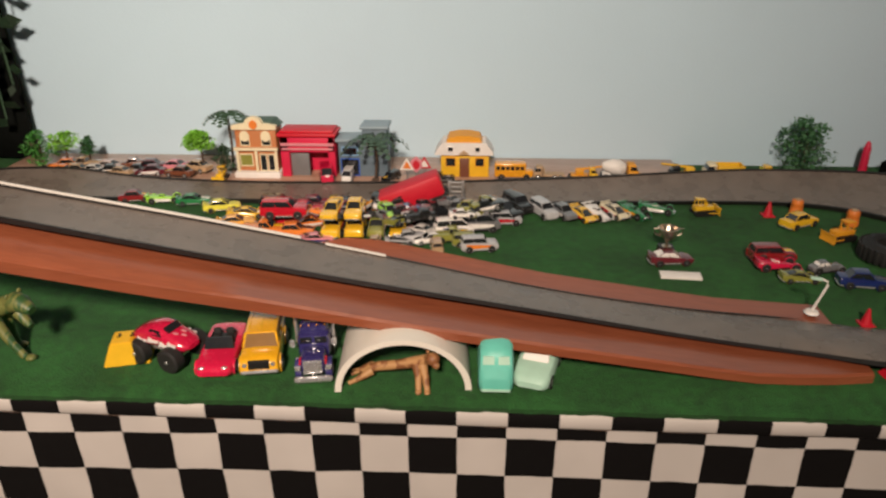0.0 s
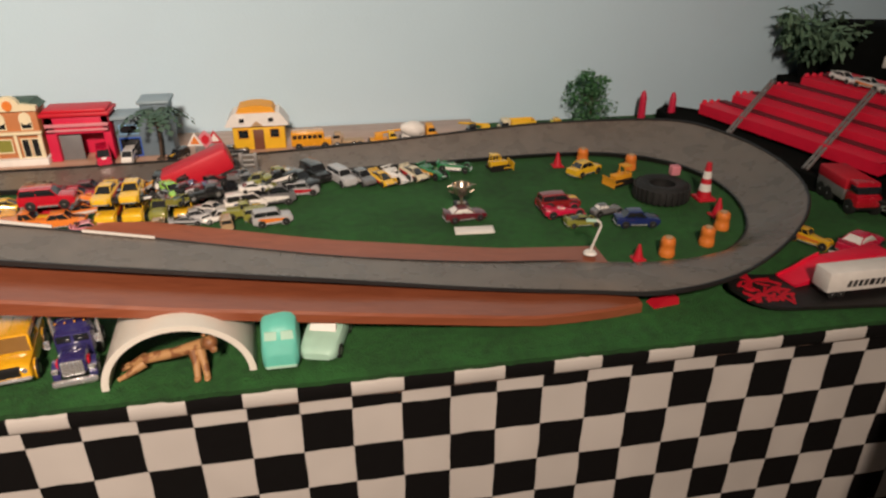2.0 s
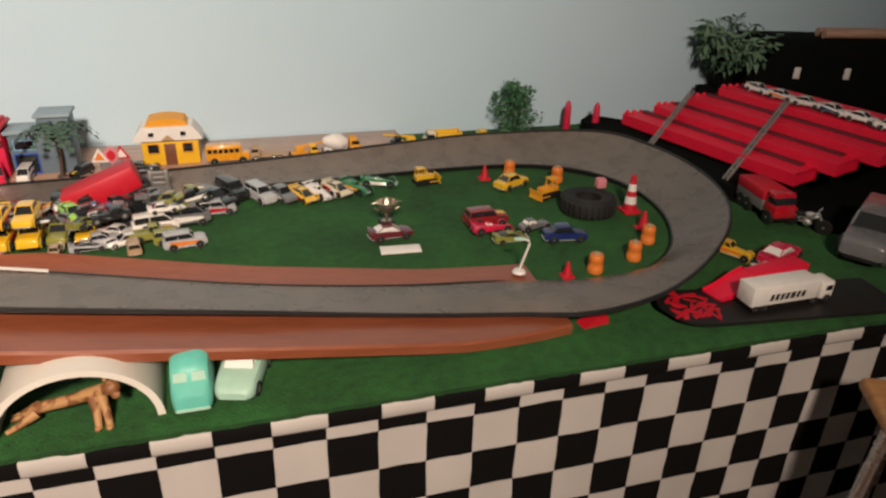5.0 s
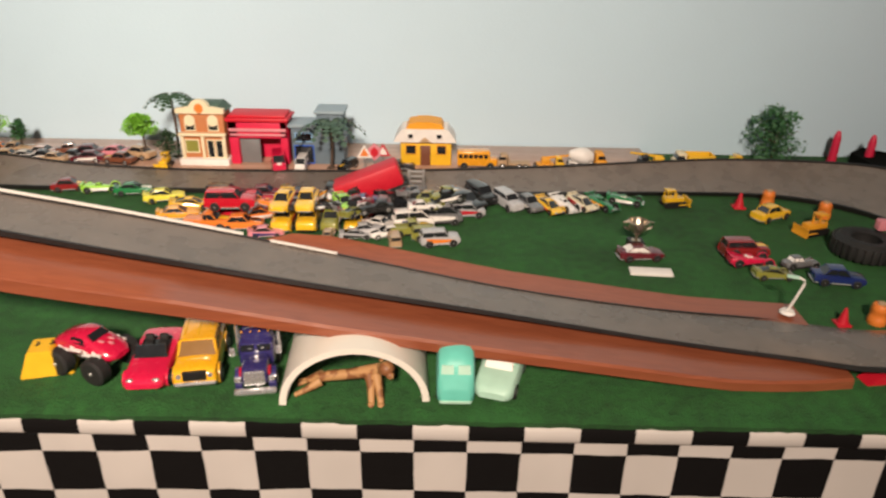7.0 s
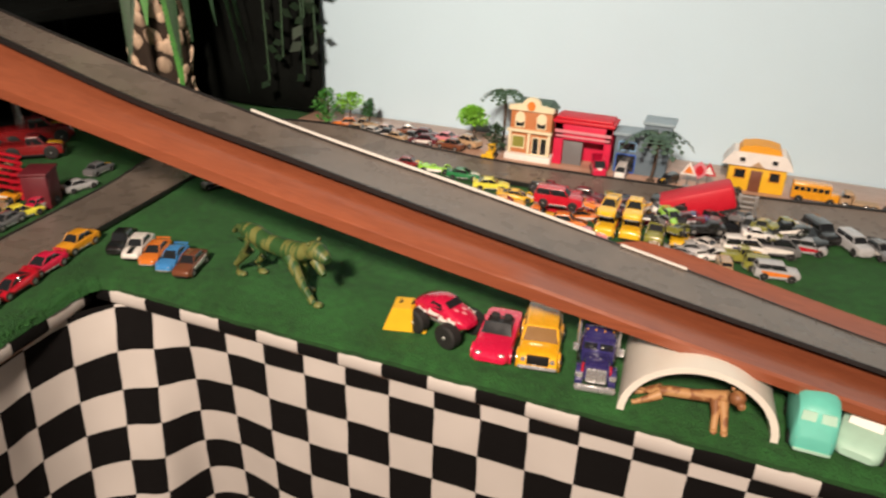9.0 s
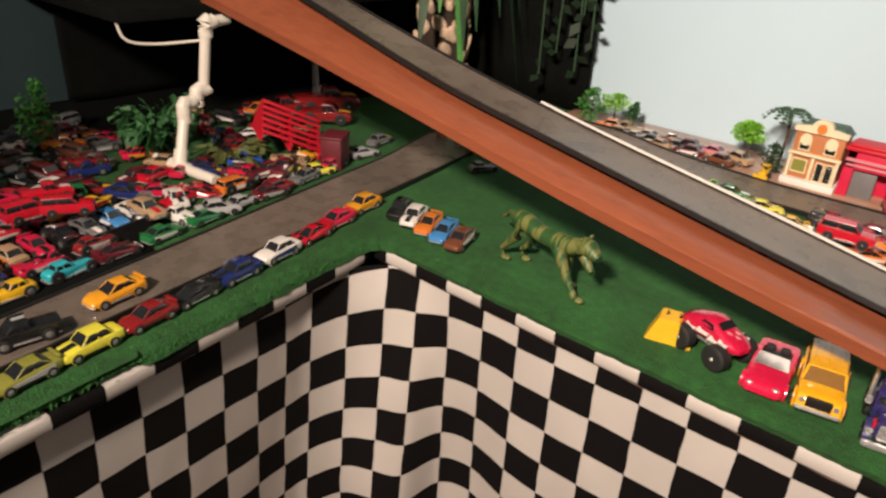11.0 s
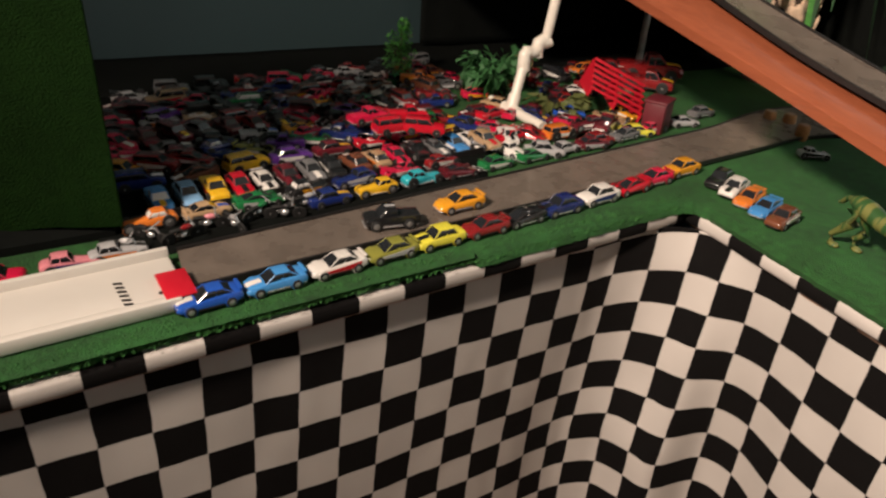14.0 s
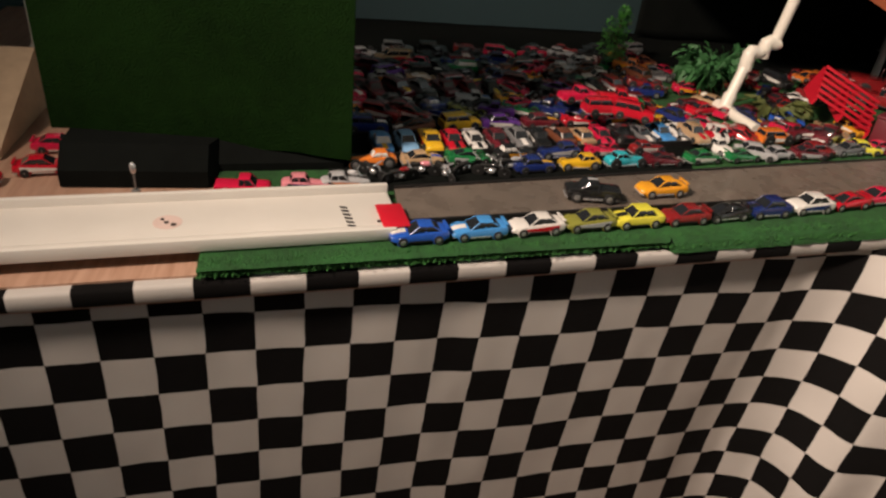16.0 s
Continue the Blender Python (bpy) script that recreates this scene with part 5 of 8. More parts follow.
def convertible():
    t = thing("convertible_car", "shiny red toy convertible with open black cabin", "toy car", pose(-0.180, 0.078, T, 0, 0, -84))
    L = 0.112
    sc = Matrix.Diagonal((L, L * 1.12, L * 0.95, 1))
    bm = bmesh.new()
    d = STYLES["coupe"]
    loft(bm, [ring16(*s) for s in blend(d["hull"])])
    for x in d["axle"]:
        for s in (-1, 1):
            tube(bm, (x, s * 0.17, 0.094), (x, s * 0.204, 0.094), 0.10, seg=16)
    bmesh.ops.transform(bm, matrix=sc, verts=bm.verts)
    part("body", bm, P["crimson"], t)
    bm = bmesh.new()
    box(bm, -0.24 * L, 0.10 * L, -0.15 * L, 0.15 * L, 0.215 * L, 0.238 * L, 0.004)
    cab = part("cabin_well", bm, M["edge"], t, "black open cabin")
    for s in (-1, 1):
        bm = bmesh.new()
        box(bm, -0.16 * L, -0.06 * L, s * 0.075 * L - 0.05 * L, s * 0.075 * L + 0.05 * L, 0.225 * L, 0.27 * L, 0.003)
        box(bm, -0.20 * L, -0.14 * L, s * 0.075 * L - 0.05 * L, s * 0.075 * L + 0.05 * L, 0.225 * L, 0.33 * L, 0.003)
        part("seat", bm, M["tyre"], cab)
    bm = bmesh.new()
    loft(bm, [[(0.13 * L, y, 0.22 * L), (0.06 * L, y * 0.86, 0.335 * L), (0.05 * L, y * 0.86, 0.335 * L), (0.11 * L, y, 0.22 * L)] for y in (-0.175 * L, 0.175 * L)])
    part("windscreen", bm, M["glass"], t)
    for s in (-1, 1):
        bm = bmesh.new()
        ball(bm, (0.455 * L, s * 0.13 * L, 0.165 * L), 0.03 * L, 10, 0, (0.9, 1.3, 0.6))
        part("headlamp", bm, M["chrome"], t)
    r = 0.085 * L
    for x in d["axle"]:
        for s in (-1, 1):
            shared("wheel", "wheel", t, None, Matrix.Translation((x * L, s * 0.205 * L, r)) @ Matrix.Diagonal((r, 0.1 * L, r, 1)))


def hummer():
    t = thing("off_road_car", "large yellow toy off-roader with black grille and chrome bumper", "toy car", pose(-0.125, 0.084, T, 0, 0, -80) @ Matrix.Scale(0.88, 4))
    L = 0.125
    sc = Matrix.Diagonal((L, L * 1.12, L * 0.98, 1))
    shared("body", "suv_body", t, P["amber_yellow"], sc)
    shared("window_band", "suv_glass", t, mat("amber_window", (0.20, 0.10, 0.02), 0.15, coat=0.5), sc)
    bm = bmesh.new()
    box(bm, 0.470 * L, 0.506 * L, -0.125 * L, 0.125 * L, 0.150 * L, 0.272 * L, 0.002)
    part("grille", bm, M["edge"], t, "black grille")
    bm = bmesh.new()
    box(bm, 0.46 * L, 0.525 * L, -0.22 * L, 0.22 * L, 0.095 * L, 0.15 * L, 0.004)
    part("bumper", bm, M["chrome"], t, "chrome bumper")
    for s in (-1, 1):
        bm = bmesh.new()
        tube(bm, (0.49 * L, s * 0.16 * L, 0.215 * L), (0.502 * L, s * 0.16 * L, 0.215 * L), 0.028 * L, seg=12)
        part("headlamp", bm, M["chrome"], t)
    bm = bmesh.new()
    for y in (-0.14, 0.0, 0.14):
        box(bm, -0.42 * L, 0.04 * L, (y - 0.008) * L, (y + 0.008) * L, 0.428 * L, 0.440 * L, 0.001)
    part("roof_rib", bm, P["yellow"], t)
    r = 0.105 * L
    for x in (-0.30, 0.31):
        for s in (-1, 1):
            shared("wheel", "wheel", t, None, Matrix.Translation((x * L, s * 0.222 * L, r)) @ Matrix.Diagonal((r, 0.13 * L, r, 1)))


def robot_truck():
    t = thing("lorry_cab", "dark blue toy lorry tractor with chrome grille, stacks and bumper", "toy truck", pose(-0.052, 0.072, T, 0, 0, -81) @ Matrix.Scale(0.88, 4))
    L = 0.12
    bm = bmesh.new()
    box(bm, -0.50 * L, 0.44 * L, -0.12 * L, 0.12 * L, 0.12 * L, 0.20 * L, 0.003)
    part("chassis", bm, M["edge"], t)
    bm = bmesh.new()
    box(bm, 0.10 * L, 0.46 * L, -0.145 * L, 0.145 * L, 0.16 * L, 0.36 * L, 0.006)
    box(bm, -0.16 * L, 0.14 * L, -0.20 * L, 0.20 * L, 0.16 * L, 0.50 * L, 0.008)
    box(bm, -0.14 * L, 0.06 * L, -0.18 * L, 0.18 * L, 0.48 * L, 0.58 * L, 0.010)
    for s in (-1, 1):
        tube(bm, (0.28 * L, s * 0.14 * L, 0.13 * L), (0.28 * L, s * 0.22 * L, 0.13 * L), 0.135 * L, seg=16)
    part("cab", bm, P["indigo"], t)
    bm = bmesh.new()
    for s in (-1, 1):
        box(bm, 0.128 * L, 0.146 * L, s * 0.09 * L - 0.075 * L, s * 0.09 * L + 0.075 * L, 0.385 * L, 0.47 * L, 0.001)
    part("windscreen", bm, M["glass"], t)
    bm = bmesh.new()
    box(bm, 0.455 * L, 0.475 * L, -0.11 * L, 0.11 * L, 0.17 * L, 0.345 * L, 0.002)
    for k in range(5):
        box(bm, 0.474 * L, 0.480 * L, (-0.085 + 0.04 * k) * L, (-0.07 + 0.04 * k) * L, 0.18 * L, 0.335 * L)
    part("grille", bm, M["chrome"], t, "chrome grille")
    bm = bmesh.new()
    box(bm, 0.45 * L, 0.52 * L, -0.23 * L, 0.23 * L, 0.06 * L, 0.14 * L, 0.004)
    part("bumper", bm, M["chrome"], t)
    for s in (-1, 1):
        bm = bmesh.new()
        tube(bm, (-0.12 * L, s * 0.225 * L, 0.18 * L), (-0.12 * L, s * 0.225 * L, 0.66 * L), 0.022 * L, seg=10)
        part("exhaust_stack", bm, M["chrome"], t)
        bm = bmesh.new()
        box(bm, 0.43 * L, 0.46 * L, s * 0.18 * L - 0.035 * L, s * 0.18 * L + 0.035 * L, 0.20 * L, 0.26 * L, 0.002)
        part("headlamp", bm, M["chrome"], t)
        bm = bmesh.new()
        box(bm, 0.15 * L, 0.17 * L, s * 0.25 * L - 0.03 * L, s * 0.25 * L + 0.03 * L, 0.36 * L, 0.46 * L, 0.002)
        part("mirror", bm, M["chrome"], t)
        bm = bmesh.new()
        box(bm, 0.30 * L, 0.40 * L, s * 0.148 * L - 0.002, s * 0.148 * L + 0.002, 0.24 * L, 0.31 * L, 0.001)
        part("side_flash", bm, P["matte_red"], t, "red flash")
        for x in (-0.40, -0.20, 0.28):
            shared("wheel", "wheel", t, None, Matrix.Translation((x * L, s * 0.185 * L, 0.105 * L)) @ Matrix.Diagonal((0.105 * L, 0.13 * L, 0.105 * L, 1)))
    for x in (-0.06, -0.02, 0.02, 0.06):
        bm = bmesh.new()
        ball(bm, (0.05 * L, x * 2.4 * L, 0.59 * L), 0.012 * L, 8)
        part("roof_lamp", bm, P["amber"], t)


def teal_van():
    t = thing("toy_camper_van", "round mint-teal plastic toy camper van facing the table edge", "toy van", pose(0.185, 0.054, T, 0, 0, -90))
    L = 0.084
    bm = bmesh.new()
    rings = []
    for x, hw, zb, zt in ((-0.5, 0.20, 0.14, 0.50), (-0.47, 0.25, 0.08, 0.66), (-0.2, 0.27, 0.05, 0.72), (0.15, 0.27, 0.05, 0.72), (0.36, 0.26, 0.05, 0.64), (0.46, 0.25, 0.06, 0.42), (0.52, 0.20, 0.09, 0.28)):
        rings.append((x * L, hw * L, hw * 0.80 * L, zb * L, zt * L))
    loft(bm, [ring16(*q) for q in blend(rings)])
    part("body", bm, P["matte_teal"], t)
    for s in (-1, 1):
        bm = bmesh.new()
        loft(bm, [[(0.415 * L, s * 0.03 * L, 0.50 * L), (0.415 * L, s * 0.20 * L, 0.50 * L), (0.375 * L, s * 0.19 * L, 0.61 * L), (0.375 * L, s * 0.03 * L, 0.61 * L)], [(0.44 * L, s * 0.03 * L, 0.50 * L), (0.44 * L, s * 0.20 * L, 0.50 * L), (0.40 * L, s * 0.19 * L, 0.61 * L), (0.40 * L, s * 0.03 * L, 0.61 * L)]])
        part("windscreen", bm, P["matte_mint"], t, "pale windscreen half")
        bm = bmesh.new()
        ball(bm, (0.49 * L, s * 0.17 * L, 0.25 * L), 0.045 * L, 10, 0, (0.6, 1, 1))
        part("headlamp", bm, P["matte_mint"], t)
        for x in (-0.30, 0.28):
            shared("wheel", "wheel", t, None, Matrix.Translation((x * L, s * 0.235 * L, 0.10 * L)) @ Matrix.Diagonal((0.10 * L, 0.1 * L, 0.10 * L, 1)))
    bm = bmesh.new()
    box(bm, 0.49 * L, 0.54 * L, -0.22 * L, 0.22 * L, 0.09 * L, 0.13 * L, 0.003)
    part("bumper", bm, P["matte_mint"], t)


def mint_car():
    t = thing("toy_sports_car", "pale mint-green plastic toy sports car", "toy car", pose(0.239, 0.062, T, 0, 0, -106))
    L = 0.092
    bm = bmesh.new()
    rings = [ring16(*q) for q in blend([(x * L, hw * L, tw * L, zb * L, zt * L) for x, hw, tw, zb, zt in ((-0.5, 0.20, 0.16, 0.10, 0.30), (-0.44, 0.25, 0.2, 0.06, 0.36), (-0.15, 0.27, 0.22, 0.05, 0.34), (0.2, 0.27, 0.21, 0.05, 0.30), (0.42, 0.24, 0.18, 0.06, 0.24), (0.5, 0.17, 0.13, 0.09, 0.18))])]
    loft(bm, rings)
    loft(bm, [ring8(x * L, hw * L, tw * L, zb * L, zt * L) for x, hw, tw, zb, zt in ((-0.36, 0.2, 0.18, 0.33, 0.36), (-0.18, 0.2, 0.16, 0.33, 0.49), (0.0, 0.2, 0.16, 0.33, 0.48), (0.02, 0.2, 0.17, 0.31, 0.34))])
    part("body", bm, P["matte_mint"], t)
    bm = bmesh.new()
    loft(bm, [[(0.012 * L, y, 0.475 * L), (0.16 * L, y * 1.12, 0.31 * L), (0.05 * L, y * 1.1, 0.31 * L)] for y in (-0.16 * L, 0.16 * L)])
    part("windscreen", bm, P["matte_white"], t, "whitish windscreen")
    for s in (-1, 1):
        for x in (-0.30, 0.28):
            shared("wheel", "wheel", t, None, Matrix.Translation((x * L, s * 0.245 * L, 0.10 * L)) @ Matrix.Diagonal((0.10 * L, 0.1 * L, 0.10 * L, 1)))


def beast_mat(name, base, mark, scale, stretch):
    m = mat(name, base, 0.5)
    nt = m.node_tree
    b = nt.nodes["Principled BSDF"]
    tc = nt.nodes.new("ShaderNodeTexCoord")
    mp = nt.nodes.new("ShaderNodeMapping")
    mp.inputs["Scale"].default_value = stretch
    nt.links.new(tc.outputs["Object"], mp.inputs[0])
    n = nt.nodes.new("ShaderNodeTexNoise")
    n.inputs["Scale"].default_value, n.inputs["Detail"].default_value = scale, 2
    nt.links.new(mp.outputs[0], n.inputs["Vector"])
    ramp = nt.nodes.new("ShaderNodeValToRGB")
    ramp.color_ramp.elements[0].position, ramp.color_ramp.elements[1].position = 0.46, 0.53
    ramp.color_ramp.elements[0].color, ramp.color_ramp.elements[1].color = (*mark, 1), (*base, 1)
    nt.links.new(n.outputs["Fac"], ramp.inputs[0])
    nt.links.new(ramp.outputs[0], b.inputs["Base Color"])
    return m


def limb(bm, pts, radii, seg=10):
    line = [Vector(p) for p in pts]
    rings = []
    for i, p in enumerate(line):
        d = (line[min(i + 1, len(line) - 1)] - line[max(i - 1, 0)]).normalized()
        side = d.cross(Vector((0, 0, 1)))
        side = side.normalized() if side.length > 0.05 else Vector((0, 1, 0))
        up = side.cross(d)
        rings.append([p + side * radii[i] * math.cos(a) + up * radii[i] * math.sin(a) for a in [6.283 * k / seg for k in range(seg)]])
    loft(bm, rings)


def tiger():
    """Plastic tiger figurine, plain in shape, as one mesh."""
    bm = bmesh.new()
    b = 0.056
    limb(bm, [(-0.062, 0, b + 0.004), (-0.052, 0, b + 0.006), (-0.038, 0, b + 0.004), (-0.014, 0, b - 0.001), (0.012, 0, b - 0.001), (0.032, 0, b + 0.001), (0.046, 0, b + 0.006), (0.058, 0, b + 0.009)], [0.004, 0.0095, 0.0120, 0.0108, 0.0118, 0.0122, 0.0100, 0.0085], 14)
    limb(bm, [(0.050, 0, b + 0.010), (0.058, -0.001, b + 0.012), (0.066, -0.002, b + 0.012), (0.075, -0.003, b + 0.008), (0.081, -0.004, b + 0.006)], [0.0085, 0.0112, 0.0106, 0.0074, 0.0050], 12)
    limb(bm, [(0.060, -0.002, b + 0.000), (0.069, -0.004, b - 0.009), (0.076, -0.006, b - 0.013)], [0.0070, 0.0050, 0.0036], 10)
    for y in (-0.008, 0.008):
        ball(bm, (0.057, y, b + 0.0215), 0.0030, 8, 0, (0.6, 1, 1))
        k = -0.010 if y < 0 else 0.006
        limb(bm, [(-0.046, y * 0.9, b), (-0.038 + k * 0.3, y * 1.2, 0.040), (-0.043 + k, y * 1.25, 0.026), (-0.054 + k, y * 1.2, 0.014), (-0.051 + k, y * 1.2, 0.003)], [0.0098, 0.0080, 0.0048, 0.0036, 0.0040])
        ball(bm, (-0.046 + k, y * 1.2, 0.0032), 0.0054, 8, 0, (1.4, 1, 0.6))
        f = 0.026 if y < 0 else -0.004
        limb(bm, [(0.026, y, b - 0.002), (0.029 + f * 0.35, y * 1.25, 0.036), (0.031 + f * 0.7, y * 1.3, 0.018), (0.035 + f, y * 1.25, 0.003)], [0.0092, 0.0062, 0.0044, 0.0040])
        ball(bm, (0.041 + f, y * 1.25, 0.0032), 0.0056, 8, 0, (1.4, 1, 0.6))
    limb(bm, [(-0.058, 0, b + 0.007), (-0.069, 0.002, b + 0.004), (-0.078, 0.005, b - 0.006), (-0.086, 0.009, b - 0.010)], [0.0038, 0.0032, 0.0027, 0.0020], 8)
    bmesh.ops.scale(bm, verts=bm.verts, vec=(1.26, 1.25, 1.20))
    ob = link_mesh("tiger_figurine", bm, beast_mat("striped_plastic", (0.150, 0.160, 0.045), (0.026, 0.080, 0.022), 1.0, (150, 26, 20)), smooth=60)
    ob.matrix_basis = pose(-0.520, 0.092, T, 0, 0, -12)
    tagged(ob, "yellow-green plastic tiger figurine with dark stripes, standing", "animal figurine")


def lion():
    """Crouching plastic animal under the arch, plain in shape, as one mesh."""
    bm = bmesh.new()
    limb(bm, [(-0.054, 0.004, 0.014), (-0.046, 0.006, 0.018), (-0.030, 0.006, 0.022), (-0.004, 0.003, 0.027), (0.020, 0.0, 0.034), (0.036, -0.004, 0.041)], [0.003, 0.0060, 0.0072, 0.0070, 0.0085, 0.0080], 12)
    ball(bm, (0.045, -0.010, 0.046), 0.0100, 12, 0, (1.0, 1.0, 0.95))
    ball(bm, (0.050, -0.019, 0.042), 0.0054, 10)
    for s in (-1, 1):
        ball(bm, (0.045 + 0.007 * s, -0.006, 0.0555), 0.0026, 8)
        limb(bm, [(0.026 + 0.004 * s, -0.005, 0.034), (0.030 + 0.005 * s, -0.014, 0.019), (0.032 + 0.006 * s, -0.024, 0.003)], [0.0075, 0.0050, 0.0042])
        ball(bm, (0.032 + 0.006 * s, -0.027, 0.0032), 0.0048, 8, 0, (1, 1.4, 0.6))
        limb(bm, [(-0.042, 0.006 + 0.006 * s, 0.018), (-0.054, 0.004 + 0.010 * s, 0.012), (-0.066, 0.002 + 0.011 * s, 0.006), (-0.074, 0.0 + 0.011 * s, 0.003)], [0.0070, 0.0050, 0.0036, 0.0032])
    limb(bm, [(-0.052, 0.004, 0.014), (-0.062, 0.008, 0.014), (-0.072, 0.014, 0.008)], [0.003, 0.0024, 0.0022], 8)
    ob = link_mesh("lion_figurine", bm, beast_mat("mottled_plastic", (0.44, 0.24, 0.10), (0.22, 0.09, 0.035), 55, (1, 1, 1)), smooth=60)
    ob.matrix_basis = pose(0.066, 0.036, T) @ Matrix.Scale(0.90, 4)
    tagged(ob, "orange-brown mottled plastic animal figurine crouching under the arch", "animal figurine")


def toy_bike(m, paint, L=0.06, label="small chrome and black toy motorcycle", group=""):
    t = thing("toy_motorcycle", label, "toy motorcycle", m @ Matrix.Rotation(radians(12), 4, "X"), group)
    for x in (-0.34, 0.34):
        shared("wheel", "wheel", t, None, Matrix.Translation((x * L, 0, 0.17 * L)) @ Matrix.Diagonal((0.17 * L, 0.09 * L, 0.17 * L, 1)))
    bm = bmesh.new()
    for a, b in (((-0.34, 0, 0.17), (-0.05, 0, 0.30)), ((-0.05, 0, 0.30), (0.20, 0, 0.42)), ((0.34, 0, 0.17), (0.20, 0, 0.46)), ((-0.05, 0, 0.14), (0.20, 0, 0.40)), ((-0.34, 0.05, 0.14), (0.0, 0.05, 0.14))):
        tube(bm, [q * L for q in a], [q * L for q in b], 0.025 * L, seg=8)
    ball(bm, (0, 0, 0.19 * L), 0.09 * L, 8, 0, (1.2, 0.9, 1.0))
    part("frame", bm, M["chrome"], t)
    bm = bmesh.new()
    ball(bm, (0.08 * L, 0, 0.38 * L), 0.10 * L, 10, 0, (1.5, 0.7, 0.7))
    part("tank", bm, P[paint], t)
    bm = bmesh.new()
    box(bm, -0.30 * L, -0.02 * L, -0.05 * L, 0.05 * L, 0.33 * L, 0.39 * L, 0.02 * L)
    part("seat", bm, M["tyre"], t)
    bm = bmesh.new()
    tube(bm, (0.18 * L, -0.17 * L, 0.50 * L), (0.20 * L, 0.17 * L, 0.50 * L), 0.018 * L, seg=8)
    part("handlebar", bm, M["chrome"], t)


yellow_block()
monster_truck()
convertible()
hummer()
robot_truck()
teal_van()
mint_car()
tiger()
lion()


# ---- infield inside the loop ----
def traffic_cone(x, y, h=0.034):
    t = thing("traffic_cone", "small orange-red plastic toy traffic cone", "traffic cone", pose(x, y, T), "toy traffic cones")
    bm = bmesh.new()
    tube(bm, (0, 0, 0.003), (0, 0, h), h * 0.30, h * 0.07, 14)
    part("cone", bm, P["matte_red"], t)
    bm = bmesh.new()
    box(bm, -h * 0.38, h * 0.38, -h * 0.38, h * 0.38, 0, 0.003, 0.001)
    part("base", bm, P["matte_red"], t)


def barrel(x, y):
    t = thing("traffic_barrel", "orange plastic toy traffic barrel", "traffic barrel", pose(x, y, T) @ Matrix.Diagonal((0.94, 0.94, 0.84, 1)), "toy traffic barrels")
    bm = bmesh.new()
    rings = [[(r * math.cos(a), r * math.sin(a), z) for a in [6.283 * k / 16 for k in range(16)]] for z, r in ((0, 0.0125), (0.004, 0.0135), (0.012, 0.0128), (0.013, 0.0122), (0.024, 0.0120), (0.025, 0.0125), (0.034, 0.0112), (0.036, 0.010))]
    loft(bm, rings)
    part("drum", bm, P["matte_orange"], t)
    bm = bmesh.new()
    tube(bm, (0, 0, 0.036), (0, 0, 0.039), 0.006, seg=12)
    part("cap", bm, P["matte_tan"], t)


def striped_cone():
    t = thing("striped_cone", "tall red and white striped toy traffic cone", "traffic cone", pose(0.945, 0.412, T))
    bm = bmesh.new()
    box(bm, -0.017, 0.017, -0.017, 0.017, 0, 0.006, 0.002)
    part("base", bm, P["matte_red"], t)
    z, cols = 0.006, ("red", "white", "red", "white", "red")
    for k, c in enumerate(cols):
        h = (0.012, 0.014, 0.010, 0.014, 0.016)[k]
        bm = bmesh.new()
        tube(bm, (0, 0, z), (0, 0, z + h), 0.013 - 0.13 * (z - 0.006), 0.013 - 0.13 * (z + h - 0.006), 16)
        part("band", bm, P["matte_" + c], t, f"{c} band")
        z += h


def lamp_post():
    t = thing("toy_street_lamp", "small white plastic toy street lamp on a round foot", "street lamp", pose(0.640, 0.203, 0.7773, 0, 0, -18) @ Matrix.Scale(0.88, 4))
    bm = bmesh.new()
    tube(bm, (0, 0, 0), (0, 0, 0.004), 0.012, 0.009, 16)
    part("foot", bm, P["matte_white"], t)
    bm = bmesh.new()
    limb(bm, [(0, 0, 0.004), (0.006, 0, 0.025), (0.014, 0.002, 0.052), (0.013, 0.003, 0.057), (0.004, 0.006, 0.060)], [0.0024, 0.002, 0.002, 0.0018, 0.0016], 8)
    part("post", bm, P["matte_white"], t)
    bm = bmesh.new()
    box(bm, -0.012, 0.006, 0.002, 0.010, 0.057, 0.061, 0.0015)
    part("lamp_head", bm, P["matte_mint"], t)


def trophy():
    t = thing("trophy_cup", "small silver trophy cup with two handles on a dark foot", "trophy", pose(0.491, 0.443, T) @ Matrix.Scale(0.86, 4))
    bm = bmesh.new()
    rings = [[(r * math.cos(a), r * math.sin(a), z) for a in [6.283 * k / 18 for k in range(18)]] for z, r in ((0.016, 0.010), (0.018, 0.004), (0.026, 0.003), (0.032, 0.010), (0.042, 0.018), (0.056, 0.021), (0.057, 0.019), (0.044, 0.015), (0.036, 0.006))]
    loft(bm, rings)
    part("cup", bm, M["trophy"], t)
    for s in (-1, 1):
        bm = bmesh.new()
        limb(bm, [(s * 0.016, 0, 0.038), (s * 0.027, 0, 0.043), (s * 0.029, 0, 0.054), (s * 0.020, 0, 0.055)], [0.002] * 4, 8)
        part("handle", bm, M["trophy"], t)
    bm = bmesh.new()
    box(bm, -0.015, 0.015, -0.015, 0.015, 0, 0.016, 0.002)
    part("foot", bm, M["edge"], t)


def white_card():
    bm = bmesh.new()
    box(bm, -0.033, 0.033, -0.011, 0.011, 0, 0.0035, 0.0006)
    ob = link_mesh("white_card", bm, P["matte_white"])
    ob.matrix_basis = pose(0.494, 0.350, T + 0.0005, 4, 0, -4)
    tagged(ob, "small blank white card lying on the carpet", "card")


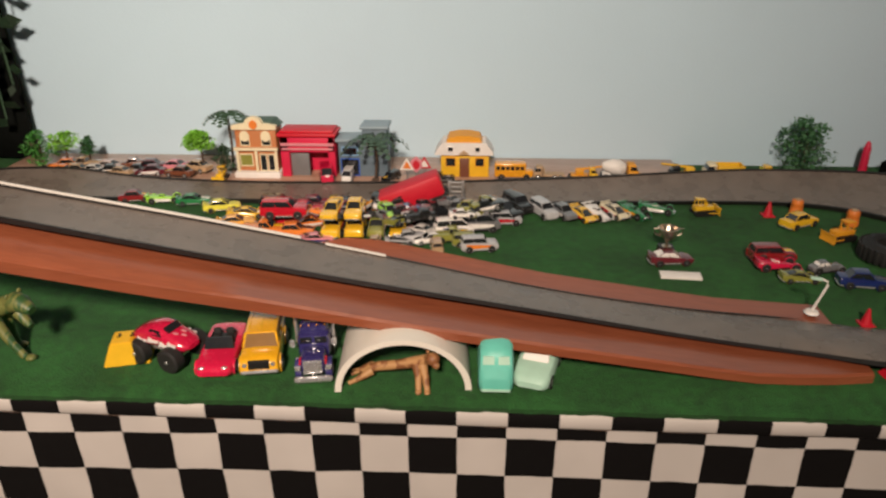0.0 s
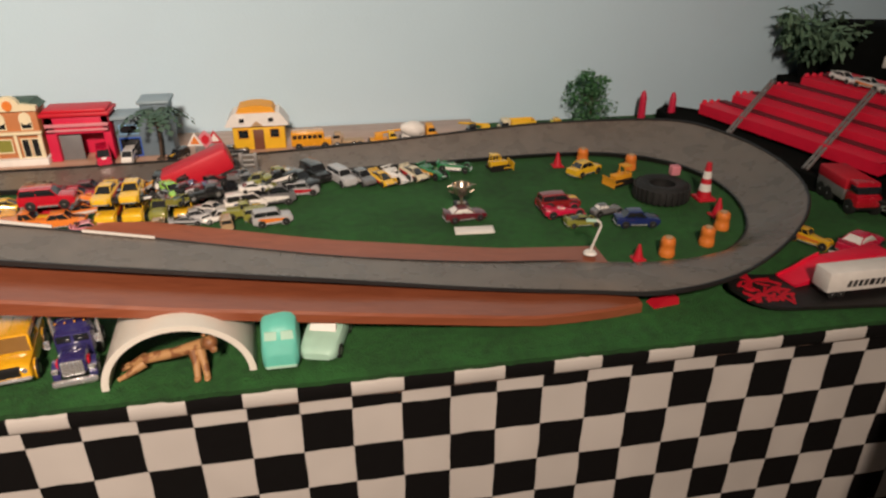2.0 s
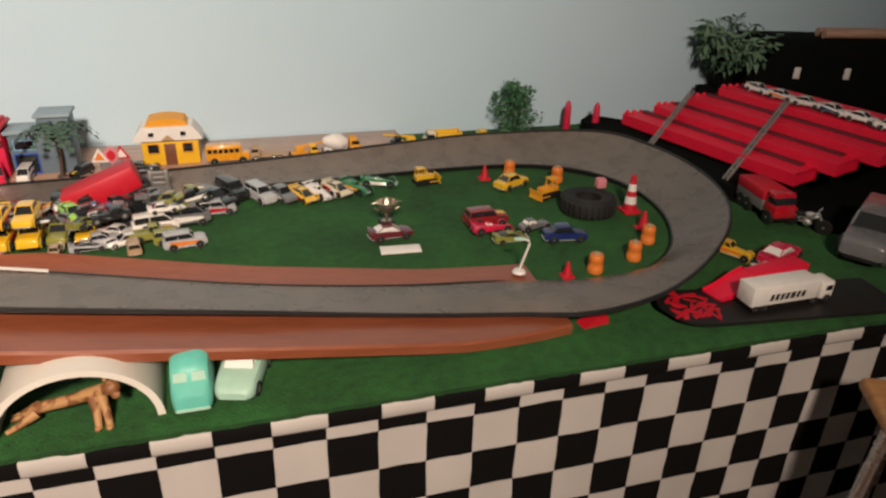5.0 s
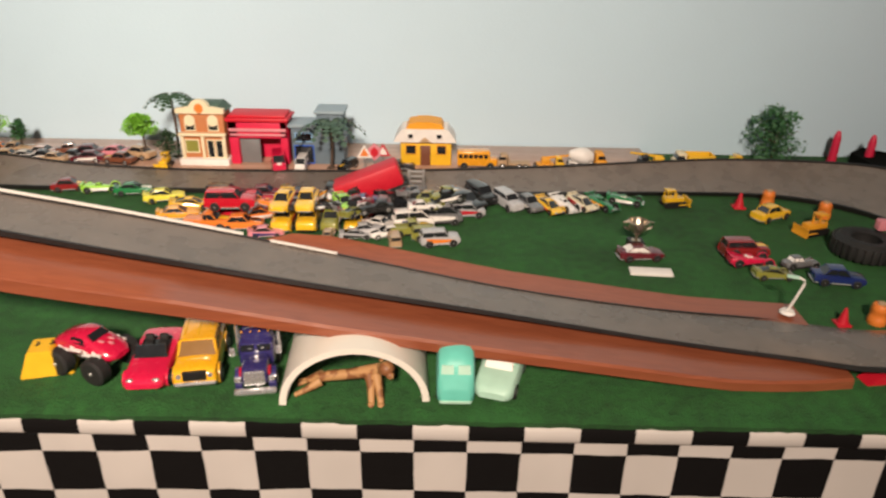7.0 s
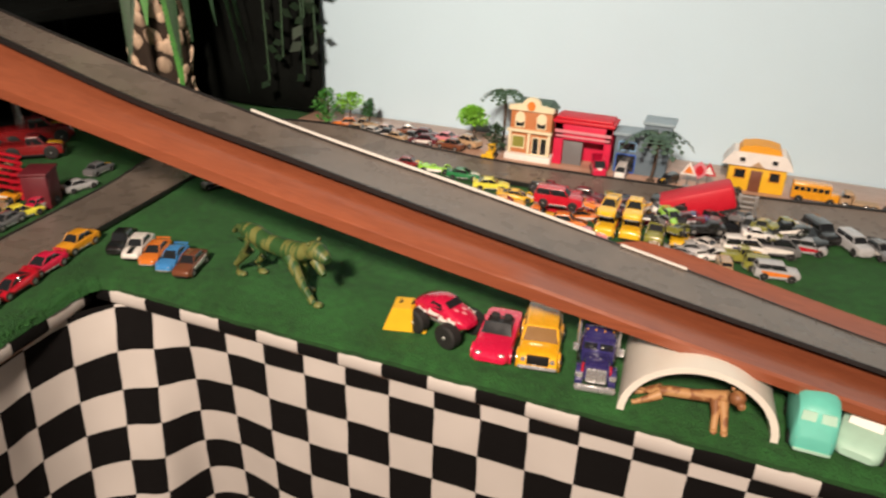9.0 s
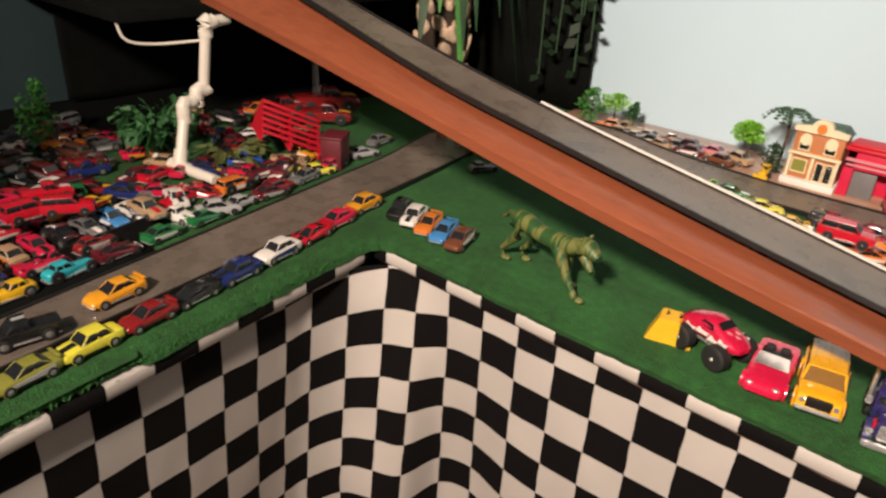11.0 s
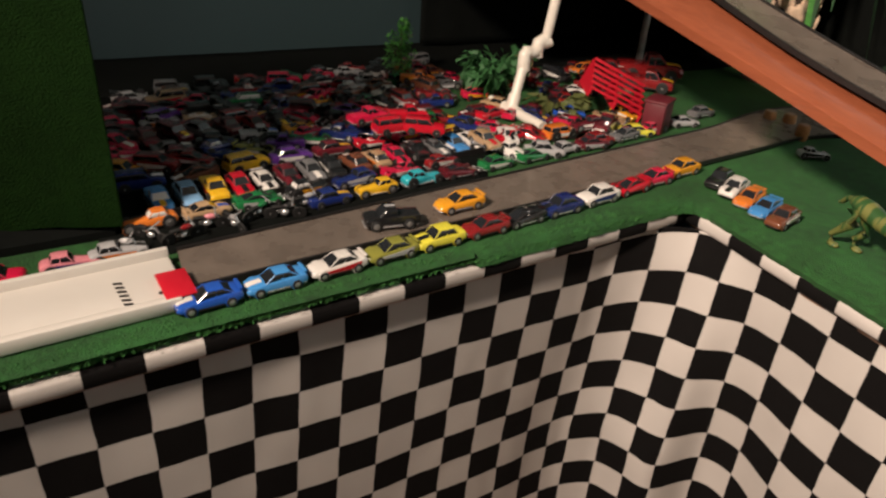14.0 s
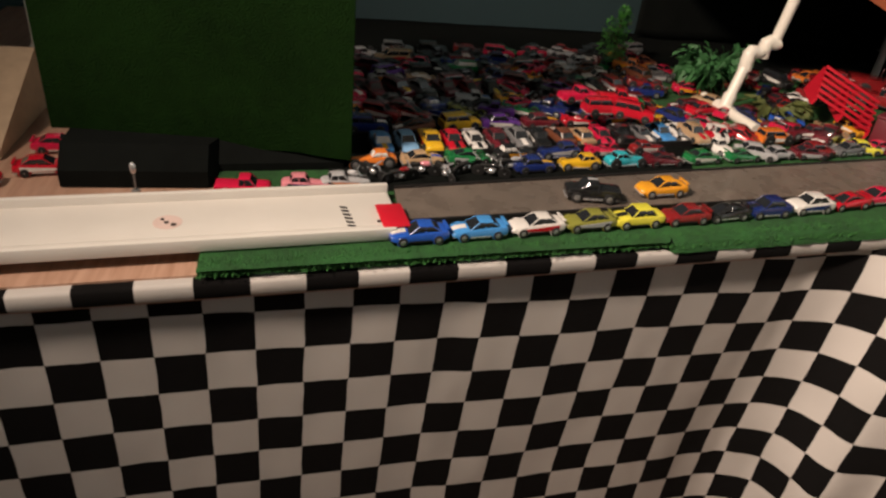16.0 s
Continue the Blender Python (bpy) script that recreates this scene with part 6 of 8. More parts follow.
def big_tyre():
    t = thing("tyre", "black rubber toy tyre lying flat on the carpet", "tyre", pose(0.868, 0.430, T) @ Matrix.Scale(0.88, 4))
    bm = bmesh.new()
    prof = ((0.026, 0.004), (0.032, 0.0), (0.046, 0.0), (0.054, 0.006), (0.056, 0.019), (0.054, 0.032), (0.046, 0.038), (0.032, 0.038), (0.026, 0.034), (0.029, 0.019))
    rings = [[(r * math.cos(a), r * math.sin(a), z) for r, z in prof] for a in [6.283 * k / 40 for k in range(40)]]
    rows = loft(bm, rings, caps=False)
    n = len(prof)
    for i in range(n):
        bm.faces.new((rows[-1][i], rows[-1][(i + 1) % n], rows[0][(i + 1) % n], rows[0][i]))
    part("carcass", bm, M["tyre"], t)
    for k in range(28):
        a = 6.283 * k / 28
        bm = bmesh.new()
        box(bm, 0.0545, 0.0590, -0.0038, 0.0038, 0.005, 0.033, 0.001)
        bmesh.ops.rotate(bm, cent=(0, 0, 0), matrix=Matrix.Rotation(a, 3, "Z"), verts=bm.verts)
        part("tread_block", bm, M["tyre"], t)


for x, y, h in ((0.722, 0.207, 0.026), (0.930, 0.337, 0.034), (0.734, 0.628, 0.030)):
    traffic_cone(x, y, h)
for x, y in ((0.772, 0.212), (0.853, 0.236), (0.909, 0.287), (0.793, 0.640), (0.876, 0.585)):
    barrel(x, y)
striped_cone()
lamp_post()
trophy()
white_card()
big_tyre()
bm = bmesh.new()
box(bm, 0.893, 0.911, 0.446, 0.461, T + 0.0358, T + 0.054, 0.002)
tagged(link_mesh("toy_block", bm, P["matte_pink"]), "small pale pink toy block lying on the tyre", "toy block")
park("coupe", "maroon", 0.488, 0.399, 6, length=0.075, label="dark maroon toy coupe with white roof behind a card", roof="white")
park("suv", "darkred", 0.663, 0.415, 4, length=0.075, label="red and chrome toy off-roader on the carpet", big=1.25)
park("open", "crimson", 0.662, 0.384, 2, length=0.072, label="red and white toy racing car on the carpet", roof="white")
park("wedge", "olive", 0.681, 0.341, 0, length=0.062, label="dark olive toy car beside the street lamp")
park("sedan", "navy", 0.773, 0.326, -8, length=0.076, label="dark blue toy saloon on the carpet")
park("hotrod", "grey", 0.738, 0.375, 12, length=0.060, label="grey and chrome toy buggy on the carpet", roof="white")
park("sedan", "yellow", 0.772, 0.574, 28, length=0.078, label="yellow toy beetle taxi near the barrels")
loader(pose(0.822, 0.512, T, 0, 0, 200), "matte_amber", "small tan-yellow toy bulldozer near the tyre", 0.062)
loader(pose(0.608, 0.630, T, 0, 0, 10), "yellow", "small yellow toy digger on the carpet", 0.058)
# row of slanting cars below the back track
for style, paint, x, y, turn, L, big, roof in (
    ("suv", "black", 0.203, 0.592, -40, 0.088, 1.5, None), ("suv", "black", 0.238, 0.640, -60, 0.078, 1.2, None), ("suv", "silver", 0.288, 0.610, -62, 0.072, 1, None), ("sedan", "grey", 0.327, 0.606, -62, 0.070, 1, None),
    ("wedge", "yellow", 0.365, 0.598, -62, 0.072, 1, None), ("open", "white", 0.395, 0.608, -60, 0.072, 1, None), ("wedge", "cream", 0.431, 0.615, -60, 0.072, 1, None), ("open", "green", 0.468, 0.615, -58, 0.074, 1, None), ("open", "green", 0.517, 0.636, -20, 0.070, 1, "white"),
):
    park(style, paint, x, y, turn, length=L, big=big, roof=roof, group="cars slanting below the back track")
# crowded heap of toys between the ramp and the back track
HEAP = (
    ("suv", "yellow", -0.115, 0.508, -90, 0, 0.084), ("suv", "yellow", -0.073, 0.511, -88, 0, 0.084), ("coupe", "yellow", -0.115, 0.506, -92, 0.0365, 0.080), ("sedan", "yellow", -0.073, 0.509, -88, 0.0365, 0.080),
    ("sedan", "white", -0.100, 0.548, 20, 0.010, 0.072), ("suv", "yellow", 0.008, 0.504, -84, 0, 0.076), ("suv", "olive", -0.032, 0.511, -90, 0, 0.074), ("coupe", "lime", -0.010, 0.519, -60, 0.032, 0.066), ("hotrod", "tan", -0.029, 0.455, 90, 0, 0.055),
    ("sedan", "red", -0.210, 0.533, 10, 0, 0.085), ("pickup", "red", -0.193, 0.577, 8, 0.0, 0.090), ("pickup", "orange", -0.244, 0.489, 0, 0, 0.080), ("sedan", "orange", -0.186, 0.489, 6, 0, 0.074),
    ("wedge", "yellow", -0.305, 0.577, 12, 0, 0.075), ("coupe", "lemon", -0.368, 0.612, 18, 0, 0.074), ("coupe", "amber", -0.311, 0.528, 14, 0, 0.074), ("coupe", "green", -0.440, 0.645, 10, 0, 0.070), ("open", "lime", -0.508, 0.654, 12, 0, 0.070), ("sedan", "darkred", -0.572, 0.659, 14, 0, 0.066),
    ("sedan", "black", 0.080, 0.573, 15, 0, 0.100), ("wedge", "black", 0.094, 0.537, 10, 0, 0.085), ("coupe", "silver", 0.032, 0.477, 20, 0, 0.064), ("coupe", "white", 0.069, 0.468, 200, 0, 0.060), ("wedge", "silver", 0.016, 0.460, 10, 0, 0.056),
    ("van", "grey", 0.161, 0.529, 10, 0, 0.076), ("van", "white", 0.113, 0.509, 12, 0, 0.070), ("pickup", "olive", 0.109, 0.478, 12, 0, 0.070), ("suv", "olive", 0.142, 0.460, 8, 0, 0.060), ("suv", "silver", 0.161, 0.440, 10, 0, 0.066), ("suv", "tan", 0.084, 0.442, 100, 0, 0.050),
    ("suv", "red", -0.206, 0.508, 4, 0.031, 0.085), ("coupe", "orange", -0.165, 0.533, 30, 0.0, 0.070), ("pickup", "orange", -0.000, 0.563, -70, 0.0, 0.066), ("wedge", "amber", -0.065, 0.548, 80, 0.034, 0.060), ("hotrod", "red", -0.143, 0.572, 40, 0.0, 0.066),
    ("coupe", "white", 0.048, 0.509, 150, 0.0, 0.058), ("hotrod", "black", 0.054, 0.544, 60, 0.0, 0.062), ("suv", "silver", 0.210, 0.563, 5, 0.0, 0.064), ("coupe", "pink", -0.137, 0.459, 12, 0.0, 0.060), ("coupe", "white", 0.128, 0.512, 12, 0.033, 0.050),
    ("coupe", "crimson", -0.030, 0.578, 30, 0.0, 0.070), ("coupe", "white", -0.028, 0.580, 30, 0.024, 0.050), ("suv", "black", -0.093, 0.607, 5, 0, 0.078), ("sedan", "darkred", -0.023, 0.627, 10, 0, 0.076), ("suv", "black", -0.253, 0.625, 0, 0, 0.072), ("sedan", "maroon", -0.180, 0.634, 4, 0, 0.072),
)
for style, paint, x, y, turn, up, L in HEAP:
    kind = {"coupe": "coupe", "sedan": "saloon", "wedge": "sports car", "suv": "off-roader", "van": "van", "pickup": "pickup", "hotrod": "hot rod", "open": "racing car"}[style]
    park(style, paint, x, y, turn, z=T + 0.001 + up, length=L, group="heap of toys in the infield", label=f"{paint} toy {kind} " + ("stacked on another toy in the heap" if up else "in the crowded heap of toys"))


rng = random.Random(77)
for k in range(26):
    a, r = rng.uniform(0, 6.283), math.sqrt(rng.random())
    x, y = 0.015 + 0.185 * r * math.cos(a), 0.535 + 0.062 * r * math.sin(a)
    paint = rng.choice(("white", "black", "olive", "black", "black", "brown", "maroon", "black", "grey", "navy", "grey", "olive"))
    if x < -0.12:
        paint = rng.choice(("red", "crimson", "orange", "yellow", "white"))
    style = rng.choice(("coupe", "hotrod", "open", "sedan", "pickup", "wedge"))
    m = pose(x, y, T + 0.027 + 0.006 * rng.random(), rng.uniform(-9, 9), rng.uniform(-12, 12), rng.uniform(0, 360))
    toy_car(style, paint, m, f"{paint} toy car lying on top of the heap of toys", rng.uniform(0.052, 0.068), "heap of toys in the infield")


def hauler():
    """Red race transporter with a sloping trailer."""
    t = thing("race_transporter", "large red toy race transporter with sloping trailer and yellow nose", "toy truck", pose(0.040, 0.606, T + 0.014, 0, -20, 8) @ Matrix.Scale(1.08, 4))
    bm = bmesh.new()
    box(bm, -0.062, 0.056, -0.024, 0.024, 0.016, 0.056, 0.006)
    part("trailer", bm, P["matte_red"], t)
    bm = bmesh.new()
    loft(bm, [[(-0.062, y, 0.012), (-0.090, y, 0.012), (-0.086, y, 0.030), (-0.064, y, 0.048)] for y in (-0.018, 0.018)])
    part("nose", bm, P["matte_amber"], t, "yellow nose")
    for k in range(2):
        bm = bmesh.new()
        box(bm, -0.012 + 0.020 * k, -0.002 + 0.020 * k, -0.0212, -0.0198, 0.026, 0.044, 0.0008)
        part("number_bar", bm, P["matte_yellow"], t, "yellow bar")
    for x in (-0.072, 0.038, 0.052):
        for s in (-1, 1):
            shared("wheel", "wheel", t, None, Matrix.Translation((x, s * 0.017, 0.010)) @ Matrix.Diagonal((0.010, 0.011, 0.010, 1)))


def chrome_tower():
    t = thing("engine_stand", "small silver toy engine stand on a grey block", "toy engine", pose(0.111, 0.656, T))
    bm = bmesh.new()
    box(bm, -0.020, 0.020, -0.016, 0.016, 0, 0.022, 0.002)
    part("block", bm, P["matte_grey"], t)
    bm = bmesh.new()
    for s in (-1, 1):
        box(bm, s * 0.014 - 0.003, s * 0.014 + 0.003, -0.004, 0.004, 0.022, 0.056, 0.001)
    for z in (0.030, 0.040, 0.050):
        box(bm, -0.016, 0.016, -0.003, 0.003, z, z + 0.004, 0.001)
    part("frame", bm, M["steel"], t)


hauler()
chrome_tower()

# two race cars standing on the track
toy_car("coupe", "amber", pose(-0.868, -0.392, T + 0.0105, 0, 0, -84), "yellow die-cast toy coupe standing on the grey track", 0.078)
toy_car("pickup", "black", pose(-0.850, -0.510, T + 0.0105, 0, 0, -98), "black die-cast toy pickup with a silver roof stripe on the track", 0.078, stripe="silver")


# ---- stands and trucks at the far end ----
STAND = Matrix.Translation((1.139, 0.835, T)) @ Matrix.Rotation(radians(-75.0), 4, "Z")


def grandstand():
    """Four staggered tiers of red plastic seating with two grey hand rails over a black base."""
    t = thing("toy_grandstand", "stepped red plastic toy grandstand with grey rails, black base", "toy grandstand", STAND)
    for k in range(4):
        u, v, z = 0.028 + 0.044 * k, 0.053 * k, 0.066 + 0.025 * k
        deep = 0.053 if k < 3 else 0.105
        bm = bmesh.new()
        loft(bm, [[(u + a, v - 0.004, z - 0.024), (u + a, v - 0.004, z), (u + b, v + deep, z + 0.006), (u + b, v + deep, z - 0.018)] for a, b in ((0, 0.016), (0.004, 0.020), (0.455, 0.465), (0.459, 0.461))])
        tier = part("seat_tier", bm, M["stand"], t)
        for q in range(3 if k < 3 else 5):
            bm = bmesh.new()
            ball(bm, (u + 0.004 + 0.005 * q, v + 0.006 + 0.017 * q, z + 0.003), 0.006, 8)
            part("end_knob", bm, M["stand"], tier)
        # maroon band drawn for the shade between this tier and the next
        bm = bmesh.new()
        box(bm, u + 0.02, u + 0.44, v + 0.034, v + 0.0525, z + 0.002, z + 0.0085, 0.002)
        part("foot_channel", bm, P["matte_maroon"], tier, "dark red band for the shaded riser")
    bm = bmesh.new()
    loft(bm, [[(u, f, 0.0), (u, f, 0.026), (u, 0.3 * r, 0.036), (u + 0.02, r, 0.04 + 0.25 * r), (u + 0.02, r, 0.0)] for u, f, r in ((-0.085, -0.030, -0.005), (0.0, -0.050, 0.020), (0.08, -0.058, 0.060), (0.22, -0.072, 0.180), (0.43, -0.070, 0.200))])
    part("base", bm, M["void"], t, "black base")
    bm = bmesh.new()
    loft(bm, [[(u, 0.19, 0.0), (u, 0.19, 0.12), (u, 0.258, 0.12), (u, 0.258, 0.0)] for u in (0.20, 0.60)])
    part("rear_wall", bm, M["void"], t, "black rear wall")
    for u, v1 in ((0.165, 0.095), (0.375, 0.140)):
        bm = bmesh.new()
        p = [(u + 0.004, -0.062, 0.030), (u - 0.045, v1 + 0.02, 0.084 + 0.025 * v1 / 0.053)]
        d = Vector(p[1]) - Vector(p[0])
        for s in (-0.0045, 0.0045):
            tube(bm, Vector(p[0]) + Vector((s, 0, 0)), Vector(p[1]) + Vector((s, 0, 0)), 0.0028, seg=8)
        for k in range(12):
            q = Vector(p[0]) + d * (k + 0.5) / 12
            box(bm, q.x - 0.005, q.x + 0.005, q.y - 0.002, q.y + 0.002, q.z - 0.0015, q.z + 0.0015)
        part("hand_rail", bm, M["steel"], t, "grey ladder-like rail")
    return t


stand = grandstand()
for k in range(6):
    toy_car("coupe", "white", STAND @ pose(0.235 + 0.062 * k, 0.192 - 0.004 * k, 0.1435, 0, 0, 12 * (k % 3) - 8), "small white toy car on the red grandstand", 0.064, "white cars on the grandstand")


def peg(x, y):
    t = thing("red_pylon", "slim red plastic pylon standing by the wall", "pylon", pose(x, y, T), "red pylons")
    bm = bmesh.new()
    limb(bm, [(0, 0, 0), (0, 0, 0.03), (0, 0, 0.062), (0, 0, 0.074), (0, 0, 0.078)], [0.010, 0.009, 0.008, 0.005, 0.002], 12)
    part("post", bm, P["matte_crimson"], t)
    bm = bmesh.new()
    tube(bm, (0, 0, 0), (0, 0, 0.004), 0.016, 0.013, 14)
    part("foot", bm, P["matte_crimson"], t)


peg(1.044, 0.900)
peg(1.108, 0.872)


def board_deck():
    t = thing("skate_deck", "small black skate deck with red pattern on its tip", "skate deck", pose(0.966, 0.058, T + 0.004, 0, 0, -6))
    bm = bmesh.new()
    rings = []
    for i in range(21):
        x = -0.17 + 0.36 * i / 20
        w = 0.046 * math.sqrt(max(0.02, 1 - max(0, (-0.125 - x) / 0.045) ** 2)) if x < -0.125 else 0.046
        z = 0.010 * max(0, (-0.10 - x) / 0.07) ** 1.5
        rings.append([(x, -w, z), (x, w, z), (x, w, z + 0.005), (x, -w, z + 0.005)])
    loft(bm, rings)
    part("deck", bm, M["edge"], t)
    rng = random.Random(4)
    for k in range(44):
        bm = bmesh.new()
        x, y, a = rng.uniform(-0.155, -0.088), rng.uniform(-0.034, 0.034), rng.uniform(0, 3.1)
        box(bm, -0.010, 0.010, -0.0021, 0.0021, 0, 0.0008 + 0.00001 * k)
        bmesh.ops.rotate(bm, cent=(0, 0, 0), matrix=Matrix.Rotation(a, 3, "Z"), verts=bm.verts)
        bmesh.ops.translate(bm, verts=bm.verts, vec=(x, y, 0.0052 + 0.010 * max(0, (-0.10 - x) / 0.07) ** 1.5))
        part("red_mark", bm, P["matte_red"], t, "red painted mark")


def trailer_truck():
    t = thing("box_trailer_truck", "white toy lorry with long box trailer and black lettering", "toy truck", pose(0.974, 0.050, T + 0.0095, 0, 0, 1) @ Matrix.Diagonal((0.86, 0.95, 0.80, 1)))
    bm = bmesh.new()
    box(bm, -0.068, 0.062, -0.017, 0.017, 0.012, 0.050, 0.002)
    part("trailer", bm, P["matte_white"], t)
    widths = (0.0085, 0.0085, 0.0085, 0.0085, 0.0105, 0.0085, 0.0085)
    x = -0.034
    for w in widths:
        bm = bmesh.new()
        loft(bm, [[(x, y, 0.021), (x + w - 0.0024, y, 0.021), (x + w, y, 0.033), (x + 0.0024, y, 0.033)] for y in (-0.0176, -0.0168)])
        part("lettering_bar", bm, M["edge"], t, "black lettering bar")
        x += w + 0.0014
    bm = bmesh.new()
    box(bm, 0.070, 0.098, -0.015, 0.015, 0.006, 0.040, 0.004)
    cab = part("cab", bm, P["matte_white"], t)
    bm = bmesh.new()
    box(bm, 0.080, 0.0935, -0.0155, 0.0155, 0.023, 0.033, 0.001)
    part("window", bm, M["glass"], cab)
    bm = bmesh.new()
    box(bm, -0.066, 0.092, -0.008, 0.008, 0.007, 0.012)
    part("chassis", bm, M["edge"], t)
    for x in (-0.056, -0.040, 0.058, 0.086):
        for s in (-1, 1):
            shared("wheel", "wheel", t, None, Matrix.Translation((x, s * 0.0135, 0.0075)) @ Matrix.Diagonal((0.0075, 0.010, 0.0075, 1)))


board_deck()
trailer_truck()


def red_ramp():
    t = thing("toy_loading_ramp", "red plastic toy loading ramp resting on the black deck", "toy ramp", pose(0.930, 0.094, T + 0.0095, 0, 0, 10) @ Matrix.Scale(0.68, 4))
    bm = bmesh.new()
    loft(bm, [[(x, -0.026, 0.0), (x, 0.026, 0.0), (x, 0.026, z), (x, -0.026, z)] for x, z in ((-0.055, 0.003), (-0.02, 0.010), (0.02, 0.026), (0.05, 0.034))])
    part("slope", bm, M["stand"], t)
    bm = bmesh.new()
    box(bm, 0.051, 0.210, -0.024, 0.024, 0.0, 0.036, 0.003)
    part("deck", bm, M["stand"], t)
    for y in (-0.026, 0.026):
        bm = bmesh.new()
        loft(bm, [[(x, y - 0.002, z), (x, y + 0.002, z), (x, y + 0.002, z + 0.006), (x, y - 0.002, z + 0.006)] for x, z in ((-0.055, 0.001), (-0.02, 0.009), (0.02, 0.025), (0.05, 0.033))])
        part("side_rail", bm, M["stand"], t)


def red_wedge():
    bm = bmesh.new()
    loft(bm, [[(-0.028, y, 0.0), (0.028, y, 0.0), (0.024, y, 0.016), (0.0, y, 0.020)] for y in (-0.014, 0.014)])
    ob = link_mesh("red_wedge", bm, P["matte_red"])
    ob.matrix_basis = pose(0.700, 0.078, T + 0.0005, 0, 0, 8) @ Matrix.Scale(0.72, 4)
    tagged(ob, "small red plastic wedge under the rim of the track", "toy block")


red_ramp()
red_wedge()
toy_truck(pose(1.190, 0.345, T, 0, 0, -96), "red", "matte_red", "tray", "red toy fire truck with grey sides beside the grandstand", 0.125)
park("coupe", "crimson", 1.085, 0.176, 22, length=0.092, label="red toy convertible beside the lorry", z=T + 0.001, roof="white")
park("hotrod", "yellow", 1.018, 0.208, -60, length=0.070, label="yellow toy car beside the red truck")
park("open", "white", 1.040, 0.150, 20, length=0.064, label="white and red toy racing car by the red truck")
toy_bike(pose(1.220, 0.270, T, 0, 0, -60), "silver", 0.085, "chrome and black toy motorcycle near the red stand")
park("suv", "grey", 1.267, 0.177, 215, length=0.175, label="large grey toy off-roader near the table end", roof=None)


def black_sheet():
    """Creased black sheet under the stand and the case at the end of the table."""
    bm = bmesh.new()
    n = 24
    front = [Vector((1.152 + 0.78 * i / n, 0.155 + 0.30 * math.exp(-9 * i / n) + 0.012 * noise.noise(Vector((i * 0.4, 0, 0))), 0)) for i in range(n + 1)]
    rows = []
    for j in range(13):
        f = j / 12
        rows.append([bm.verts.new((p.x, p.y + (0.945 - p.y) * f, T + 0.004 + 0.003 * noise.noise(Vector((p.x * 14, p.y * 9 + f * 8, 2))))) for p in front])
    for a, b in zip(rows, rows[1:]):
        for i in range(n):
            bm.faces.new((a[i], a[i + 1], b[i + 1], b[i]))
    ob = link_mesh("black_sheet", bm, M["void"], smooth=80)
    solid = ob.modifiers.new("thickness", "SOLIDIFY")
    solid.thickness = 0.003
    tagged(ob, "creased black sheet over the end of the table", "cloth")


black_sheet()


def black_case():
    t = thing("black_case", "large black case with two white labels behind the stand", "case", pose(1.715, 0.865, T, 0, 0, -14))
    bm = bmesh.new()
    box(bm, -0.20, 0.26, -0.07, 0.07, 0.0, 0.225, 0.012)
    part("body", bm, M["void"], t)
    for x in (-0.075, 0.055):
        bm = bmesh.new()
        box(bm, x - 0.008, x + 0.008, -0.0725, -0.0695, 0.130, 0.158, 0.001)
        part("paper_label", bm, P["matte_white"], t, "white label")
    for y, z in ((-0.05, 0.237), (-0.02, 0.237)):
        bm = bmesh.new()
        tube(bm, (-0.02, y, z), (0.30, y + 0.03, z), 0.011, seg=12)
        part("dowel", bm, M["pine"], t, "pale wooden dowel")


black_case()


def fern(m, label, seed, count=26, reach=0.22, leaf="dark"):
    rng = random.Random(seed)
    t = thing("potted_plant", label, "plant", m)
    bm = bmesh.new()
    k = min(1.0, reach / 0.2)
    rings = [[(r * k * math.cos(a), r * k * math.sin(a), z * k * k) for a in [6.283 * j / 18 for j in range(18)]] for z, r in ((0, 0.040), (0.08, 0.055), (0.09, 0.058), (0.09, 0.050), (0.075, 0.048))]
    loft(bm, rings)
    part("pot", bm, M["void"], t)
    for k in range(count):
        bm = bmesh.new()
        a, L = rng.uniform(0, 6.283), reach * rng.uniform(0.6, 1.1)
        d = Vector((math.cos(a), math.sin(a), 0))
        lift = rng.uniform(0.5, 1.5)
        mid = [Vector((0, 0, 0.075 * min(1.0, reach / 0.2) ** 2)) + d * L * f + Vector((0, 0, L * (lift * f - 0.55 * lift * f * f))) for f in (0, 0.2, 0.4, 0.6, 0.8, 1.0)]
        limb(bm, mid, [0.003, 0.0026, 0.0022, 0.0018, 0.0014, 0.001], 5)
        for i in range(1, 6):
            for s in (-1, 1):
                side = Vector((-d.y, d.x, 0)) * s
                w = 0.055 * min(1.0, reach / 0.16) * (1.15 - 0.12 * i)
                p = mid[i]
                tip = p + side * w + d * 0.02 + Vector((0, 0, rng.uniform(-0.03, 0.01)))
                va, vb, vc, vd = bm.verts.new(p), bm.verts.new(p.lerp(tip, 0.5) + d * 0.012), bm.verts.new(tip), bm.verts.new(p.lerp(tip, 0.5) - d * 0.012 + Vector((0, 0, 0.004)))
                bm.faces.new((va, vb, vc))
                bm.faces.new((va, vc, vd))
        part("frond", bm, LEAF[leaf], t, smooth=0)
    return t


fern(pose(1.466, 0.885, T + 0.095) @ Matrix.Diagonal((0.72, 0.72, 1.45, 1)), "grey-green leafy artificial plant standing beside the black case", 21, 56, 0.135, "sage")
bm = bmesh.new()
box(bm, 1.420, 1.525, 0.845, 0.935, T, T + 0.096, 0.004)
tagged(link_mesh("black_box", bm, M["void"]), "plain black box under the leafy plant", "box")


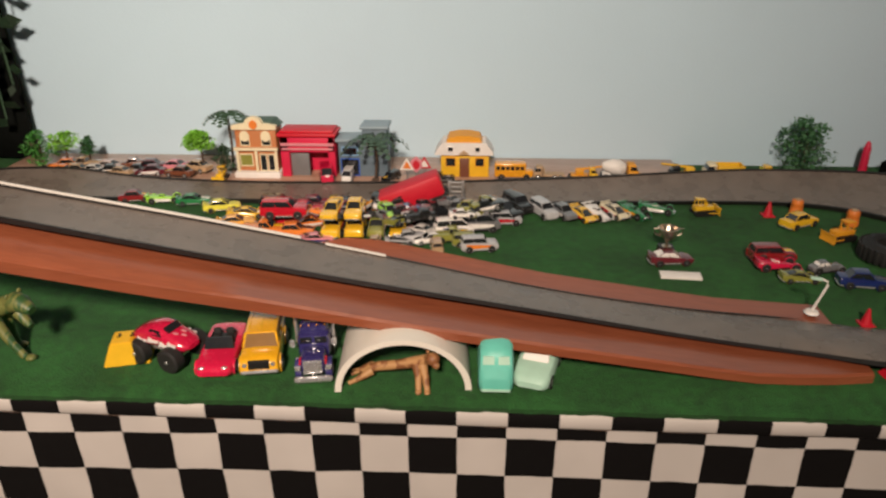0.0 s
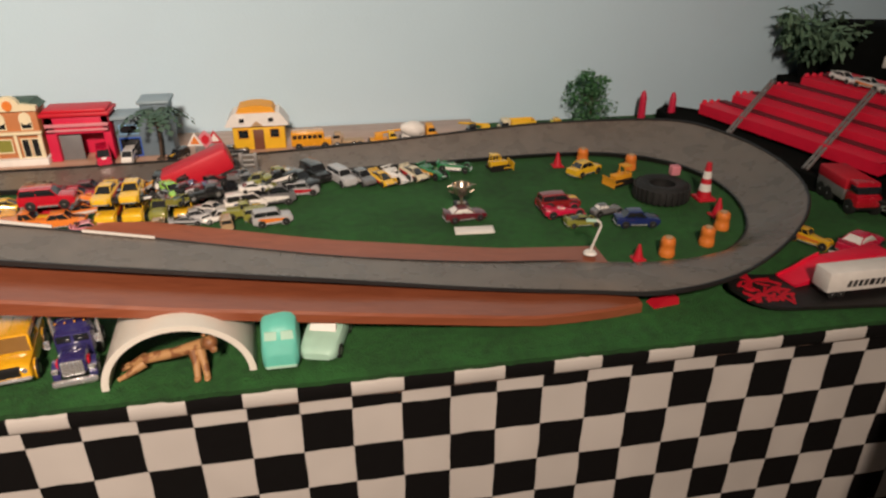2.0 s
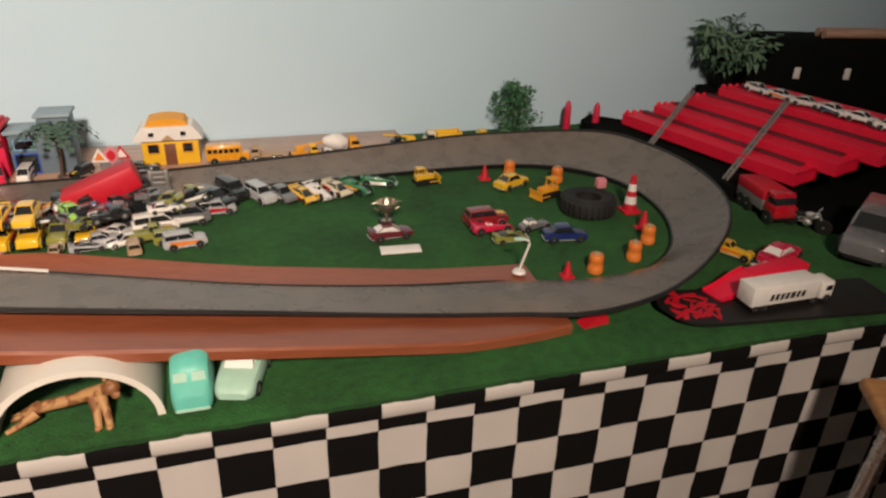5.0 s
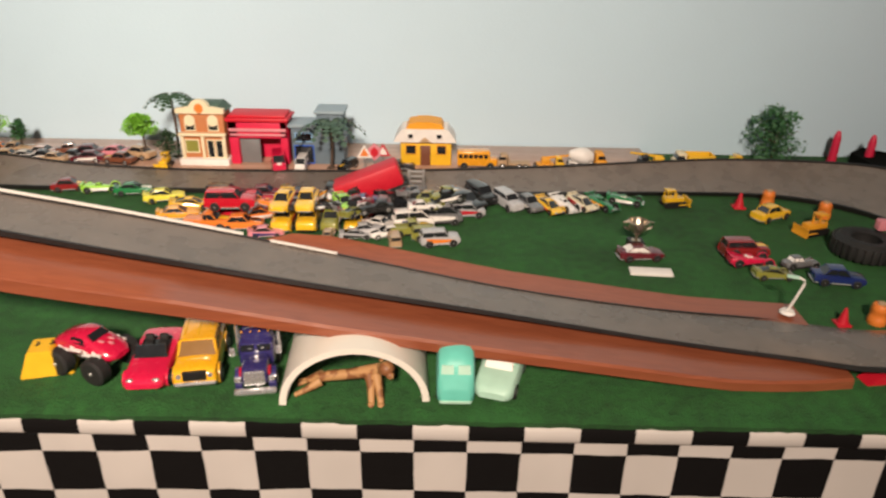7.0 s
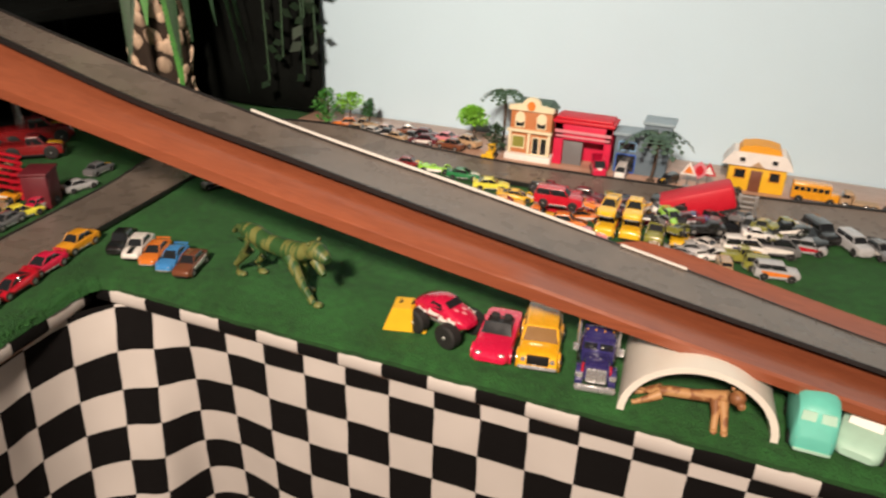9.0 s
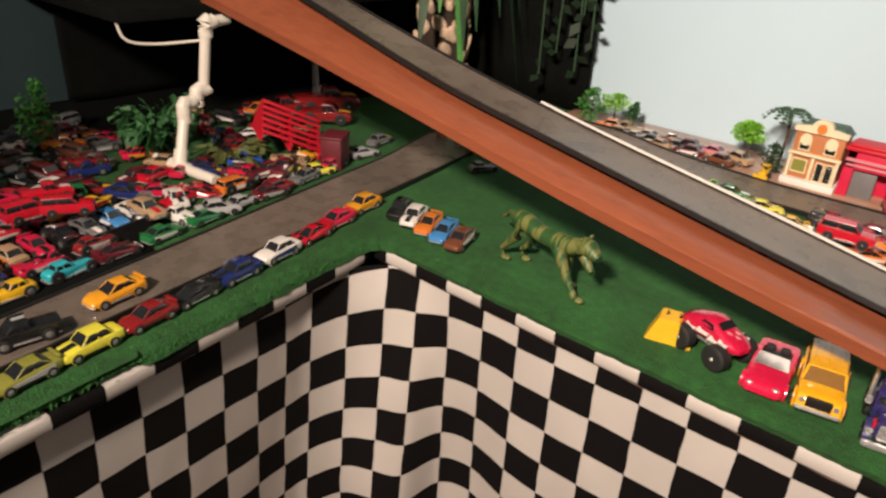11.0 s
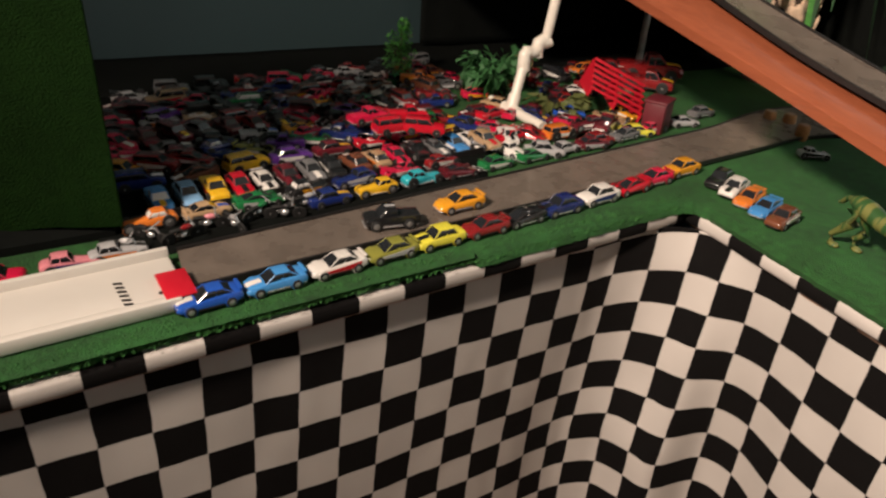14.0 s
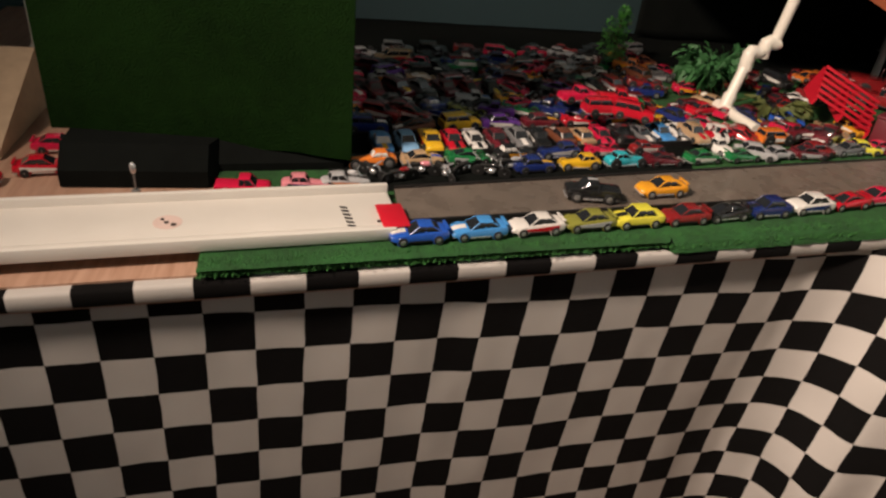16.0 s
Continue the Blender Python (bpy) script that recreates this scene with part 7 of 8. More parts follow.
def stool():
    t = thing("wooden_stool", "orange-brown wooden stool seat on bent steel legs", "chair", pose(1.108, -0.340, 0.0, 0, 0, -27))
    bm = bmesh.new()
    box(bm, -0.20, 0.22, -0.20, 0.20, 0.700, 0.722, 0.010, seg=4)
    part("seat", bm, M["oak"], t)
    for x in (-0.16, 0.18):
        for y in (-0.16, 0.16):
            bm = bmesh.new()
            limb(bm, [(x * 0.6, y * 0.6, 0.690), (x * 0.9, y * 0.9, 0.686), (x, y, 0.660), (x * 1.15, y * 1.15, 0.0)], [0.011] * 4, 12)
            part("leg", bm, M["chrome"], t)


stool()


# ---- parked cars on the side table ----

MIX = ("red", "crimson", "darkred", "black", "grey", "navy", "blue", "yellow", "amber", "orange", "white", "silver", "green", "maroon", "brown", "purple", "sky", "black", "darkred", "tan", "olive", "cyan", "red", "pink")
# darker paints put the shade of the far rows into the cars' colours
SHADED_MIX = ("black", "navy", "maroon", "darkred", "brown", "grey", "black", "purple", "darkred", "black", "crimson", "green", "maroon", "silver")
rng = random.Random(17)


def row(offset, turn, pitch, y0, y1, colours=None, styles=("coupe", "sedan", "wedge", "sedan", "suv", "hotrod", "open", "pickup"), jitter=6, size=0.071):
    y, k = y0, 0
    while y < y1:
        paint = colours[k % len(colours)] if colours else rng.choice(MIX if offset < 0.3 else SHADED_MIX)
        style = rng.choice(styles)
        a = turn + 8.5 + rng.uniform(-jitter, jitter) + (180 if rng.random() < 0.3 else 0)
        L = size * rng.uniform(0.93, 1.05)
        roof = "white" if rng.random() < 0.08 else None
        park(style, paint, far_edge(y) - offset, y, a, length=L, group="parked cars on the side table", big=rng.choice((1, 1, 1.15)), roof=roof)
        y += pitch * rng.uniform(0.95, 1.1)
        k += 1


row(0.046, 90, 0.078, -0.565, 0.16, ("navy", "yellow", "cyan", "maroon", "green", "green", "silver", "darkred", "grey", "crimson", "white"), ("coupe", "wedge", "hotrod", "sedan"), 3)
row(0.090, 90, 0.080, -0.82, -0.30, ("orange", "tan", "green", "black", "navy", "crimson", "darkred"), ("coupe", "wedge", "hotrod", "open"), 6)
row(0.150, 0, 0.0385, -0.80, -0.22, ("sky", "ltblue", "yellow", "red", "white", "maroon", "grey", "black", "brown", "tan", "crimson", "black", "grey", "sky", "white", "navy"), ("coupe", "sedan", "sedan", "pickup"), 3)
row(0.225, 90, 0.078, -0.82, -0.25, ("navy", "brown", "yellow", "purple", "maroon", "red", "crimson", "yellow", "navy"), jitter=8)
row(0.284, 60, 0.052, -0.84, -0.24, jitter=16)
row(0.346, 90, 0.076, -0.84, -0.22, ("crimson", "grey", "black", "silver", "amber", "darkred", "red", "white", "silver"), jitter=16)
row(0.406, 20, 0.046, -0.84, -0.18, jitter=18)
row(0.473, 90, 0.078, -0.84, -0.12, ("maroon", "silver", "tan", "black", "navy", "amber", "black", "white", "black", "grey"), jitter=20)
row(0.535, 70, 0.060, -0.84, -0.10, jitter=25)
row(0.603, 90, 0.080, -0.82, -0.08, ("maroon", "tan", "black", "darkred", "navy", "black", "maroon", "white", "crimson", "black"), jitter=18)
row(0.672, 80, 0.082, -0.80, -0.10, jitter=20)
row(0.316, 95, 0.080, -0.84, -0.20, jitter=22)
row(0.440, 80, 0.070, -0.84, -0.14, jitter=25)
row(0.505, 100, 0.078, -0.84, -0.12, jitter=22)
row(0.570, 75, 0.074, -0.82, -0.10, jitter=25)
row(0.640, 90, 0.080, -0.80, -0.10, jitter=20)
for k, (paint, turn) in enumerate((("silver", 70), ("black", 40), ("darkred", 110), ("pink", 85), ("silver", 20), ("green", 120), ("black", 75), ("silver", 100))):
    y = -0.855 + 0.036 * k
    toy_bike(pose(far_edge(y) - 0.034 - 0.018 * (k % 2), y, T, 0, 0, turn), paint, 0.060, f"small {paint} and chrome toy motorcycle beside the track", "toy motorcycles by the finish board")
for k, (x, y, turn) in enumerate(((-1.147, -0.386, 95), (-1.203, -0.334, 80), (-1.126, -0.334, 60), (-1.211, -0.412, 100))):
    park("pickup" if k % 2 else "suv", "red" if k < 3 else "crimson", x, y, turn, z=T + 0.030, length=0.074, group="red toys piled on the parked cars", label="red toy truck lying on top of parked cars")
# loose cars by the pipe stand and the bend
for style, paint, x, y, turn, L in (
    ("coupe", "lemon", -1.065, 0.110, 80, 0.074), ("suv", "white", -1.067, 0.027, 110, 0.060), ("sedan", "silver", -1.030, -0.134, 70, 0.074), ("wedge", "red", -1.112, -0.116, 40, 0.078), ("coupe", "crimson", -1.163, -0.167, 60, 0.074),
    ("coupe", "red", -1.243, -0.128, 110, 0.080), ("sedan", "navy", -1.191, -0.213, 30, 0.074), ("coupe", "maroon", -1.036, -0.021, 90, 0.070), ("coupe", "darkred", -1.098, 0.190, 100, 0.070), ("sedan", "blue", -1.202, 0.038, 60, 0.070),
    ("wedge", "tan", -1.147, 0.104, 40, 0.070), ("hotrod", "amber", -1.160, 0.151, 10, 0.066), ("coupe", "silver", -1.084, 0.251, 80, 0.068), ("sedan", "grey", -1.123, 0.338, 95, 0.066), ("coupe", "crimson", -1.366, -0.093, 80, 0.078), ("suv", "darkred", -1.420, -0.005, 40, 0.080), ("coupe", "maroon", -1.313, 0.096, 20, 0.074),
):
    park(style, paint, x, y, turn, length=L, group="loose cars by the pipe stand")
rng = random.Random(91)
for k in range(44):
    y = rng.uniform(-0.24, 0.26)
    x = rng.uniform(-1.55, far_edge(y) - 0.075)
    if abs(x + 1.19) < 0.06 and abs(y - 0.14) < 0.08:
        continue
    paint = rng.choice(("red", "crimson", "darkred", "maroon", "black", "darkred", "brown", "white", "tan", "grey", "orange", "navy"))
    style = rng.choice(("coupe", "sedan", "wedge", "hotrod", "open", "pickup", "suv"))
    park(style, paint, x, y, rng.uniform(0, 360), z=T + 0.001 + (0.014 if k % 3 == 0 else 0), length=rng.uniform(0.062, 0.078), group="loose cars by the pipe stand", label=f"{paint} toy car among the clutter by the pipe stand")
for x, y, turn in ((-1.320, 0.352, 40), (-1.434, 0.307, 70), (-1.337, 0.215, 100)):
    park("pickup", "darkred", x, y, turn, z=T + 0.002, length=0.12, label="large dark red toy truck in the shade", big=1.2)
toy_car("suv", "orange", pose(-1.098, -0.054, T + 0.001, 0, 0, 95), "orange toy tractor-like off-roader with big tyres", 0.070, big=1.6)
for style, paint, y, turn in (("hotrod", "silver", -0.862, 96), ("hotrod", "pink", -0.915, 92), ("pickup", "crimson", -1.000, 88)):
    park(style, paint, far_edge(y) - 0.020, y, turn, length=0.072, group="cars behind the finish board")


def shelf_strip(offset, label):
    """Low dark strip that divides two rows of parked cars."""
    bm = bmesh.new()
    rings = []
    for y in (-0.84, -0.5, -0.22):
        x = far_edge(y) - offset
        rings.append([(x - 0.002, y, T), (x + 0.002, y, T), (x + 0.002, y, T + 0.012), (x - 0.002, y, T + 0.012)])
    loft(bm, rings)
    tagged(link_mesh("divider_strip", bm, M["edge"]), label, "strip")


shelf_strip(0.112, "thin black strip dividing the rows of parked cars")


# ---- pipe stand, platform and curtains ----
def pipe_stand():
    t = thing("pipe_stand", "cream plastic pipe stand with elbows holding up the ramp", "pipe stand")
    r = 0.0105
    runs = (
        ((-1.325, -0.083, T + r), (-1.142, -0.066, T + r)),
        ((-1.250, -0.076, T + r), (-1.274, -0.042, 0.856)),
        ((-1.280, -0.024, 0.878), (-1.284, -0.006, 0.880)),
        ((-1.285, 0.012, 0.896), (-1.285, 0.028, 1.008)),
        ((-1.286, 0.040, 1.022), (-1.288, 0.080, 1.026)),
    )
    for a, b in runs:
        bm = bmesh.new()
        tube(bm, a, b, r, seg=16)
        part("pipe", bm, M["pvc"], t)
    for p, q, s in ((runs[1][1], runs[2][0], 1), (runs[2][1], runs[3][0], 1), (runs[3][1], runs[4][0], 1)):
        bm = bmesh.new()
        a, b = Vector(p), Vector(q)
        mid = (a + b) / 2 + Vector((0, -0.006, 0.012))
        limb(bm, smooth_line([a - Vector((0, 0, 0.012)), a, mid, b, b + Vector((0, 0.010, 0.004))], 9), [0.0135] * 9, 14)
        part("elbow", bm, M["pvc"], t)
    bm = bmesh.new()
    d = (Vector(runs[0][1]) - Vector(runs[0][0])).normalized()
    c = Vector((-1.250, -0.076, T + r))
    tube(bm, c - d * 0.024, c + d * 0.024, 0.0135, seg=16)
    tube(bm, c, c + Vector((-0.008, 0.011, 0.03)), 0.0135, seg=16)
    part("tee", bm, M["pvc"], t)


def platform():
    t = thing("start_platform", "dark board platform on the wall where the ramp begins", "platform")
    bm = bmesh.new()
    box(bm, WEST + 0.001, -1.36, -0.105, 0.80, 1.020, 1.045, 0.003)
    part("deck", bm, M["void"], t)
    for x, y in ((-1.478, 0.45), (-1.81, 0.74)):
        bm = bmesh.new()
        tube(bm, (x, y, T), (x, y, 1.020), 0.009, seg=10)
        part("post", bm, M["steel"], t)
    bm = bmesh.new()
    limb(bm, smooth_line([(-1.375, -0.100, 1.021), (-1.368, -0.090, 0.989), (-1.350, -0.045, 0.980), (-1.308, 0.030, 0.986)], 14), [0.0028] * 14, 8)
    part("cable", bm, M["pvc"], t, "white cable")


def hanging_cloth(name, points, z0, z1, material, label, wave=0.012, n=60):
    bm = bmesh.new()
    line = smooth_line(points, n)
    rows = []
    for k in range(13):
        h = k / 12
        r = []
        for i, p in enumerate(line):
            q = line[min(i + 1, n - 1)] - line[max(i - 1, 0)]
            nn = Vector((-q.y, q.x, 0)).normalized()
            j = wave * noise.noise(Vector((i * 0.16, h * 1.2, z0 * 7))) * (1 - 0.4 * h)
            r.append(p + nn * j + Vector((0, 0, z0 + (z1 - z0) * h + (0.010 * noise.noise(Vector((i * 0.09, 3, 1))) if k == 0 else 0))))
        rows.append(r)
    vs = [[bm.verts.new(v) for v in r] for r in rows]
    for a, b in zip(vs, vs[1:]):
        for i in range(n - 1):
            bm.faces.new((a[i], a[i + 1], b[i + 1], b[i]))
    ob = link_mesh(name, bm, material, smooth=80)
    solid = ob.modifiers.new("thickness", "SOLIDIFY")
    solid.thickness = 0.004
    tagged(ob, label, "curtain")


def green_panel():
    t = thing("green_panel", "green felt panel, colour darkened for shade, on a black foot", "panel")
    bm = bmesh.new()
    a, b = Vector((-0.961, -0.851, 0)), Vector((-1.010, -1.269, 0))
    rings = []
    d = (b - a).normalized()
    n = Vector((d.y, -d.x, 0))
    for i in range(31):
        f = i / 30
        p = a.lerp(b, f)
        z = 0.776 + 0.016 * f + 0.006 * math.sin(f * 2.6) + 0.004 * noise.noise(Vector((f * 8, 2, 0)))
        # unseen upper part, made this tall to shade the parked cars
        top = 1.47
        rings.append([p + Vector((0, 0, z)), p + n * 0.0 + Vector((0, 0, top)), p - n * 0.014 + Vector((0, 0, top)), p - n * 0.014 + Vector((0, 0, z))])
    loft(bm, rings)
    part("felt", bm, M["curtain"], t)
    bm = bmesh.new()
    loft(bm, [[(x, y, T - 0.012), (x, y, T + 0.012), (x - 0.03, y, T + 0.040), (x - 0.10, y, T + 0.040), (x - 0.10, y, T - 0.012)] for x, y in ((-0.955, -0.863), (-0.942, -1.040), (-0.914, -1.052), (-0.912, -1.245))])
    part("foot", bm, M["void"], t, "black foot")


pipe_stand()
platform()
green_panel()
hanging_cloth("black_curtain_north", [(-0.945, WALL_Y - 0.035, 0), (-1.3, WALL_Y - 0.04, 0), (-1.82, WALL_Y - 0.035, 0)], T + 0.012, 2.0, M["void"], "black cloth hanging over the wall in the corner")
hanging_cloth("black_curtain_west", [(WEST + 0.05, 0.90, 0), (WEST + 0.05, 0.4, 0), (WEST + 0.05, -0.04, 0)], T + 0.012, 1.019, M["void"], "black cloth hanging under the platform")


def bark_trunk():
    """Tall artificial palm trunk with pale chips, and hanging strap leaves."""
    t = thing("artificial_palm", "tall artificial palm trunk with pale bark chips and strap leaves", "plant", pose(-1.315, 0.760, T))
    bm = bmesh.new()
    limb(bm, [(0, 0, 0), (0, 0, 0.3), (0.01, 0, 0.6), (0, 0, 0.95)], [0.070, 0.066, 0.064, 0.058], 18)
    part("trunk", bm, mat("dark_bark", (0.035, 0.022, 0.014), 0.85, vary=0.4, scale=60), t)
    chip = mat("pale_bark", (0.62, 0.46, 0.33), 0.75, vary=0.35, scale=90, spread=0.25)
    rng = random.Random(31)
    base = None
    for k in range(340):
        a, z = rng.uniform(0, 6.283), rng.uniform(0.02, 0.92)
        bm = bmesh.new()
        ball(bm, (0, 0, 0), 0.0170 * rng.uniform(0.6, 1.35), 7, 0, (0.5, 0.9, 1.25))
        bmesh.ops.rotate(bm, cent=(0, 0, 0), matrix=Euler((rng.uniform(-0.5, 0.5), 0.35, a)).to_matrix(), verts=bm.verts)
        bmesh.ops.translate(bm, verts=bm.verts, vec=((0.068 - 0.008 * z) * math.cos(a), (0.068 - 0.008 * z) * math.sin(a), z))
        part("bark_chip", bm, chip, t)
    for k in range(56):
        bm = bmesh.new()
        a, L = rng.uniform(0, 6.283), rng.uniform(0.22, 0.60)
        d = Vector((math.cos(a), math.sin(a), 0))
        side = Vector((-d.y, d.x, 0))
        z0 = rng.uniform(0.42, 0.95)
        pts = [Vector((0, 0, z0)) + d * (0.07 + 0.15 * f) + Vector((0, 0, 0.10 * f - L * f * f)) for f in (0, 0.25, 0.5, 0.75, 1)]
        ws = [q * (1.6 if k % 4 == 0 else 1.0) for q in (0.008, 0.019, 0.023, 0.015, 0.001)]
        rows = [(bm.verts.new(p - side * w), bm.verts.new(p + Vector((0, 0, 0.004))), bm.verts.new(p + side * w)) for p, w in zip(pts, ws)]
        for u, v in zip(rows, rows[1:]):
            for i in (0, 1):
                bm.faces.new((u[i], u[i + 1], v[i + 1], v[i]))
        part("strap_leaf", bm, LEAF["bright" if k % 9 == 0 else "dark"], t)


bark_trunk()
toy_tree(pose(-1.535, -0.212, T), 0.135, 0.046, "bright", "slender bright green toy tree among the parked cars", 41, 1100, 0.12)
fern(pose(-1.385, -0.045, T - 0.005) @ Matrix.Diagonal((0.85, 0.85, 1.7, 1)), "low bushy green plant beside the pipe stand", 42, 34, 0.085, "mid")
fern(pose(-1.238, 0.030, T - 0.005), "small bushy olive plant near the pipe stand", 43, 18, 0.055, "moss")


def red_rack():
    t = thing("red_rack", "red plastic toy rack with slanting slats", "toy rack", pose(-1.165, 0.118, T + 0.027, 0, 24, 63) @ Matrix.Scale(0.86, 4))
    for k in range(6):
        bm = bmesh.new()
        box(bm, -0.075, 0.075, -0.006 + 0.018 * k, 0.006 + 0.018 * k, 0.018 + 0.010 * k, 0.024 + 0.010 * k, 0.001)
        part("slat", bm, P["matte_red"], t)
    for x in (-0.072, 0.0, 0.072):
        bm = bmesh.new()
        loft(bm, [[(x + s, -0.012, 0), (x + s, 0.105, 0), (x + s, 0.105, 0.066), (x + s, -0.012, 0.016)] for s in (-0.003, 0.003)])
        part("bracket", bm, P["matte_red"], t)


def red_box():
    t = thing("red_box", "small dark red toy box beside the track bend", "toy box", pose(-1.083, 0.172, T, 0, 0, 30))
    bm = bmesh.new()
    box(bm, -0.022, 0.022, -0.028, 0.028, 0, 0.062, 0.003)
    part("body", bm, P["matte_maroon"], t)
    bm = bmesh.new()
    box(bm, -0.024, 0.024, -0.030, 0.030, 0.062, 0.068, 0.002)
    part("lid", bm, P["matte_maroon"], t)


def ivy(x, y, z0, z1, seed):
    """Dark artificial ivy trailing down beside the black cloth."""
    rng = random.Random(seed)
    t = thing("artificial_ivy", "dark green artificial ivy trailing beside the black cloth", "plant", pose(x, y, 0), "trailing ivy strands")
    line = smooth_line([(0, 0, z1), (0.02 * rng.uniform(-1, 1), 0, 0.5 * (z0 + z1)), (0.03 * rng.uniform(-1, 1), 0, z0)], 26)
    bm = bmesh.new()
    limb(bm, line, [0.0022] * 26, 6)
    part("stem", bm, LEAF["dark"], t)
    for p in line[::1]:
        bm = bmesh.new()
        a, L = rng.uniform(0, 6.283), rng.uniform(0.025, 0.050)
        d = Vector((math.cos(a), 0.5 * math.sin(a), rng.uniform(-0.9, 0.1))).normalized()
        side = d.cross(Vector((0, 1, 0.2))).normalized()
        q = [bm.verts.new(v) for v in (p, p + d * L * 0.45 + side * L * 0.33, p + d * L, p + d * L * 0.45 - side * L * 0.33)]
        bm.faces.new((q[0], q[1], q[2]))
        bm.faces.new((q[0], q[2], q[3]))
        part("ivy_leaf", bm, LEAF["ivy"], t, smooth=0)


for k, (x, y, z0) in enumerate(((-0.929, 0.870, 0.96), (-0.962, 0.865, 0.88), (-0.901, 0.876, 1.10), (-1.000, 0.855, 0.92), (-1.059, 0.845, 0.86), (-0.934, 0.856, 1.02))):
    ivy(x, y, z0, 1.90, 60 + k)
for x, y in ((-1.035, 0.449), (-1.005, 0.476), (-0.945, 0.446)):
    t = thing("toy_drum", "small tan wooden toy drum in the shade of the ramp", "toy drum", pose(x, y, T), "drums under the ramp")
    bm = bmesh.new()
    limb(bm, [(0, 0, 0), (0, 0, 0.006), (0, 0, 0.016), (0, 0, 0.027), (0, 0, 0.032)], [0.0115, 0.0130, 0.0138, 0.0130, 0.0115], 14)
    part("drum", bm, M["oak"], t)
    bm = bmesh.new()
    tube(bm, (0, 0, 0.032), (0, 0, 0.0335), 0.0085, seg=12)
    part("lid", bm, M["pine"], t)
toy_car("hotrod", "silver", pose(-0.858, 0.376, T + 0.001, 0, 0, 60), "silver toy hot rod in the shade of the ramp", 0.062)

def shade_sheet():
    """Added black sheet over the carpet, standing in for the shade along the wall."""
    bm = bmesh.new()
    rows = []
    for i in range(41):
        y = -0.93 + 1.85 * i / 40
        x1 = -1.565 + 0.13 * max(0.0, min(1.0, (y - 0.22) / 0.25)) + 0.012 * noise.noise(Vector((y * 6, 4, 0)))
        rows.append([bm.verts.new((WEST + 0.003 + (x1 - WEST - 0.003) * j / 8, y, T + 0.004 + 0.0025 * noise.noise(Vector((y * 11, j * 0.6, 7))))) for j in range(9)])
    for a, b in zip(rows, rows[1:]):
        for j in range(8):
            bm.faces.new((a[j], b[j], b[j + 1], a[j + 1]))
    ob = link_mesh("black_sheet", bm, M["void"], smooth=80)
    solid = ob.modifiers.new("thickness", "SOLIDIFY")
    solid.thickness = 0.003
    tagged(ob, "creased black sheet added for the shade along the wall", "cloth")


shade_sheet()


def gap_shade_mat():
    """Added thin black sheet for the shade in the gaps between the parked cars."""
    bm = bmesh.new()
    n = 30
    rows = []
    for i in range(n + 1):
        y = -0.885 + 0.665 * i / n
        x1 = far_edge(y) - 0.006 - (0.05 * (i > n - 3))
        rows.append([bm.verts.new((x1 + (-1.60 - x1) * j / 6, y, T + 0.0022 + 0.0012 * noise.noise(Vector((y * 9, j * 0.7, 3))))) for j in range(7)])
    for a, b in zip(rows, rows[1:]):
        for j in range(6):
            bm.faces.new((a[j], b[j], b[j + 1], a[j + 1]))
    ob = link_mesh("gap_shade", bm, M["void"], smooth=80)
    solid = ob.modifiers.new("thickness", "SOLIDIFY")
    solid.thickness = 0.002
    tagged(ob, "thin black sheet added for the shade between parked toy cars", "mat")


gap_shade_mat()
red_rack()
red_box()
park("pickup", "darkred", -1.403, 0.423, 60, length=0.16, label="large dark red toy pickup in the shade", z=T + 0.001)


# ---- end of the side table ----
def tan_ramp():
    t = thing("tan_ramp", "tan cardboard ramp with black dots and red patches", "toy ramp", pose(-1.056, -1.406, T - 0.013, 0, 0, -90))
    bm = bmesh.new()
    loft(bm, [[(x, -0.15, 0.0), (x, 0.06, 0.0), (x, 0.06, 0.010), (x, -0.15, 0.10)] for x in (-0.06, 0.075)])
    part("ramp", bm, mat("tan_card", (0.45, 0.33, 0.22), 0.7, vary=0.15), t)
    for k in range(8):
        bm = bmesh.new()
        x, y = -0.045 + 0.022 * (k % 3), 0.02 - 0.02 * (k // 3)
        tube(bm, (x, y, 0.027 - 0.43 * y), (x, y, 0.029 - 0.43 * y), 0.005, seg=10)
        part("dot", bm, M["edge"], t, "black dot")
    bm = bmesh.new()
    box(bm, -0.03, 0.05, 0.035, 0.062, 0.012, 0.024, 0.002)
    part("patch", bm, P["matte_red"], t, "red patch")


def column():
    t = thing("white_column", "white turned column at the end of the table", "column", pose(-1.383, -1.380, T - 0.014))
    bm = bmesh.new()
    rings = [[(r * math.cos(a), r * math.sin(a), z) for a in [6.283 * k / 20 for k in range(20)]] for z, r in ((0, 0.045), (0.02, 0.045), (0.03, 0.034), (0.05, 0.036), (0.06, 0.030), (0.35, 0.028), (0.36, 0.036), (0.38, 0.036))]
    loft(bm, rings)
    part("shaft", bm, M["pvc"], t)


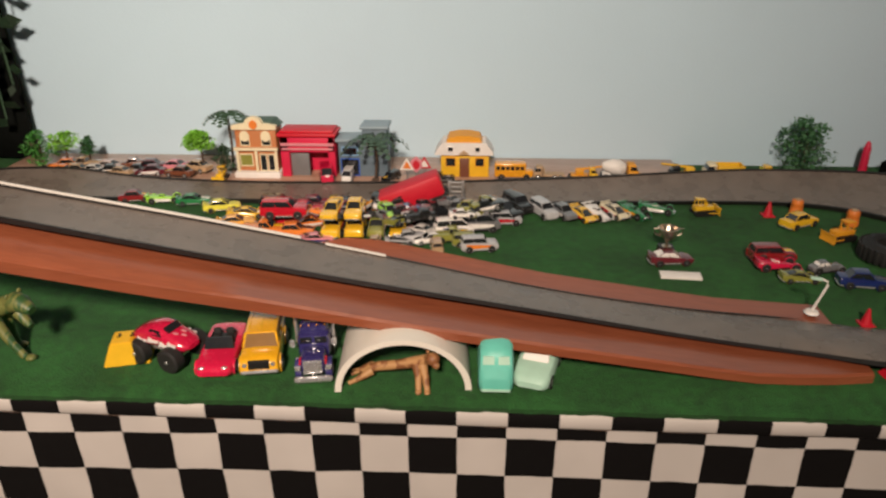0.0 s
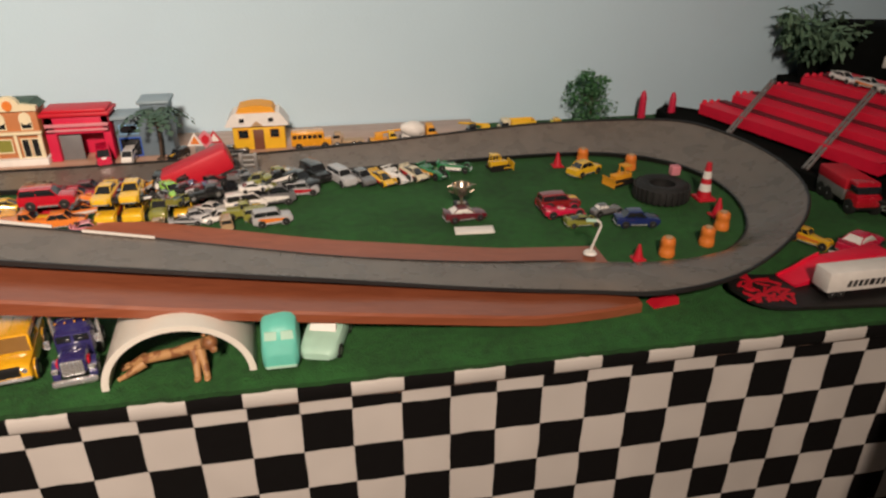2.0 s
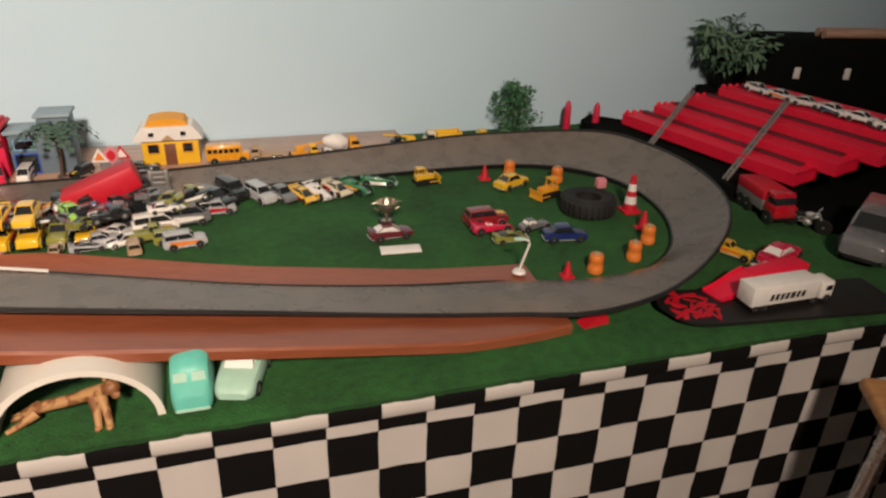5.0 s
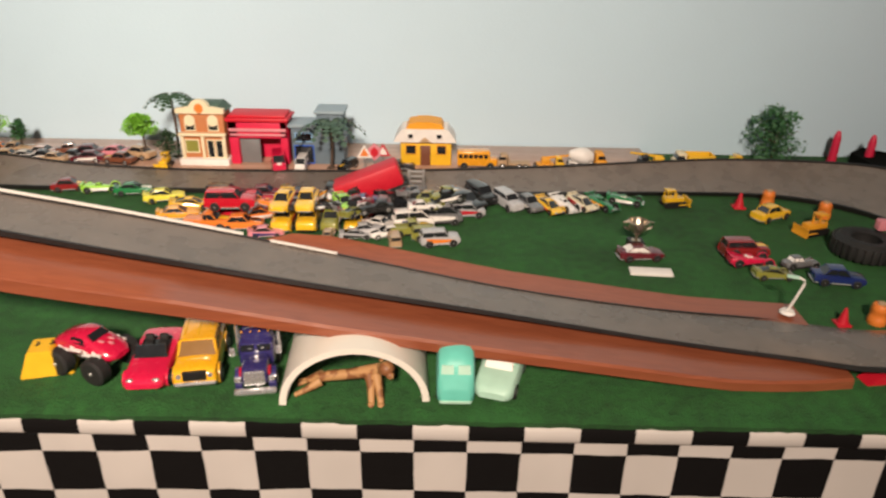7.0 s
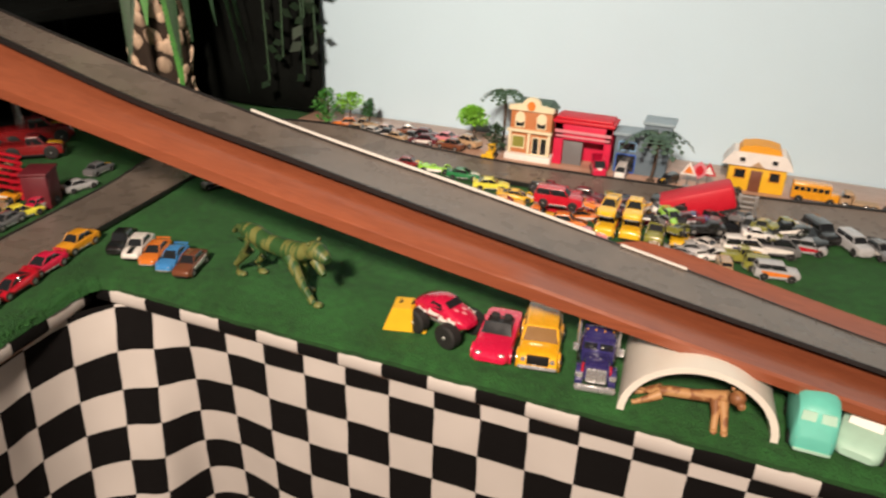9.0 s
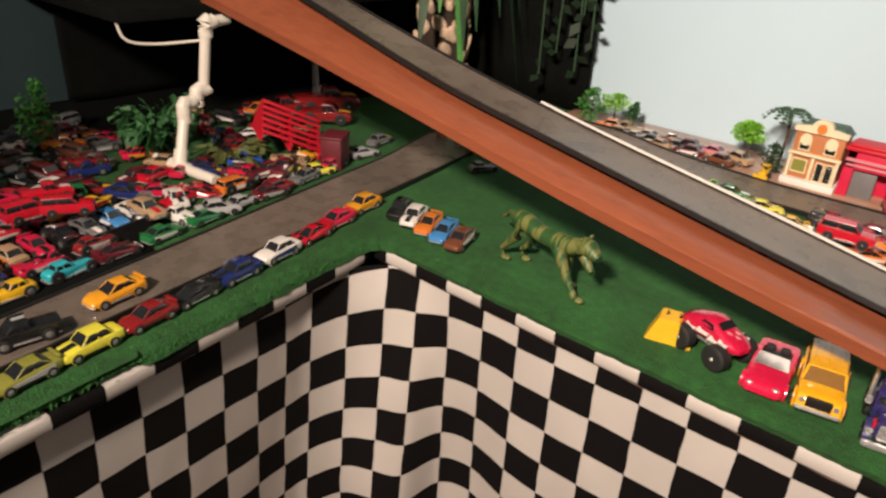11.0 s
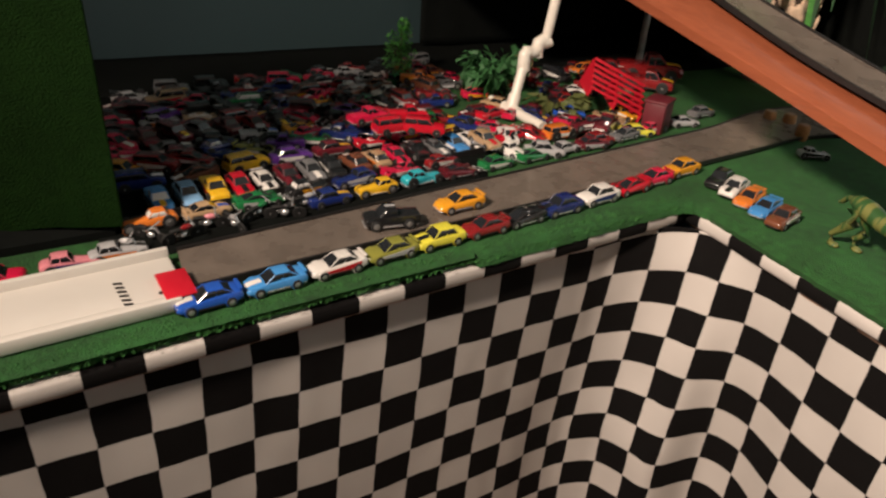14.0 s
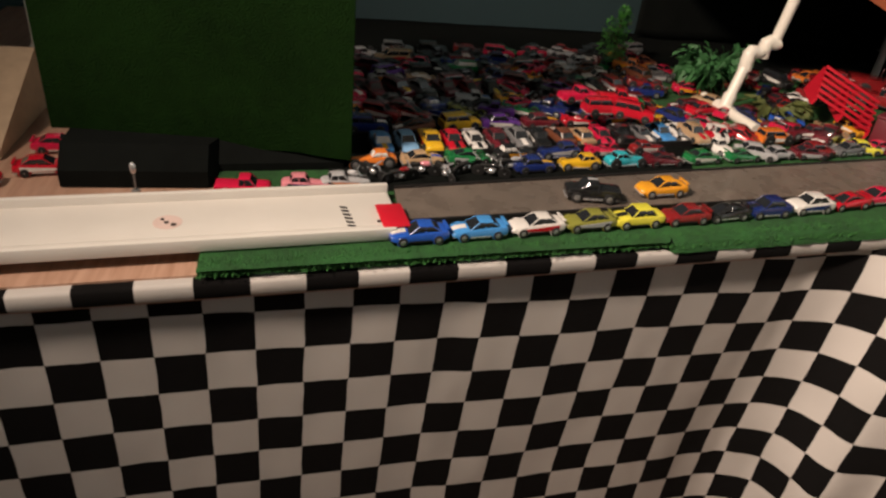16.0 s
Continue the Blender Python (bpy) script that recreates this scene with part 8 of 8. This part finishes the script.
def marker():
    t = thing("silver_marker", "tiny silver marker pin behind the finish board", "marker", pose(-0.878, -1.140, T))
    bm = bmesh.new()
    tube(bm, (0, 0, 0), (0, 0, 0.026), 0.0012, seg=8)
    tube(bm, (0, 0, 0), (0, 0, 0.002), 0.006, seg=10)
    part("pin", bm, M["steel"], t)
    bm = bmesh.new()
    ball(bm, (0, 0, 0.034), 0.005, 10, 0, (0.7, 0.9, 1.7))
    part("head", bm, M["chrome"], t)


tan_ramp()
column()
marker()
park("coupe", "red", -0.959, -1.277, 100, length=0.075, label="red toy car at the end of the side table", z=T - 0.013)
park("coupe", "crimson", -1.033, -1.276, 95, length=0.075, label="red toy car standing on the bare board", z=T - 0.013)
park("sedan", "red", -0.921, -1.355, 90, length=0.070, label="red toy saloon on the bare board", z=T - 0.013)


# ---- loose carpet fibres along the side table's edge ----
def fibres():
    rng = random.Random(77)
    verts, faces = [], []
    for _ in range(5200):
        y = rng.uniform(-1.04, 0.0)
        x = edge_x(y) - 0.002 + rng.uniform(-0.034, 0.009) * rng.random()
        z = T - 0.002 if x < edge_x(y) - 0.010 else T - 0.008
        a, h, w = rng.uniform(0, 6.283), rng.uniform(0.003, 0.0075), 0.0007
        dx, dy = math.cos(a) * 0.003, math.sin(a) * 0.003
        n = len(verts)
        verts += [(x - w * math.sin(a), y + w * math.cos(a), z), (x + w * math.sin(a), y - w * math.cos(a), z), (x + dx, y + dy, z + h)]
        faces.append((n, n + 1, n + 2))
    for _ in range(2600):
        x = rng.uniform(-0.76, 1.4)
        y = 0.006 + rng.uniform(-0.003, 0.012) * rng.random()
        z = T - 0.002 if y > 0.010 else T - 0.006
        a, h, w = rng.uniform(0, 6.283), rng.uniform(0.002, 0.0055), 0.0007
        n = len(verts)
        verts += [(x - w * math.sin(a), y + w * math.cos(a), z), (x + w * math.sin(a), y - w * math.cos(a), z), (x + math.cos(a) * 0.002, y + math.sin(a) * 0.002, z + h)]
        faces.append((n, n + 1, n + 2))
    me = bpy.data.meshes.new("carpet_fibres")
    me.from_pydata(verts, [], faces)
    me.materials.append(mat("green_fibre", (0.035, 0.150, 0.030), 0.9, vary=0.4, scale=200))
    tagged(new("carpet_fibres", me), "loose green fibres along the carpet edge", kind="stuff")


fibres()
